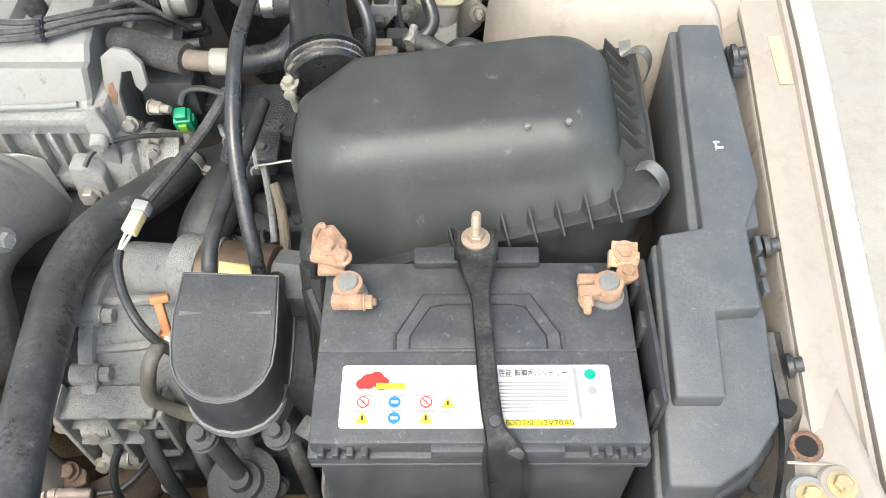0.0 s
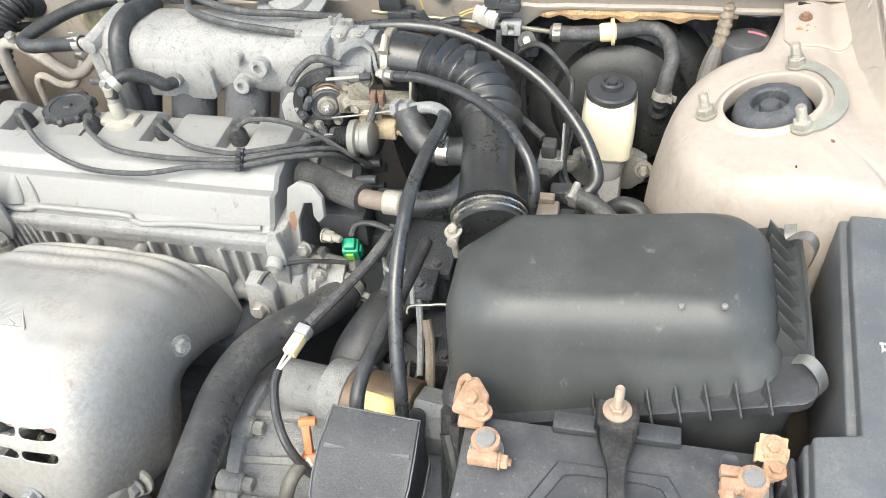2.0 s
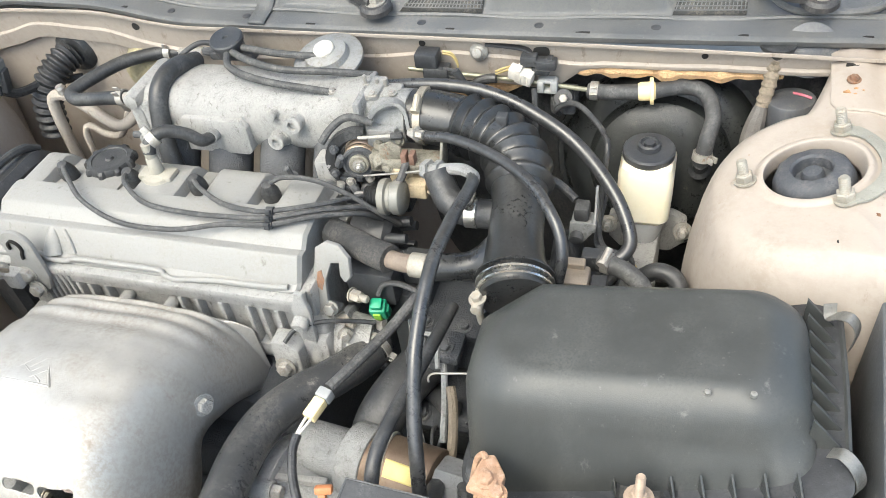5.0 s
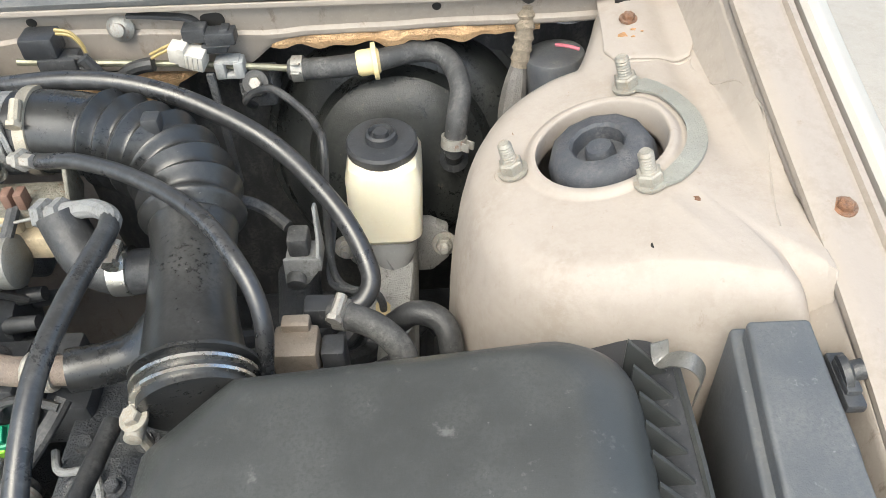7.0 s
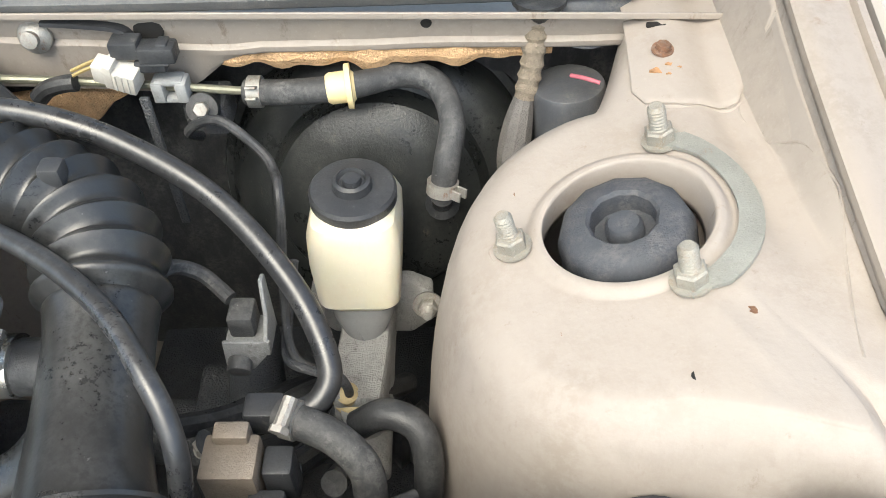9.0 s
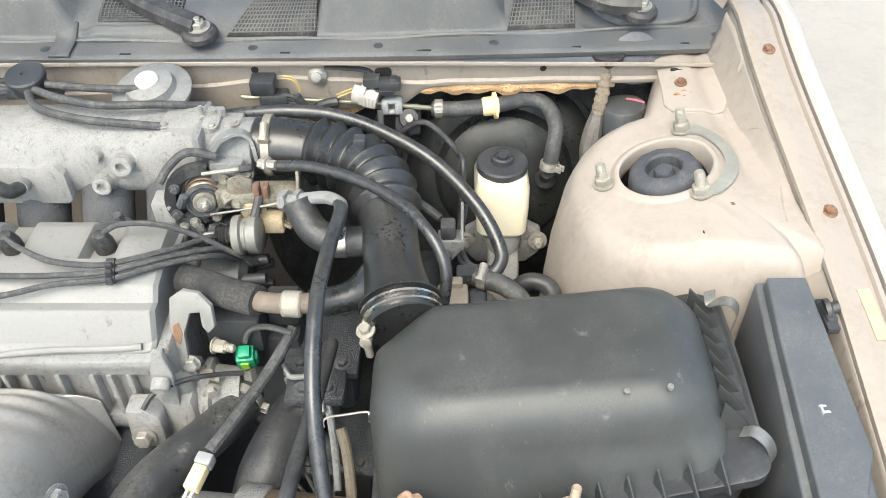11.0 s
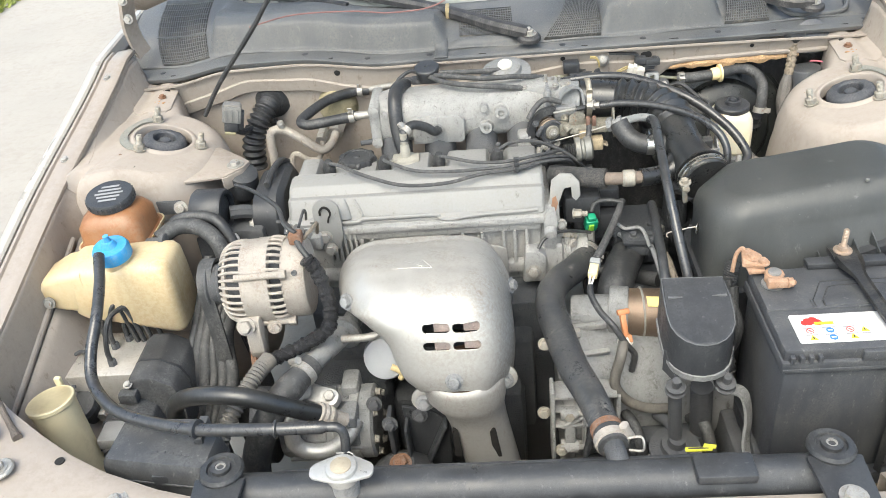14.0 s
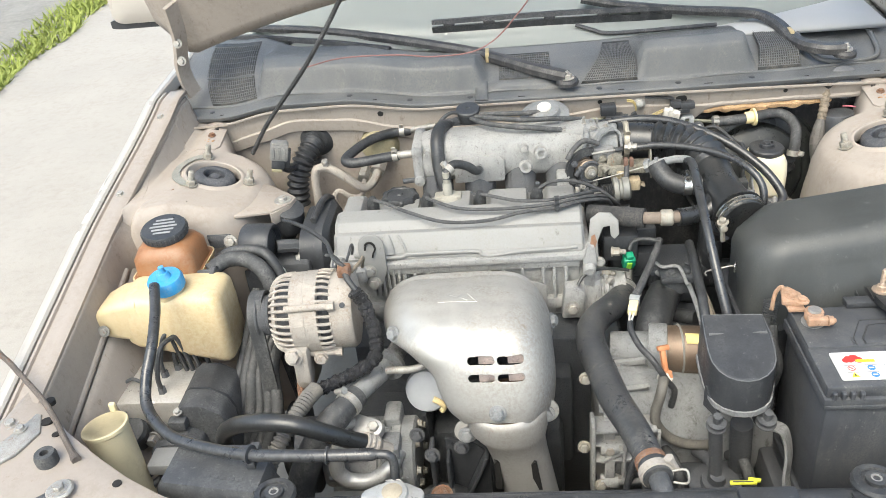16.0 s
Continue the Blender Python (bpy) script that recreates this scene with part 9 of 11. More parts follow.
cyl(b, (-0.350, 1.085, 0.80), (-0.345, 1.11, 0.81), 0.012, seg=6)
parts("union", b, STEEL, acp)
b = B()
lathe(b, (-0.312, 1.148, 0.852), (0, -1, 0.15), [(0.042, 0), (0.040, 0.02), (0.03, 0.04), (0.016, 0.05)], 28)
part("grommet", b, mat("foam_grommet", (0.34, 0.30, 0.19), 0.85, 0, 0.2, 40, 200, 0.5), acp, "yellowish foam grommet")


# ---- gearbox, starter, cover ----
gb = thing("gearbox", (0.16, 0.60, 0.40), "cast aluminium gearbox and bell housing", "gearbox")
b = B()
ring = [(0.60 + 0.105 * math.cos(radians(a)) * (1.0 if 20 < a < 160 else 1.05), 0.575 + 0.135 * math.sin(radians(a))) for a in range(0, 360, 12)]
prism(b, ring, 0.074, 0.090, "x", 0.003)
part("bell_flange", b, ALU, gb)
b = B()
rings = []
for x, k in ((0.088, 1.0), (0.11, 0.97), (0.15, 0.86), (0.20, 0.78), (0.27, 0.74), (0.33, 0.70)):
    rings.append([(x, 0.60 + 0.100 * k * math.cos(radians(a)), 0.570 + 0.128 * k * math.sin(radians(a))) for a in range(0, 360, 10)])
loft(b, rings)
part("case", b, ALU_D, gb)
b = B()
box(b, -0.004, 0.055, -0.005, 0.005, -0.004, 0.004, 0.002)
pl = []
for a in (35, 62, 90, 118, 146, 172, 195):
    y, z = 0.60 + 0.097 * math.cos(radians(a)), 0.570 + 0.125 * math.sin(radians(a))
    pl.append(Matrix.Translation((0.092, y, z)) @ Matrix.Rotation(radians(a), 4, "X") @ pose(0, 0, 0, 0, 6, 0))
repeat("rib", b, ALU, gb, pl)
for a in (100, 130, 160, 190, 215):
    y, z = 0.60 + 0.107 * math.cos(radians(a)), 0.575 + 0.128 * math.sin(radians(a))
    part("flange_boss", cyl(B(), (0.068, y, z), (0.094, y, z), 0.011, seg=16, bev=0.001), ALU, gb)
    part("flange_bolt", hexbolt(B(), (0.094, y, z), (1, 0, 0), r=0.008, h=0.010, washer=0.010), STEEL, gb)
part("flange_bolt", hexbolt(B(), (0.095, 0.552, 0.60), (0.3, -1, 0.5), r=0.011, h=0.009, washer=0.014), STEEL, gb, "bright hexagon bolt")
for x0, x1, y0, z0, z1 in ((0.058, 0.150, 0.492, 0.652, 0.658), (0.056, 0.145, 0.494, 0.624, 0.629), (0.060, 0.125, 0.490, 0.596, 0.601), (0.100, 0.106, 0.490, 0.560, 0.655), (0.150, 0.156, 0.496, 0.560, 0.65), (0.054, 0.060, 0.488, 0.52, 0.67)):
    part("web", box(B(), x0, x1, y0, y0 + 0.035, z0, z1, 0.002), ALU, gb)
b = B()
m = Matrix.Translation((0.086, 0.500, 0.606)) @ pose(0, 0, 0, 0, -32, 0)
part("web", box(b, -0.020, 0.020, -0.010, 0.02, -0.003, 0.003, 0.0015, 2, m), ALU, gb)
for p in ((0.0813, 0.496, 0.6172), (0.0683, 0.488, 0.5528), (0.0445, 0.505, 0.6164), (0.128, 0.497, 0.640), (0.05, 0.54, 0.72)):
    bolt_part(gb, p, (0, -1, 0.25), STUDM, r=0.0075, h=0.007, washer=0.010)
b = B()
tube(b, [(0.118, 0.470, 0.640), (0.108, 0.458, 0.618), (0.100, 0.450, 0.585), (0.098, 0.445, 0.545), (0.102, 0.44, 0.50)], 0.0042, seg=10, sub=6)
part("breather_hose", b, RUBBER, gb)
b = B()
box(b, 0.10, 0.16, 0.505, 0.545, 0.54, 0.60, 0.008)
box(b, 0.17, 0.29, 0.49, 0.53, 0.44, 0.56, 0.01)
box(b, 0.11, 0.15, 0.50, 0.53, 0.44, 0.50, 0.006)
parts("lower_casting", b, SHADE_IRON, gb)
for k in range(4):
    b = B()
    x = 0.115 + 0.05 * k
    tube(b, [(x, 0.525, 0.60 - 0.01 * k), (x + 0.012, 0.495, 0.59), (x + 0.022, 0.475, 0.55), (x + 0.024, 0.47, 0.46), (x + 0.02, 0.47, 0.38)], 0.0085, seg=12, sub=6)
    part("cooler_hose", b, (DARK, RUBBER_OLD)[k % 2], gb)
b = B()
for k, (x, y, z) in enumerate(((0.13, 0.49, 0.50), (0.19, 0.485, 0.52), (0.25, 0.485, 0.50))):
    lathe(b, (x, y, z), (0.1, -0.5, 0.8), [(0.010, 0), (0.010, 0.01), (0.007, 0.012), (0.007, 0.024), (0.009, 0.025), (0.0085, 0.032), (0, 0.034)], 16)
parts("fitting", b, ALU_D, gb)

stt = thing("starter_motor", (0.22, 0.63, 0.64), "starter motor with a brown can and yellow label", "starter motor")
b = B()
cyl(b, (0.185, 0.640, 0.688), (0.262, 0.628, 0.692), 0.038, seg=30, bev=0.003)
part("can", b, mat("brown_can", (0.20, 0.145, 0.105), 0.4, 0.6, 0.2, 30, 300, 0.15, dust=((0.3, 0.25, 0.19), 0.3, 30)), stt, "brown painted motor can")
b = B()
cyl(b, (0.10, 0.652, 0.680), (0.186, 0.640, 0.686), 0.031, seg=30, bev=0.003)
cyl(b, (0.158, 0.645, 0.687), (0.187, 0.640, 0.688), 0.041, seg=30, bev=0.003)
part("drive_housing", b, ALU_D, stt)
b = B()
cyl(b, (0.262, 0.628, 0.692), (0.335, 0.617, 0.694), 0.034, seg=8, bev=0.004)
box(b, 0.268, 0.325, 0.585, 0.612, 0.69, 0.725, 0.005)
part("solenoid", b, ALU_D, stt)
b = B()
rr = []
for x in (0.210, 0.250):
    rr.append([(x, 0.636 - (x - 0.185) * 0.155 + 0.0386 * math.cos(radians(a)), 0.6895 + 0.0386 * math.sin(radians(a))) for a in range(96, 126, 4)])
loft(b, rr, closed=False)
part("label", b, mat("yellow_label", (0.72, 0.62, 0.25), 0.5, 0, 0.1, 60, 300, 0.05), stt, "faded yellow label", thick=0.0008)
b = B()
tube(b, [(0.205 + 0.0005, 0.638 + 0.0385 * math.cos(radians(a)), 0.689 + 0.0385 * math.sin(radians(a))) for a in range(20, 220, 15)], 0.002, seg=6, sub=2)
part("band", b, STEEL, stt)
cov = thing("plastic_cover", (0.253, 0.50, 0.66), "dusty black plastic cover with a rounded front", "cover")
b = B()
outline = [(0.2125, 0.552), (0.2955, 0.548), (0.2975, 0.514), (0.2975, 0.490)]
for k in range(1, 10):
    a = radians(180 * k / 10)
    outline.append((0.2535 + 0.044 * math.cos(a), 0.490 - 0.046 * math.sin(a) ** 0.85))
outline += [(0.2095, 0.490), (0.2095, 0.514)]


def cover_z(x, y):
    return 0.8195 - 0.006 * ss(0.548, 0.514, y) - 0.36 * max(0, 0.514 - y)


rings = []
for dz, g in ((0.0, 0.10), (0.0, 0.05), (-0.0015, 0.015), (-0.006, 0.0), (-0.035, -0.008), (-0.062, -0.014)):
    rings.append([(lerp(x, 0.2535, g), lerp(y, 0.505, g), (cover_z(x, y) + dz if dz > -0.03 else 0.82 + dz * 1.25 + 0.25 * min(0, y - 0.50))) for x, y in outline])
loft(b, rings)
part("shell", b, BLACK, cov, angle=40)
b = B()
prism(b, [(0.2155, 0.5155), (0.2345, 0.5135), (0.2155, 0.5115)], 0.8130, 0.8150, "z")
prism(b, [(0.2925, 0.5155), (0.2735, 0.5135), (0.2925, 0.5115)], 0.8130, 0.8150, "z")
parts("notch", b, mat("pale_notch", (0.14, 0.142, 0.145), 0.5, 0, 0.1, 60, 300, 0.1), cov)
EDGEW = mat("worn_plastic_edge", (0.105, 0.108, 0.112), 0.5, 0, 0.15, 60, 300, 0.1)
for s in (-1, 1):
    A_, B_, C_ = (Vector((0.2535 + s * dx, y, z)) for dx, y, z in ((0.0440, 0.480, 0.752), (0.0450, 0.477, 0.720), (0.0280, 0.4465, 0.715)))
    n_ = (B_ - A_).cross(C_ - A_).normalized() * 0.003
    b = B()
    loft(b, [[p + n_ for p in (A_, B_, C_)], [p - n_ for p in (A_, B_, C_)]])
    gus = part("gusset", b, BLACK, cov)
b = B()
tube(b, [(lerp(x, 0.2535, 0.012), lerp(y, 0.505, 0.012), cover_z(x, y) - 0.0012) for x, y in outline + outline[:1]], 0.0009, seg=6, sub=1)
part("worn_edge", b, EDGEW, cov, "pale worn rim of the cover")
b = B()
rings = [[(lerp(x, 0.2535, -0.05), lerp(y, 0.505, -0.05), z + 0.2 * min(0, y - 0.50)) for x, y in outline] for z in (0.746, 0.738)]
loft(b, rings)
part("base_gasket", b, ALU_D, cov, "grey base rim")
for x, y, z in ((0.2195, 0.452, 0.700), (0.2865, 0.454, 0.702)):
    b = B()
    lathe(b, (x, y, z), (0, -0.2, 1), [(0.013, 0), (0.014, 0.003), (0.010, 0.005), (0.013, 0.009), (0.013, 0.013), (0.006, 0.014), (0.006, 0.026), (0, 0.027)], 18)
    part("grommet", b, DARK, cov)
b = B()
tube(b, [(0.300, 0.475, 0.68), (0.318, 0.465, 0.675), (0.325, 0.455, 0.64), (0.322, 0.44, 0.60), (0.335, 0.42, 0.56), (0.345, 0.40, 0.52)], 0.010, sub=5, shape=[(-1, -0.2), (-1, 0.2), (1, 0.2), (1, -0.2)])
part("leg", b, ALU_D, cov)
b = B()
cyl(b, (0.2195, 0.455, 0.705), (0.229, 0.458, 0.59), 0.0095, seg=14)
lathe(b, (0.229, 0.458, 0.572), (0, -0.2, 1), [(0.036, 0), (0.037, 0.010), (0.022, 0.014), (0.020, 0.022), (0.013, 0.024), (0.011, 0.036)], 24)
cyl(b, (0.27, 0.50, 0.66), (0.285, 0.52, 0.48), 0.016, seg=14)
singles("gearbox_mounting", b, DARK, "dark gearbox mounting with a threaded stud below the cover", "mounting")
b = B()
for k in range(3):
    tube(b, [(0.312 + 0.008 * (k % 2), 0.58 - 0.006 * k, 0.79 - 0.01 * k), (0.312 + 0.006 * k, 0.56 - 0.01 * k, 0.73), (0.31, 0.545, 0.66), (0.30, 0.55, 0.58)], 0.0075, seg=10, sub=6)
singles("earth_cable", b, RUBBER, "dusty black battery cable beside the battery", "cable")
b = B()
tube(b, [(0.255, 0.72, 0.74), (0.262, 0.70, 0.725), (0.268, 0.66, 0.70), (0.262, 0.63, 0.66)], 0.0055, seg=8, sub=5)
single("brown_lead", b, LOOM, (0.255, 0.72, 0.74), "brown taped lead beside the filter housing", "wire")
cable("black_boot_lead", [(0.262, 0.63, 0.695), (0.270, 0.60, 0.73), (0.275, 0.575, 0.745), (0.28, 0.56, 0.75)], 0.0095, RUBBER, "short black lead with a worn boot", "wire")

# ---- exhaust joint with its sensor, low in front of the gearbox ----
ej = thing("exhaust_joint", (0.011, 0.495, 0.44), "rust-brown exhaust joint below the radiator hose", "exhaust joint")
RUSTB = mat("brown_scaled_rust", (0.21, 0.145, 0.115), 0.75, 0.1, 0.3, 30, 220, 0.5, dust=((0.27, 0.21, 0.175), 0.5, 26))
b = B()
prism(b, [(-0.058, 0.510), (-0.050, 0.520), (-0.007, 0.512), (0.028, 0.500), (0.032, 0.484), (0.005, 0.465), (-0.035, 0.458)], 0.490, 0.505, "z", 0.003, 2)
part("flange", b, RUSTB, ej)
b = B()
prism(b, [(-0.056, 0.468), (-0.007, 0.475), (0.005, 0.446), (-0.013, 0.430), (-0.058, 0.432)], 0.455, 0.488, "z", 0.006, 2)
part("block", b, RUSTB, ej)
b = B()
tube(b, [(-0.03, 0.462, 0.47), (0.011, 0.461, 0.47), (0.052, 0.475, 0.47), (0.082, 0.501, 0.47), (0.103, 0.544, 0.47)], lambda u: 0.024 + 0.006 * math.sin(u * 3), seg=20, sub=8)
part("pipe", b, mat("brown_pipe", (0.12, 0.088, 0.068), 0.7, 0.2, 0.3, 25, 200, 0.4), ej)
b = B()
cyl(b, (-0.046, 0.421, 0.475), (-0.001, 0.42, 0.475), 0.017, seg=18, bev=0.003)
part("spring_seat", b, RUSTB, ej)
part("bolt", hexbolt(B(), (0.011, 0.495, 0.508), (0, -0.2, 1), r=0.009, h=0.008, washer=0.012), RUSTB, ej)
ox = thing("oxygen_sensor", (-0.009, 0.468, 0.512), "steel oxygen sensor screwed into the exhaust joint", "sensor")
s0, s1 = Vector((-0.009, 0.468, 0.512)), Vector((0.052, 0.469, 0.512))
dx = (s1 - s0).normalized()
b = B()
lathe(b, s0, dx, [(0, -0.004), (0.012, -0.003), (0.012, 0.006), (0.0085, 0.008), (0.0085, 0.016), (0.0072, 0.017), (0.0072, 0.026), (0.0078, 0.027), (0.0078, 0.036), (0.0068, 0.038), (0.0068, 0.050), (0.005, 0.054), (0, 0.055)], 18)
part("body", b, mat("pinkish_steel", (0.42, 0.35, 0.31), 0.4, 0.5, 0.2, 60, 300, 0.2), ox)
b = B()
tube(b, [(0.052, 0.469, 0.512), (0.078, 0.474, 0.515), (0.104, 0.492, 0.53), (0.122, 0.508, 0.56), (0.135, 0.512, 0.6)], 0.0035, seg=8, sub=6)
part("lead", b, RUBBER, ox)

# orange dipstick handle
ds = thing("dipstick", (0.165, 0.56, 0.70), "orange gearbox dipstick handle", "dipstick")
b = B()
m = aim((0.166, 0.566, 0.735), (-0.12, 0.5, 0.85))
box(b, -0.0042, 0.0042, -0.004, 0.004, -0.026, 0.010, 0.002, 2, m)
box(b, -0.011, 0.007, -0.0045, 0.0045, 0.008, 0.016, 0.002, 2, m)
box(b, -0.008, 0.008, -0.006, 0.006, -0.034, -0.022, 0.002, 2, m)
part("handle", b, ORANGE, ds)
b = B()
cyl(b, (0.163, 0.553, 0.712), (0.172, 0.55, 0.700), 0.010, seg=14, bev=0.002)
part("collar", b, WHITEP, ds)
b = B()
tube(b, [(0.166, 0.553, 0.705), (0.161, 0.530, 0.715), (0.1556, 0.517, 0.7036), (0.148, 0.510, 0.6636), (0.1649, 0.512, 0.6294), (0.192, 0.515, 0.6076), (0.2229, 0.52, 0.5977), (0.245, 0.53, 0.59)], 0.0076, seg=12, sub=6)
part("tube", b, LOOMG, ds, "dusty grey-brown dipstick tube")
# lambda plug and leads
o2 = thing("inline_connector", (0.137, 0.656, 0.76), "cream inline connector with a grey clip", "connector")
b = B()
m = aim((0.134, 0.652, 0.768), (0.25, 0.9, 0.12))
box(b, -0.007, 0.007, -0.006, 0.006, -0.018, 0.006, 0.002, 2, m)
part("plug", b, YELLOWP, o2)
b = B()
box(b, -0.008, 0.008, -0.007, 0.007, 0.006, 0.018, 0.002, 2, m)
part("socket", b, mat("grey_socket", (0.28, 0.29, 0.29), 0.45, 0, 0.1, 40, 300, 0.05), o2)
b = B()
for k in (-1, 1):
    tube(b, [m @ Vector((0.003 * k, 0, -0.018)), m @ Vector((0.002 * k, 0, -0.030)), m @ Vector((0.001 * k, -0.001, -0.040))], 0.0017, seg=6, sub=3)
parts("wire", b, WHITEP, o2)
b = B()
tube(b, [(0.124, 0.616, 0.763), (0.124, 0.600, 0.757), (0.133, 0.575, 0.748), (0.150, 0.550, 0.738), (0.167, 0.540, 0.712), (0.180, 0.54, 0.69), (0.178, 0.545, 0.655)], 0.0048, seg=10, sub=8)
part("lower_lead", b, RUBBER, o2)
b = B()
tube(b, [(0.139, 0.672, 0.771), (0.148, 0.690, 0.772), (0.164, 0.73, 0.770), (0.178, 0.765, 0.770), (0.192, 0.795, 0.778), (0.20, 0.815, 0.785)], 0.0062, seg=10, sub=8)
part("upper_lead", b, RUBBER_OLD, o2)

# upper radiator hose
rh = thing("radiator_hose", (0.10, 0.55, 0.68), "thick black radiator hose with scuffed dusty patches", "hose")
b = B()
tube(b, [(0.138, 0.796, 0.702), (0.133, 0.770, 0.702), (0.112, 0.725, 0.715), (0.086, 0.685, 0.725), (0.068, 0.645, 0.731), (0.064, 0.595, 0.738), (0.070, 0.54, 0.744), (0.0815, 0.455, 0.755), (0.098, 0.383, 0.766), (0.110, 0.325, 0.768), (0.114, 0.300, 0.768)], lambda u: 0.0225 - 0.0042 * ss(0.55, 0.95, u), seg=24, sub=8)
part("hose", b, mat("scuffed_hose", (0.040, 0.042, 0.045), 0.3, 0, 0.15, 20, 250, 0.1, dust=((0.19, 0.18, 0.165), 0.25, 16), wear=((0.30, 0.28, 0.25), 0.16, 30)), rh)
hose_clamp(rh, (0.1125, 0.309, 0.768), (0.17, -0.98, 0.03), 0.0190, 0.011, AOX, lug=(1, 0, 0.5), label="corroded worm-drive hose clamp")
b = B()
lathe(b, (0.1105, 0.322, 0.768), (-0.17, 0.98, -0.03), [(0.0183, 0), (0.0200, 0.001), (0.0196, 0.009), (0.0185, 0.010)], 28)
part("rust_ring", b, RUSTY, rh, "rust-brown crust beside the clamp")
b = B()
tube(b, [(0.130, 0.306, 0.774), (0.146, 0.304, 0.778), (0.149, 0.298, 0.771), (0.147, 0.297, 0.762), (0.132, 0.300, 0.761)], 0.0016, seg=6, sub=3)
part("wire_ear", b, STEEL, rh)
spring_clamp(rh, (0.136, 0.785, 0.702), (0.2, 0.95, 0), 0.0228, lug=(1, -0.2, -0.3))
b = B()
tube(b, [(0.114, 0.302, 0.768), (0.117, 0.284, 0.764), (0.120, 0.268, 0.745)], 0.0125, seg=20, sub=5)
part("spigot", b, DARK, rh, "dark corroded radiator spigot")
b = B()
tube(b, [(0.205, 0.775, 0.70), (0.19, 0.74, 0.70), (0.175, 0.70, 0.69), (0.165, 0.67, 0.66)], 0.028, seg=20, sub=6)
tube(b, [(0.14, 0.792, 0.675), (0.17, 0.78, 0.665), (0.21, 0.76, 0.67), (0.25, 0.73, 0.68)], 0.012, seg=14, sub=6)
singles("bypass_hose", b, RUBBER, "black bypass hose behind the radiator hose", "hose")

# clutter between engine and filter housing
b = B()
tube(b, [(0.19, 0.79, 0.755), (0.20, 0.772, 0.757), (0.225, 0.77, 0.757), (0.235, 0.74, 0.74)], 0.003, seg=8, sub=5)
tube(b, [(0.192, 0.785, 0.738), (0.205, 0.765, 0.74), (0.232, 0.762, 0.742), (0.245, 0.725, 0.72), (0.252, 0.68, 0.69)], 0.004, seg=8, sub=5)
singles("steel_pipe", b, ALU_D, "thin grey steel pipe between engine and filter housing", "pipe")
for x0, x1, y0, y1, z0, z1, bv in ((0.19, 0.26, 0.80, 0.88, 0.66, 0.735, 0.01), (0.20, 0.28, 0.72, 0.795, 0.60, 0.665, 0.01), (0.20, 0.25, 0.755, 0.79, 0.71, 0.748, 0.006)):
    eb = thing("engine_bracket", ((x0 + x1) / 2, (y0 + y1) / 2, z0), "dark grimy bracket below the intake duct", "bracket")
    part("web", box(B(), x0, x1, y0, y1, z0, z1 - 0.012, bv), SHADE_IRON, eb)
    part("top_plate", box(B(), x0 - 0.006, x1 + 0.006, y0 - 0.006, y1, z1 - 0.011, z1, 0.003), SHADE_IRON, eb)
    for x in (x0 + 0.012, x1 - 0.012):
        bolt_part(eb, (x, y0 + 0.008, z1), (0, -0.1, 1), DARK, r=0.006, h=0.005)
for k in range(5):
    rg = random.Random(k)
    cable("thin_lead", [(0.17 + 0.02 * k, 0.72, 0.66), (0.20 + 0.012 * k, 0.69, 0.672 + 0.004 * k), (0.25, 0.665 - 0.006 * k, 0.668), (0.30, 0.66 - 0.01 * k, 0.67)], 0.002, RUBBER_OLD, "thin dark lead under the cables", "wire", 6, 6)

# ---- brake servo and master cylinder ----
sv = thing("brake_servo", (0.43, 1.12, 0.64), "large black brake servo drum on the bulkhead", "brake servo")
sn = Vector((0, -0.94, 0.34)).normalized()
sc = Vector((0.438, 1.175, 0.735))
b = B()
lathe(b, sc, sn, [(0.11, 0), (0.130, 0.006), (0.134, 0.014), (0.139, 0.017), (0.141, 0.021), (0.139, 0.026), (0.132, 0.027), (0.130, 0.032), (0.128, 0.046), (0.119, 0.058), (0.104, 0.064), (0.092, 0.0645), (0.088, 0.070), (0.084, 0.080), (0.074, 0.086), (0.05, 0.09), (0, 0.09)], 72)
part("drum", b, mat("servo_black", (0.020, 0.022, 0.022), 0.30, 0.1, 0.2, 20, 250, 0.1, dust=((0.07, 0.072, 0.066), 0.25, 25), wear=((0.25, 0.2, 0.15), 0.05, 50)), sv)
b = B()
lathe(b, (0.490, 1.085, 0.772), (0, -0.5, 0.85), [(0.012, 0), (0.014, 0.004), (0.009, 0.010), (0.009, 0.026)], 16)
part("valve", b, BLACK, sv)
for p in ((0.478, 1.02, 0.725), (0.385, 1.02, 0.725)):
    b = B()
    hexbolt(b, p, sn, r=0.008, h=0.008, washer=0.012, stud=0.008, sr=0.005)
    part("stud_nut", b, STEEL, sv)
mc = thing("brake_master_cylinder", (0.43, 0.96, 0.66), "cast aluminium brake master cylinder with a milky reservoir", "master cylinder")
b = B()
cyl(b, (0.433, 1.05, 0.712), (0.433, 0.895, 0.680), 0.019, seg=24, bev=0.002)
prism(b, [(0.385, 0.70), (0.40, 0.682), (0.465, 0.682), (0.482, 0.70), (0.482, 0.735), (0.465, 0.745), (0.40, 0.745), (0.385, 0.735)], 1.025, 1.040, "y", 0.003)
cyl(b, (0.433, 0.93, 0.695), (0.433, 0.925, 0.725), 0.016, seg=18)
prism(b, [(0.411, 0.925), (0.447, 0.925), (0.450, 0.965), (0.452, 1.02), (0.414, 1.02), (0.411, 0.965)], 0.690, 0.738, "z", 0.006)
part("body", b, ALU, mc)
b = B()
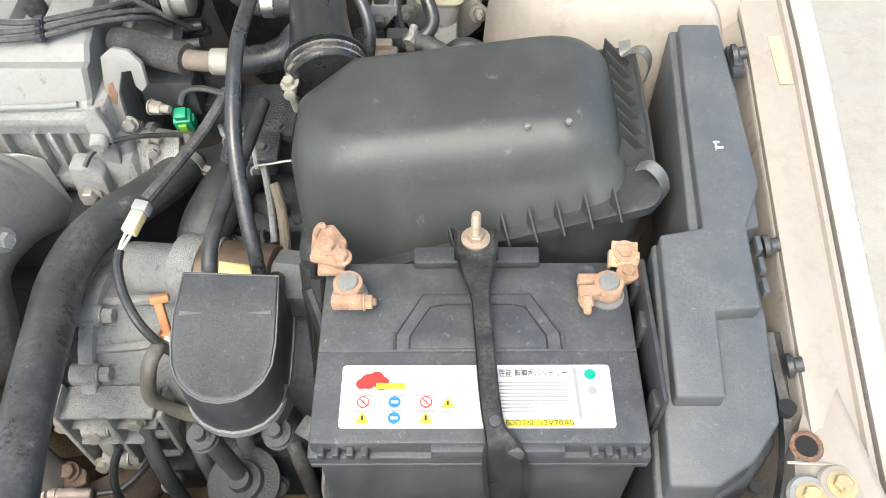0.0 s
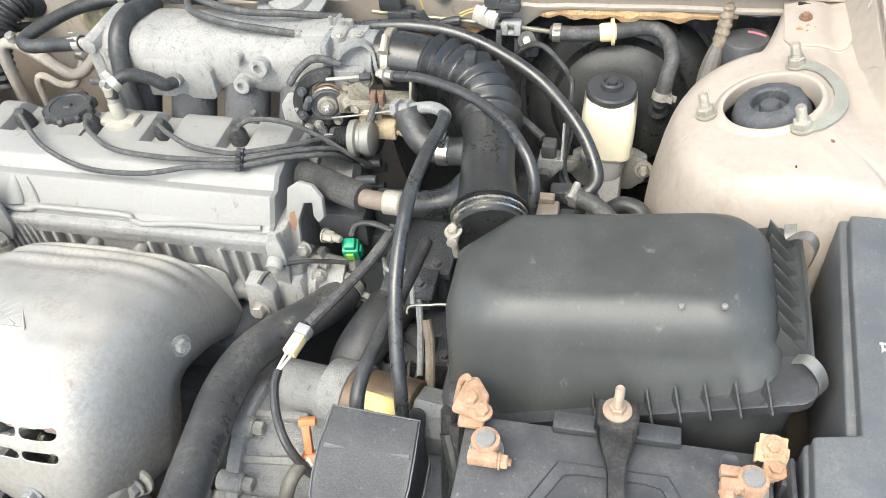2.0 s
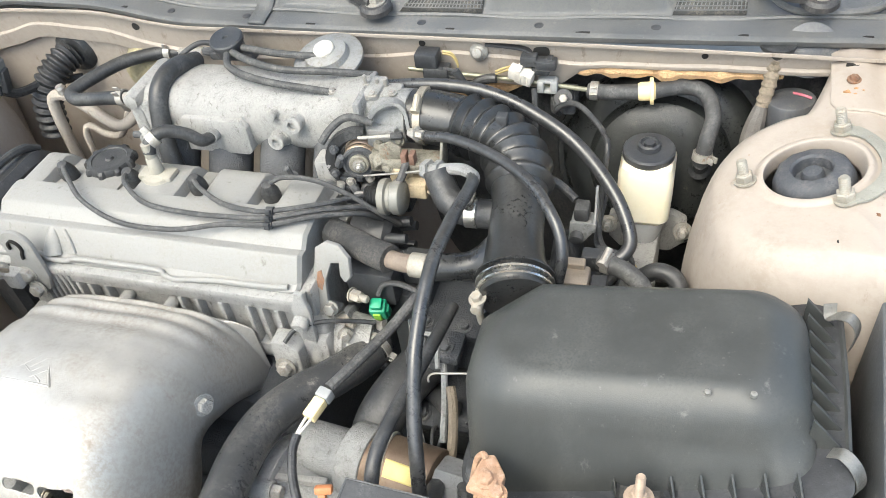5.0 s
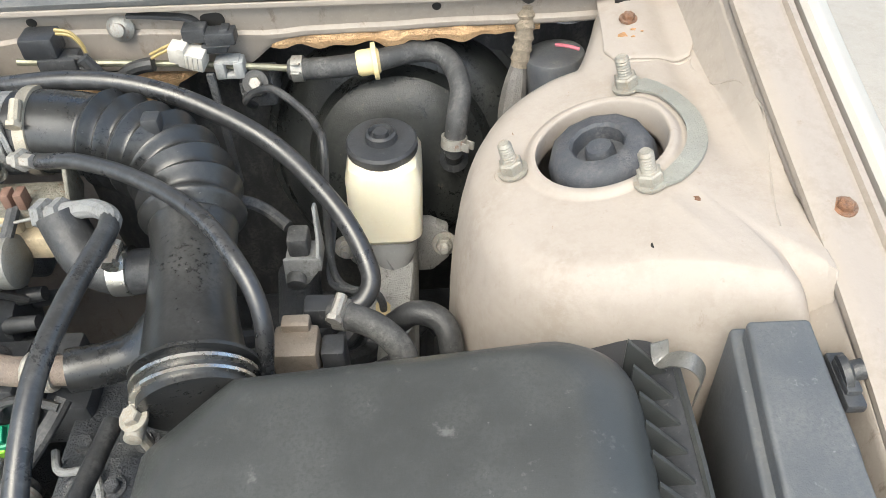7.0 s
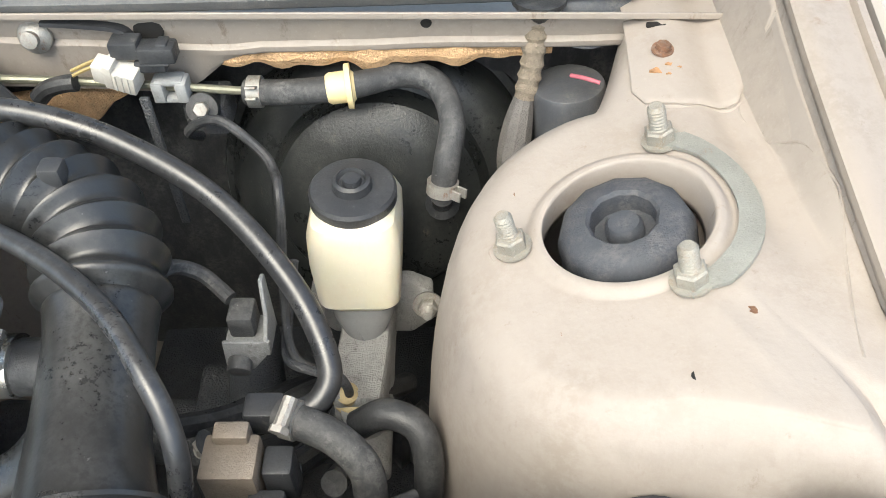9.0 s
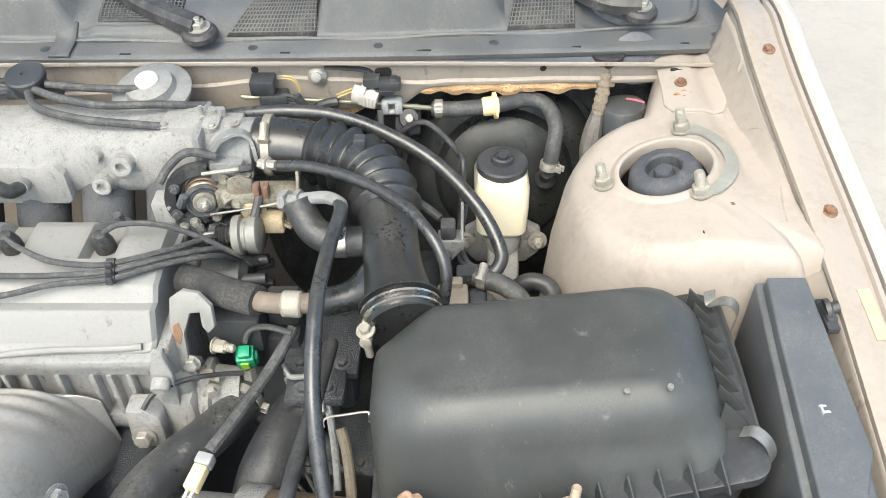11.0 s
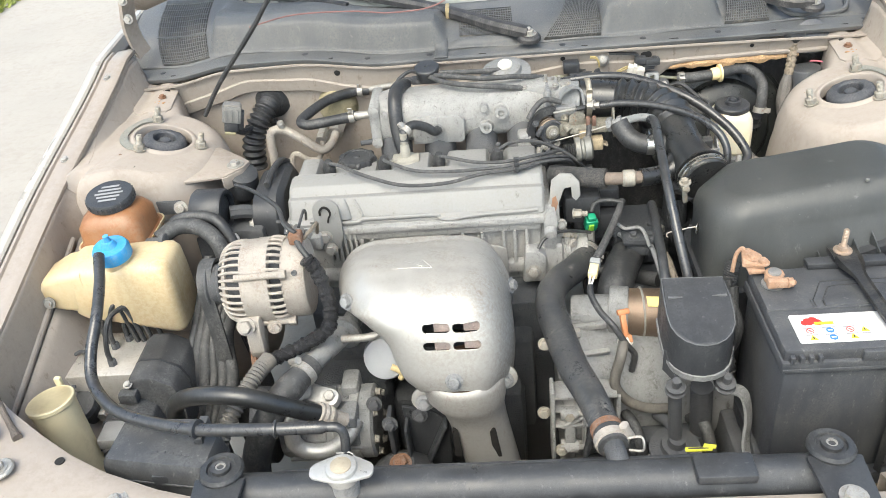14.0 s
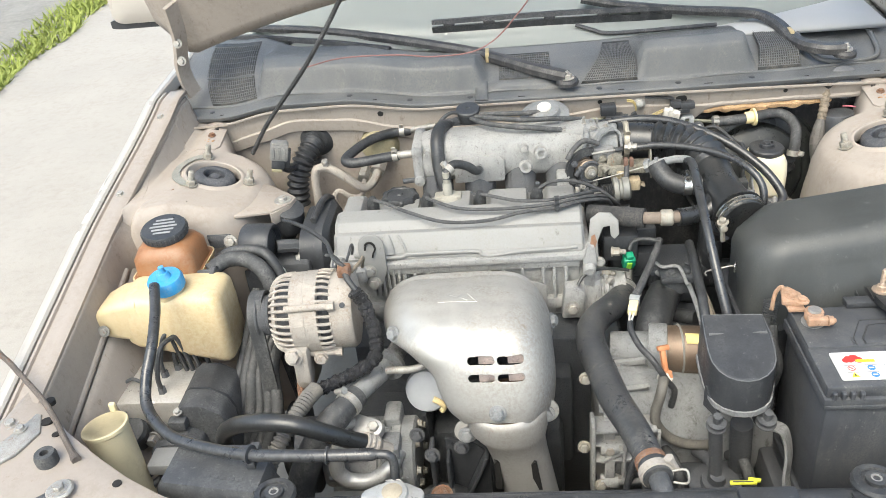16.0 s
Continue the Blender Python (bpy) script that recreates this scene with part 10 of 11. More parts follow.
lathe(b, (0.425, 0.938, 0.712), (-0.1, -0.3, 1), [(0.013, 0), (0.013, 0.016), (0.010, 0.018), (0.008, 0.018), (0.008, 0.026), (0.004, 0.028)], 18)
part("union", b, TANB, mc, "tan-stained union nut")
b = B()
rings = []
for z, x0, x1, y0, y1 in ((0.757, 0.4054, 0.4542, 0.9882, 1.0404), (0.765, 0.3985, 0.4594, 0.9835, 1.0531), (0.800, 0.3959, 0.4611, 0.9869, 1.0600), (0.822, 0.3959, 0.4611, 0.9922, 1.0618), (0.832, 0.3994, 0.4576, 0.9956, 1.0592), (0.836, 0.4054, 0.4516, 1.0009, 1.0531)):
    rings.append([(x, y, z) for x, y in rrect(x0, x1, y0, y1, 0.013, 6)])
loft(b, rings)
part("reservoir", b, TANK_W, mc, "milky plastic fluid reservoir")
b = B()
rings = []
for z, x0, x1, y0, y1 in ((0.738, 0.4141, 0.4489, 0.9752, 1.0274), (0.748, 0.4072, 0.4542, 0.9804, 1.0361), (0.758, 0.4050, 0.4546, 0.9874, 1.0413)):
    rings.append([(x, y, z) for x, y in rrect(x0, x1, y0, y1, 0.018, 6)])
loft(b, rings)
part("reservoir_foot", b, mat("grey_seal", (0.17, 0.17, 0.17), 0.5, 0, 0.1, 30, 300, 0.05), mc, "grey lower part of the reservoir")
b = B()
lathe(b, (0.4285, 1.028, 0.834), (0, -0.03, 1), [(0.0295, 0), (0.0308, 0.002), (0.0308, 0.009), (0.029, 0.0115), (0.014, 0.012), (0.013, 0.018), (0.0105, 0.0195), (0.009, 0.016), (0.007, 0.016), (0.006, 0.020), (0, 0.0205)], 40)
part("cap", b, BLACK, mc, "black screw cap with worn raised writing")
b = B()
tube(b, [(0.424, 0.930, 0.735), (0.424, 0.926, 0.752), (0.418, 0.928, 0.762), (0.40, 0.935, 0.758), (0.380, 0.95, 0.752), (0.378, 0.98, 0.76), (0.385, 1.0, 0.80)], 0.0034, seg=10, sub=6)
part("brake_pipe", b, DARK, mc)
b = B()
tube(b, [(0.312, 1.085, 0.845), (0.3105, 1.0680, 0.8617), (0.3211, 1.0650, 0.8725), (0.3397, 1.0600, 0.8771), (0.3642, 1.0500, 0.8590), (0.3746, 1.0350, 0.8528), (0.3815, 1.0100, 0.8512), (0.378, 0.98, 0.78), (0.385, 0.95, 0.755), (0.41, 0.94, 0.745)], 0.0036, seg=10, sub=8)
single("brake_pipe", b, RUBBER, (0.315, 1.06, 0.878), "thin black brake pipe beside the reservoir", "pipe")
bh = thing("servo_vacuum_hose", (0.42, 1.1, 0.84), "dull rubber servo hose with a cream check valve", "hose")
b = B()
tube(b, [(0.345, 1.112, 0.864), (0.38, 1.106, 0.868), (0.421, 1.108, 0.871), (0.462, 1.124, 0.870), (0.487, 1.118, 0.865), (0.498, 1.092, 0.852), (0.494, 1.070, 0.832), (0.490, 1.062, 0.806)], 0.0098, seg=18, sub=8)
part("hose", b, RUBBER_OLD, bh)
b = B()
lathe(b, (0.408, 1.1065, 0.8705), (1, 0.12, 0.05), [(0.0100, -0.002), (0.0118, 0.001), (0.0118, 0.012), (0.0165, 0.0125), (0.0170, 0.0165), (0.0118, 0.017), (0.0100, 0.019)], 24)
part("check_valve", b, YELLOWP, bh, "cream plastic check valve")
spring_clamp(bh, (0.352, 1.111, 0.865), (1, 0, 0), 0.0102, lug=(0, -0.8, 0.5))
spring_clamp(bh, (0.4905, 1.063, 0.812), (-0.1, -0.2, -1), 0.0102, lug=(0.8, -0.6, 0))
b = B()
tube(b, [(0.1127, 1.0950, 0.8939), (0.1609, 1.0950, 0.8904), (0.2253, 1.1000, 0.8838), (0.2946, 1.1030, 0.8762), (0.352, 1.111, 0.865)], 0.0032, seg=10, sub=6)
part("metal_pipe", b, mat("olive_zinc_pipe", (0.27, 0.265, 0.20), 0.4, 0.5, 0.15, 60, 250, 0.1), bh, "dull olive zinc pipe")
q = Vector((0.2946, 1.1030, 0.8762))
b = B()
for k in (-1, 1):
    box(b, q.x + 0.0085 * k - 0.0045, q.x + 0.0085 * k + 0.0045, q.y - 0.010, q.y + 0.006, q.z - 0.0085, q.z + 0.0085, 0.002)
box(b, q.x - 0.010, q.x + 0.010, q.y - 0.008, q.y + 0.006, q.z + 0.005, q.z + 0.0095, 0.0015)
box(b, q.x - 0.010, q.x + 0.010, q.y - 0.008, q.y + 0.006, q.z - 0.0095, q.z - 0.005, 0.0015)
part("pipe_clip", b, mat("pale_grey_clip", (0.36, 0.37, 0.37), 0.45, 0, 0.12, 40, 250, 0.1, dust=((0.2, 0.19, 0.17), 0.3, 50)), bh, "pale grey plastic pipe clip")

# ---- fittings along the bulkhead ----
fc = thing("bulkhead_connector", (0.15, 1.11, 0.88), "black square connector on the bulkhead with yellow leads", "connector")
b = B()
box(b, 0.128, 0.158, 1.10, 1.125, 0.893, 0.913, 0.003)
box(b, 0.138, 0.172, 1.098, 1.120, 0.878, 0.894, 0.003)
part("housing", b, BLACK, fc)
b = B()
for k in range(3):
    cyl(b, (0.166, 1.104, 0.884 + 0.005 * k), (0.180, 1.101, 0.883 + 0.005 * k), 0.0024, seg=8)
part("seals", b, RUBBER, fc)
fc.location += Vector((0, -0.022, 0.011))
b = B()
for k in range(2):
    tube(b, [(0.1742, 1.0820, 0.9258), (0.1849, 1.0820, 0.9234), (0.1900, 1.0830, 0.9151), (0.1916, 1.0840, 0.9062)], 0.0015, seg=6, sub=5)
    bmesh.ops.translate(b, verts=b.verts, vec=(0, 0, 0.003))
parts("lead", b, YLEAD, fc, "yellow lead")
b = B()
tube(b, [(0.1867, 1.0840, 0.9038), (0.1925, 1.0840, 0.8930), (0.1992, 1.0840, 0.8804), (0.2098, 1.0840, 0.8649)], 0.0055, seg=10, sub=6)
tube(b, [(0.145, 1.078, 0.891), (0.145, 1.063, 0.879), (0.13, 1.06, 0.865), (0.10, 1.06, 0.855)], 0.005, seg=10, sub=6)
parts("sleeve", b, RUBBER, fc)
wc = thing("white_connector", (0.25, 1.12, 0.86), "white plug in a black holder on the bulkhead", "connector")
b = B()
m = Matrix.Translation((0.2619, 1.092, 0.8964)) @ pose(0, 0, 0, 10, 12, -10)
box(b, -0.001, 0.017, -0.008, 0.008, -0.010, 0.007, 0.001, 2, m)
box(b, -0.014, 0.001, -0.007, 0.007, -0.008, 0.008, 0.001, 2, m)
box(b, -0.005, 0.0015, -0.0085, 0.006, -0.009, 0.012, 0.001, 2, m)
part("plug", b, WHITEP, wc)
b = B()
for k in range(3):
    box(b, 0.003 + 0.0045 * k, 0.0043 + 0.0045 * k, -0.0088, -0.0075, -0.009, 0.006, 0.0003, 1, m)
part("ribs", b, WHITEP, wc)
b = B()
box(b, 0.2619, 0.2822, 1.0920, 1.1080, 0.9058, 0.9187, 0.0015)
box(b, 0.2811, 0.3070, 1.0900, 1.1060, 0.9033, 0.9155, 0.002)
box(b, 0.2757, 0.2980, 1.0920, 1.1060, 0.8948, 0.9034, 0.002)
box(b, 0.2941, 0.3023, 1.0940, 1.1060, 0.9125, 0.9172, 0.0015)
box(b, 0.2823, 0.3019, 1.0885, 1.0920, 0.9032, 0.9040, 0.0005)
part("holder", b, BLACK, wc)
b = B()
for k in range(2):
    tube(b, [(0.2485, 1.0930, 0.8973), (0.2393, 1.0930, 0.8935), (0.2287, 1.0930, 0.8885)], 0.0014, seg=6, sub=4)
    bmesh.ops.translate(b, verts=b.verts, vec=(0, 0.002, 0.003))
parts("lead", b, YLEAD, wc)
b = B()
tube(b, [(0.2301, 1.0940, 0.8867), (0.2206, 1.0940, 0.8855), (0.2078, 1.0940, 0.8811), (0.1991, 1.0920, 0.8740)], 0.0065, seg=10, sub=5)
part("sleeve", b, RUBBER, wc)
pb = thing("pipe_bracket", (0.3151, 1.10, 0.8621), "dark bracket with a rubber ring and bolt on the bulkhead", "bracket")
q = Vector((0.3151, 1.095, 0.8621))
b = B()
lathe(b, q, (0.1, -0.8, 0.5), [(0.014, -0.02), (0.0115, -0.004), (0.0125, 0), (0.0115, 0.004), (0.007, 0.004)], 22)
part("ring", b, RUBBER, pb)
bolt_part(pb, q, (0.1, -0.8, 0.5), STEEL, r=0.006, h=0.009, washer=0.0085)
b = B()
box(b, q.x - 0.018, q.x + 0.014, 1.10, 1.135, q.z - 0.03, q.z - 0.002, 0.004)
part("plate", b, DARK, pb)
b = B()
prism(b, [(0.150, 0.824), (0.190, 0.825), (0.222, 0.831), (0.237, 0.847), (0.259, 0.859), (0.246, 0.865), (0.213, 0.864), (0.186, 0.857), (0.155, 0.852), (0.126, 0.838)], 1.121, 1.132, "y", 0.003)
single("orange_patch", b, FOAMO, (0.18, 1.124, 0.838), "torn brown-orange foam patch behind the intake", "foam")
b = B()
box(b, 0.2781, 0.2851, 1.078, 1.082, 0.76, 0.8834, 0.001)
singles("dark_bracket", b, DARK, "dark bracket strip behind the duct", "bracket")
# taped loom and wiper motor in the corner of the bulkhead
lm = thing("taped_loom", (0.565, 1.12, 0.80), "brown taped wiring loom hanging in the bulkhead corner", "harness")
b = B()
tube(b, [(0.560, 1.135, 0.925), (0.559, 1.130, 0.905), (0.557, 1.122, 0.88), (0.553, 1.115, 0.855)], lambda u: 0.0085 + 0.001 * math.sin(50 * u), seg=12, sub=8)
part("tape", b, LOOM, lm)
b = B()
tube(b, [(0.553, 1.116, 0.858), (0.548, 1.108, 0.83), (0.545, 1.10, 0.80), (0.55, 1.10, 0.76)], lambda u: 0.007 + 0.006 * math.sin(math.pi * u), seg=10, sub=8)
part("sleeve", b, mat("grey_sleeve", (0.16, 0.15, 0.14), 0.5, 0, 0.2, 40, 200, 0.4), lm)
b = B()
lathe(b, (0.560, 1.135, 0.928), (0, 0, -1), [(0.02, 0), (0.02, 0.004), (0.014, 0.012), (0.010, 0.02)], 20)
part("grommet", b, RUBBER, lm)
wm = thing("wiper_motor", (0.60, 1.12, 0.84), "grey wiper motor behind the strut tower", "motor")
b = B()
lathe(b, (0.596, 1.15, 0.912), (0.1, -0.8, 0.5), [(0.03, 0), (0.032, 0.004), (0.032, 0.008), (0.01, 0.012)], 26)
cyl(b, (0.585, 1.12, 0.865), (0.592, 1.115, 0.79), 0.028, seg=24, bev=0.004)
part("body", b, mat("motor_grey", (0.10, 0.105, 0.115), 0.45, 0.3, 0.15, 30, 300, 0.1, dust=((0.25, 0.24, 0.22), 0.3, 30)), wm)
b = B()
tube(b, [(0.583, 1.10, 0.885), (0.592, 1.092, 0.888), (0.602, 1.088, 0.887)], 0.0016, seg=8, sub=4)
part("red_plug", b, mat("pink_lead", (0.42, 0.12, 0.15), 0.5, 0, 0.1, 60, 200, 0), wm, "small red lead")

# relay and valve behind the filter housing
rl = thing("vacuum_switching_valve", (0.385, 0.84, 0.76), "grey steel-cased valve with hose stub", "valve")
b = B()
box(b, 0.352, 0.385, 0.828, 0.858, 0.765, 0.808, 0.003)
box(b, 0.358, 0.379, 0.85, 0.862, 0.80, 0.815, 0.002)
part("case", b, mat("stained_steel_case", (0.32, 0.27, 0.22), 0.5, 0.4, 0.2, 40, 300, 0.2), rl)
b = B()
box(b, 0.386, 0.404, 0.835, 0.855, 0.76, 0.80, 0.003)
box(b, 0.378, 0.40, 0.815, 0.832, 0.775, 0.79, 0.003)
part("plug", b, BLACK, rl)
hv = thing("coolant_hose", (0.41, 0.86, 0.78), "short rubber hoses with a steel clamp behind the housing", "hose")
b = B()
tube(b, [(0.392, 0.872, 0.804), (0.408, 0.866, 0.804), (0.428, 0.858, 0.80), (0.445, 0.845, 0.788), (0.448, 0.835, 0.76)], 0.0105, seg=16, sub=6)
part("hose", b, RUBBER_OLD, hv)
b = B()
tube(b, [(0.436, 0.885, 0.77), (0.455, 0.884, 0.785), (0.475, 0.876, 0.783), (0.482, 0.862, 0.765), (0.48, 0.85, 0.72)], 0.0098, seg=16, sub=6)
part("second_hose", b, RUBBER, hv)
hose_clamp(hv, (0.401, 0.869, 0.804), (1, -0.3, 0), 0.0108, 0.010, STEEL, lug=(0, -0.3, 1))
cable("valve_lead", [(0.40, 0.822, 0.785), (0.425, 0.812, 0.795), (0.45, 0.815, 0.795), (0.475, 0.83, 0.785)], 0.0036, RUBBER, "thin black lead behind the filter housing", "wire")
b = B()
box(b, 0.352, 0.380, 0.918, 0.945, 0.806, 0.809, 0.001)
prism(b, [(0.350, 0.786), (0.368, 0.786), (0.382, 0.806), (0.382, 0.815), (0.352, 0.815)], 0.917, 0.920, "y", 0.001)
prism(b, [(0.918, 0.80), (0.945, 0.80), (0.945, 0.85), (0.937, 0.852), (0.93, 0.825), (0.918, 0.815)], 0.378, 0.381, "x", 0.001)
single("small_bracket", b, ALU_D, (0.366, 0.93, 0.786), "grimy bent steel bracket behind the intake duct", "bracket")
b = B()
box(b, 0.355, 0.372, 0.925, 0.945, 0.809, 0.828, 0.003)
cyl(b, (0.36, 0.925, 0.797), (0.36, 0.91, 0.793), 0.008, seg=14, bev=0.001)
single("bracket_sensor", b, RUBBER_OLD, (0.363, 0.93, 0.79), "dusty dark sensor on the small bracket", "sensor")
cable("vacuum_pipe", [(0.355, 0.945, 0.825), (0.335, 0.96, 0.832), (0.320, 0.955, 0.845), (0.312, 0.94, 0.85)], 0.005, RUBBER_OLD, "short grey hose at the small bracket", "hose", 6, 10)
for k in range(5):
    cable("dark_hose", [(0.30 + 0.03 * k, 0.90 - 0.01 * k, 0.74), (0.33 + 0.025 * k, 0.92, 0.72 - 0.01 * k), (0.36 + 0.02 * k, 0.95, 0.70), (0.38 + 0.02 * k, 0.99, 0.66)], 0.009, RUBBER, "dark hose low behind the intake duct", "hose", 5, 10)
rk = thing("steering_rack", (0.36, 0.98, 0.54), "dark grimy steering rack low behind the engine", "steering rack")
part("housing", cyl(B(), (0.10, 0.98, 0.60), (0.42, 0.98, 0.60), 0.028, seg=24, bev=0.004), SHADE_IRON, rk)
b = B()
prof = []
for k in range(9):
    prof += [(0.026 - 0.0008 * k, 0.014 * k), (0.034 - 0.0012 * k, 0.014 * k + 0.007)]
lathe(b, (0.42, 0.98, 0.60), (1, -0.05, -0.03), prof + [(0.015, 0.13)], 24)
part("boot", b, RUBBER, rk)
part("pinion_tower", cyl(B(), (0.33, 0.98, 0.60), (0.335, 1.02, 0.70), 0.026, 0.020, seg=20, bev=0.004), SHADE_IRON, rk)
b = B()
prism(b, [(0.28, 0.93), (0.31, 0.93), (0.315, 1.03), (0.275, 1.03)], 0.56, 0.632, "z", 0.006)
part("clamp", b, SHADE_IRON, rk)
bolt_part(rk, (0.295, 0.945, 0.632), (0, 0, 1), r=0.009, h=0.008)
# dark sheet added where only shade lies; it covers the bright ground below
b = B()
box(b, 0.16, 0.56, 0.80, 1.20, 0.44, 0.47, 0.01)
single("dark_floor_sheet", b, SHADE_IRON, (0.36, 1.0, 0.44), "dark sheet added for the shade under the brake servo", "subframe")

# ---- radiator and front bar ----
rad = thing("radiator", (0, 0.25, 0.35), "black radiator top tank with crimped silver edge", "radiator")
b = B()
rings = []
for x in (-0.36, -0.352, 0.365, 0.373):
    k = 0.92 if abs(x) > 0.36 or x == -0.36 else 1.0
    rings.append([(x, 0.262 + 0.026 * k * math.cos(radians(a)), 0.752 + 0.026 * k * math.sin(radians(a))) for a in range(0, 360, 15)])
loft(b, rings)
part("top_tank", b, BLACK, rad)
b = B()
box(b, -0.37, 0.38, 0.236, 0.290, 0.718, 0.736, 0.003)
part("header", b, ALU_D, rad)
b = B()
box(b, -0.0035, 0.0035, -0.002, 0.002, -0.008, 0.008, 0.0008, 1)
repeat("crimp_tab", b, BRIGHT, rad, [move(-0.352 + 0.0117 * k, 0.2355, 0.735) for k in range(62)])
b = B()
box(b, -0.36, 0.37, 0.245, 0.28, 0.36, 0.72, 0.003)
part("core", b, DARK, rad)
b = B()
prism(b, [(-0.195 + 0.76 * (x + 0.195), 0.246 + 0.76 * (y - 0.246)) for x, y in [(-0.243, 0.238), (-0.238, 0.231), (-0.215, 0.224), (-0.195, 0.219), (-0.175, 0.224), (-0.152, 0.231), (-0.147, 0.238), (-0.147, 0.250), (-0.152, 0.257), (-0.172, 0.268), (-0.195, 0.274), (-0.218, 0.268), (-0.238, 0.257), (-0.243, 0.250)]], 0.806, 0.811, "z", 0.002)
prism(b, rrect(-0.213, -0.177, 0.228, 0.264, 0.017), 0.795, 0.816, "z", 0.003)
rc = part("filler_cap", b, SILVERC, rad, "silver pressure cap with two ears")
b = B()
lathe(b, (-0.195, 0.246, 0.815), (0, 0, 1), [(0.012, 0), (0.012, 0.002), (0.008, 0.003), (0.006, 0.004), (0, 0.004)], 24)
part("cap_centre", b, mat("tan_cap_centre", (0.38, 0.33, 0.25), 0.5, 0.2, 0.15, 60, 300, 0.1), rc, "tan stained centre of the cap")
b = B()
cyl(b, (-0.195, 0.25, 0.77), (-0.195, 0.248, 0.797), 0.016, seg=24)
part("filler_neck", b, ALU_D, rad)
b = B()
box(b, 0.196, 0.262, 0.236, 0.272, 0.770, 0.784, 0.004)
part("clip", b, BLACK, rad)
b = B()
box(b, 0.192, 0.222, 0.280, 0.285, 0.776, 0.779, 0.0006)
prism(b, [(0.212, 0.283), (0.226, 0.282), (0.228, 0.286), (0.214, 0.289)], 0.777, 0.780, "z", 0.0005)
part("tag", b, YTAG, rad, "yellow warning tag with black marks")
b = B()
box(b, 0.195, 0.218, 0.2816, 0.2834, 0.7791, 0.7796, 0)
part("tag_print", b, INK_BLK, rad)
b = B()
prism(b, [(-0.32, 0.45), (0.33, 0.45), (0.33, 0.74), (0.25, 0.752), (-0.28, 0.752), (-0.32, 0.74)], 0.292, 0.300, "y", 0.003)
part("fan_shroud", b, BLACK, rad)
b = B()
for k in range(5):
    box(b, -0.165 + 0.022 * k, -0.160 + 0.022 * k, 0.30, 0.345, 0.52, 0.70, 0.002)
prism(b, [(-0.18, 0.50), (-0.06, 0.50), (-0.075, 0.66), (-0.11, 0.70), (-0.17, 0.66)], 0.335, 0.345, "y", 0.004)
part("fan_guard", b, BLACK, rad)


def radiator_mount(x):
    t = thing("radiator_mount", (x, 0.26, 0.76), "black radiator mounting bracket with a rubber bush", "mount", "radiator mountings")
    b = B()
    lathe(b, (x, 0.272, 0.782), (0, 0.05, 1), [(0.026, 0), (0.0265, 0.004), (0.024, 0.008), (0.017, 0.009), (0.016, 0.006), (0.012, 0.006), (0.0115, 0.010), (0.007, 0.011), (0.005, 0.009), (0, 0.009)], 36)
    part("bush", b, RUBBER, t)
    b = B()
    lathe(b, (x, 0.272, 0.791), (0, 0.05, 1), [(0.007, 0), (0.007, 0.001), (0.004, 0.001), (0.004, -0.003)], 20)
    part("steel_eye", b, STEEL, t)
    b = B()
    prism(b, [(x - 0.030, 0.262), (x - 0.024, 0.17), (x + 0.026, 0.17), (x + 0.030, 0.262)], 0.778, 0.784, "z", 0.002)
    part("arm", b, BLACK, t)
    bolt_part(t, (x, 0.205, 0.784), (0, 0, 1), r=0.010, h=0.006, washer=0.015)


radiator_mount(0.348), radiator_mount(-0.345)
b = B()
box(b, -0.72, 0.72, 0.14, 0.232, 0.735, 0.762, 0.008)
part("front_crossmember", b, PAINT, body, "beige front cross panel")
# unseen wall across the front, added against light leaking in
b = B()
box(b, -0.73, 0.73, 0.10, 0.14, 0.25, 0.755, 0.02)
part("light_block_wall", b, PAINT, body)
mb = thing("mounting_bracket", (-0.13, 0.49, 0.42), "black steel bracket of the front engine mounting", "bracket")
b = B()
prism(b, [(-0.165, 0.645), (-0.125, 0.635), (-0.098, 0.612), (-0.100, 0.50), (-0.125, 0.43), (-0.16, 0.43)], 0.500, 0.506, "y", 0.002)
plate = part("plate", b, BLACK, mb)
part("rib", box(B(), -0.188, -0.180, 0.478, 0.51, 0.43, 0.642, 0.003), BLACK, mb)
part("rib", box(B(), -0.163, -0.157, 0.470, 0.502, 0.43, 0.625, 0.003), BLACK, mb)
b = B()
m = Matrix.Translation((-0.128, 0.492, 0.555)) @ pose(0, 0, 0, 0, 22, 0)
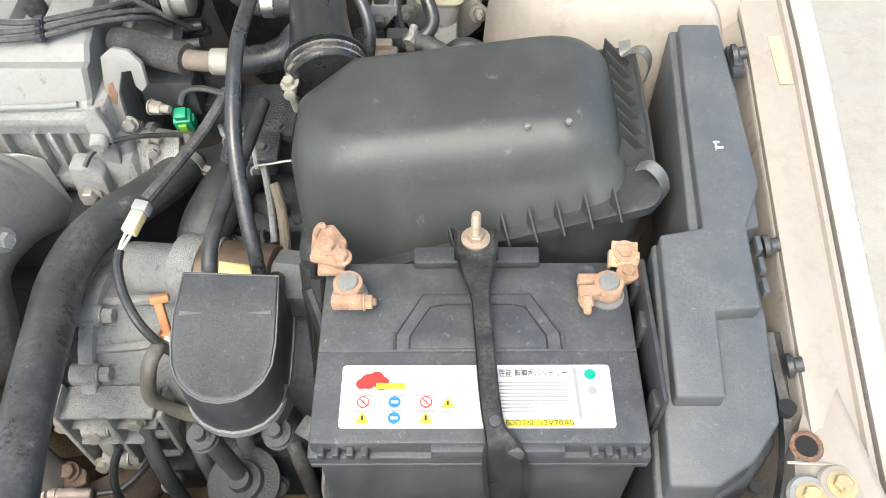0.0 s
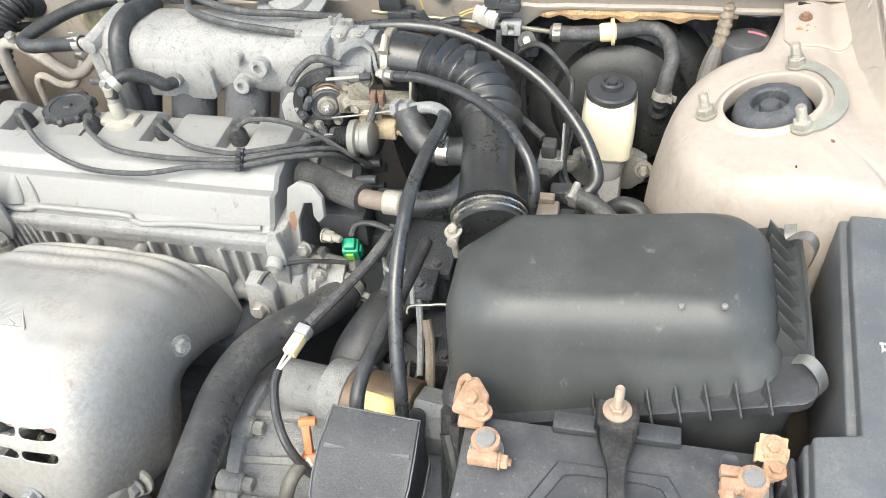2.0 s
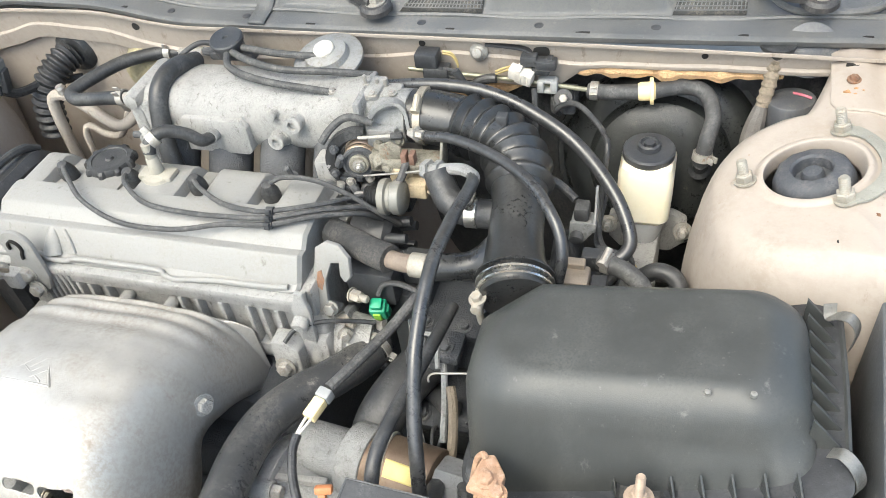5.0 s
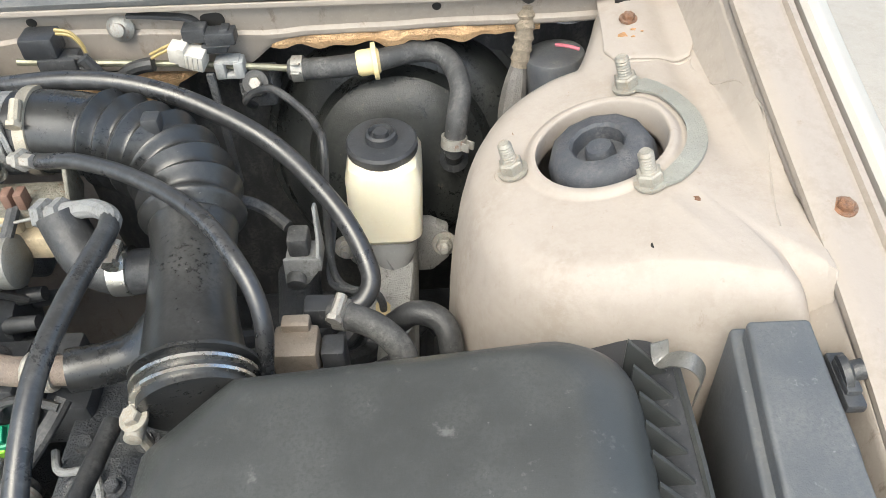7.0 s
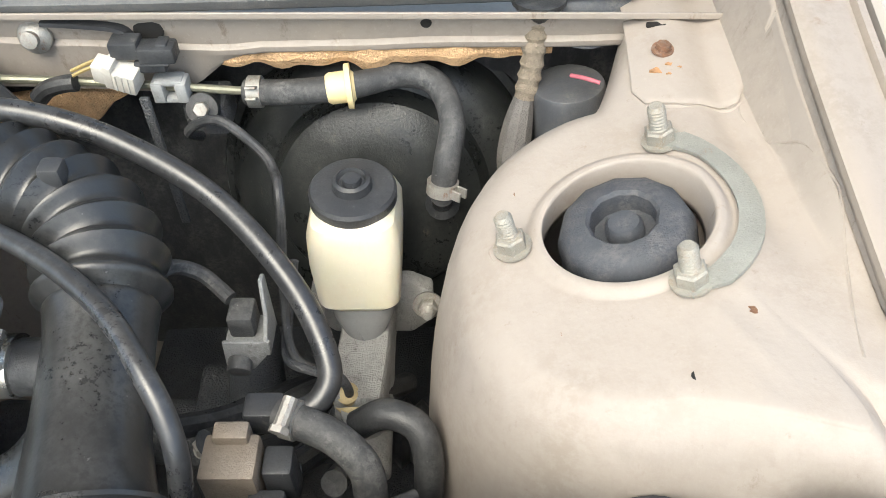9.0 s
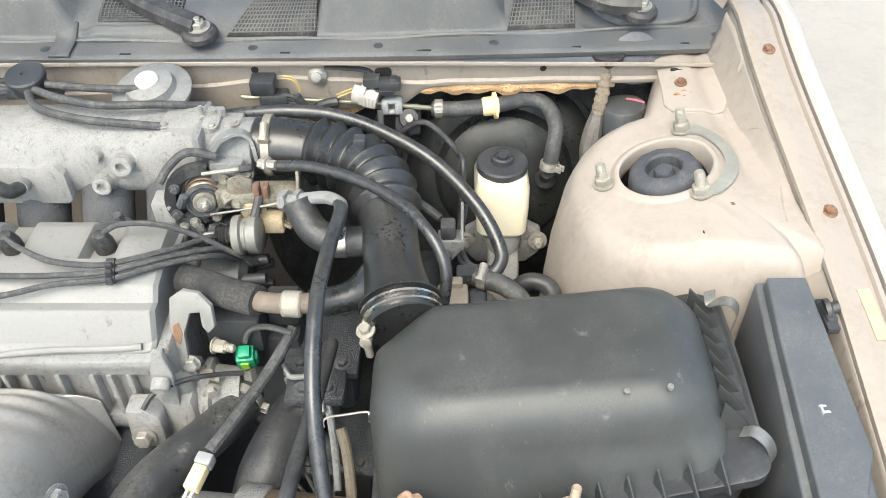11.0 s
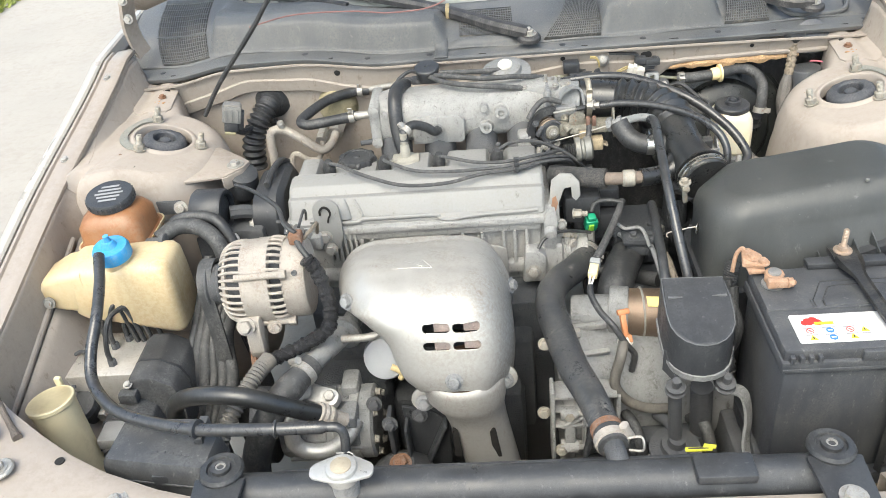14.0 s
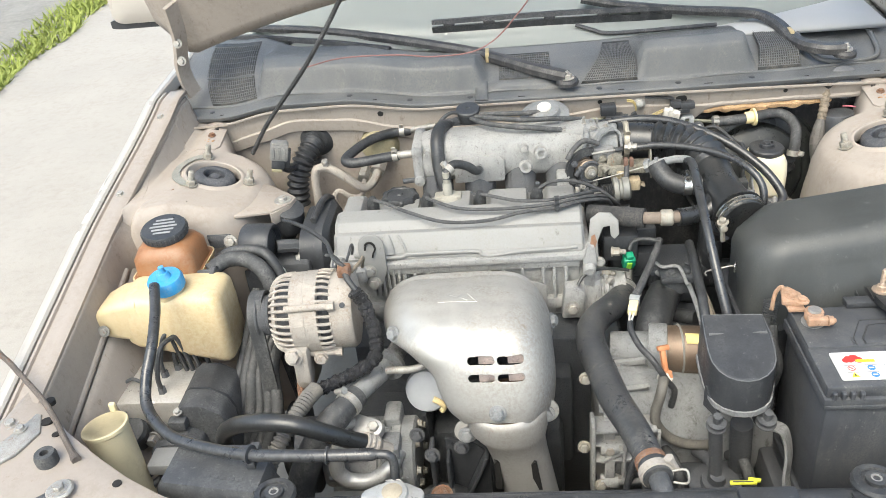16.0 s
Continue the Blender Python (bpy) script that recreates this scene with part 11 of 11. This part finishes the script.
part("rib", box(b, -0.003, 0.003, -0.012, 0.012, -0.07, 0.07, 0.002, 2, m), BLACK, mb)
for p in ((-0.182, 0.476, 0.636), (-0.205, 0.50, 0.655), (-0.140, 0.499, 0.628), (-0.172, 0.476, 0.545)):
    bolt_part(mb, p, (0, -1, 0.3), DARK, r=0.008, h=0.008, washer=0.012)

# dark castings low beside the engine
b = B()
box(b, -0.34, -0.20, 0.60, 0.70, 0.42, 0.60, 0.015)
box(b, -0.20, 0.02, 0.60, 0.66, 0.36, 0.56, 0.02)
parts("sump", b, SHADE_IRON, eng, "dark lower engine")
b = B()
fm = thing("front_mounting", (-0.173, 0.46, 0.50), "dark rubber front mounting with a rusty bolt", "mounting")
part("bolt", hexbolt(B(), (-0.173, 0.459, 0.568), (0, -0.3, 1), r=0.011, h=0.010, washer=0.017), RUSTY, fm, "rusty hexagon bolt")
lathe(b, (-0.173, 0.462, 0.50), (0, 0, 1), [(0.05, 0), (0.05, 0.04), (0.03, 0.06), (0.02, 0.068)], 24)
part("rubber_block", b, RUBBER_OLD, fm)
b = B()
box(b, -0.05, 0.04, 0.33, 0.40, 0.33, 0.42, 0.01)
box(b, 0.31, 0.335, 0.36, 0.60, 0.33, 0.58, 0.006)
singles("subframe", b, DARK, "dark subframe member low in front", "subframe")
b = B()
m = Matrix.Translation((0.742, 0.735, rail_z(0.735) + 0.0038)) @ pose(0, 0, 0, 14, 0, 4)
box(b, -0.006, 0.006, -0.026, 0.026, -0.0004, 0.0004, 0, 1, m)
single("tape_patch", b, mat("yellowed_tape", (0.47, 0.39, 0.24), 0.5, 0, 0.12, 40, 200, 0.1), (0.742, 0.735, rail_z(0.735) + 0.003), "yellowed strip of tape stuck on the wing rail", "tape")
cable("battery_conduit", [(0.322, 0.595, 0.806), (0.319, 0.59, 0.780), (0.317, 0.58, 0.745), (0.318, 0.565, 0.70), (0.322, 0.55, 0.64)], lambda u: 0.0095 + 0.0016 * math.sin(u * 170), RUBBER, "black ribbed conduit beside the battery", "conduit", 26, 12)
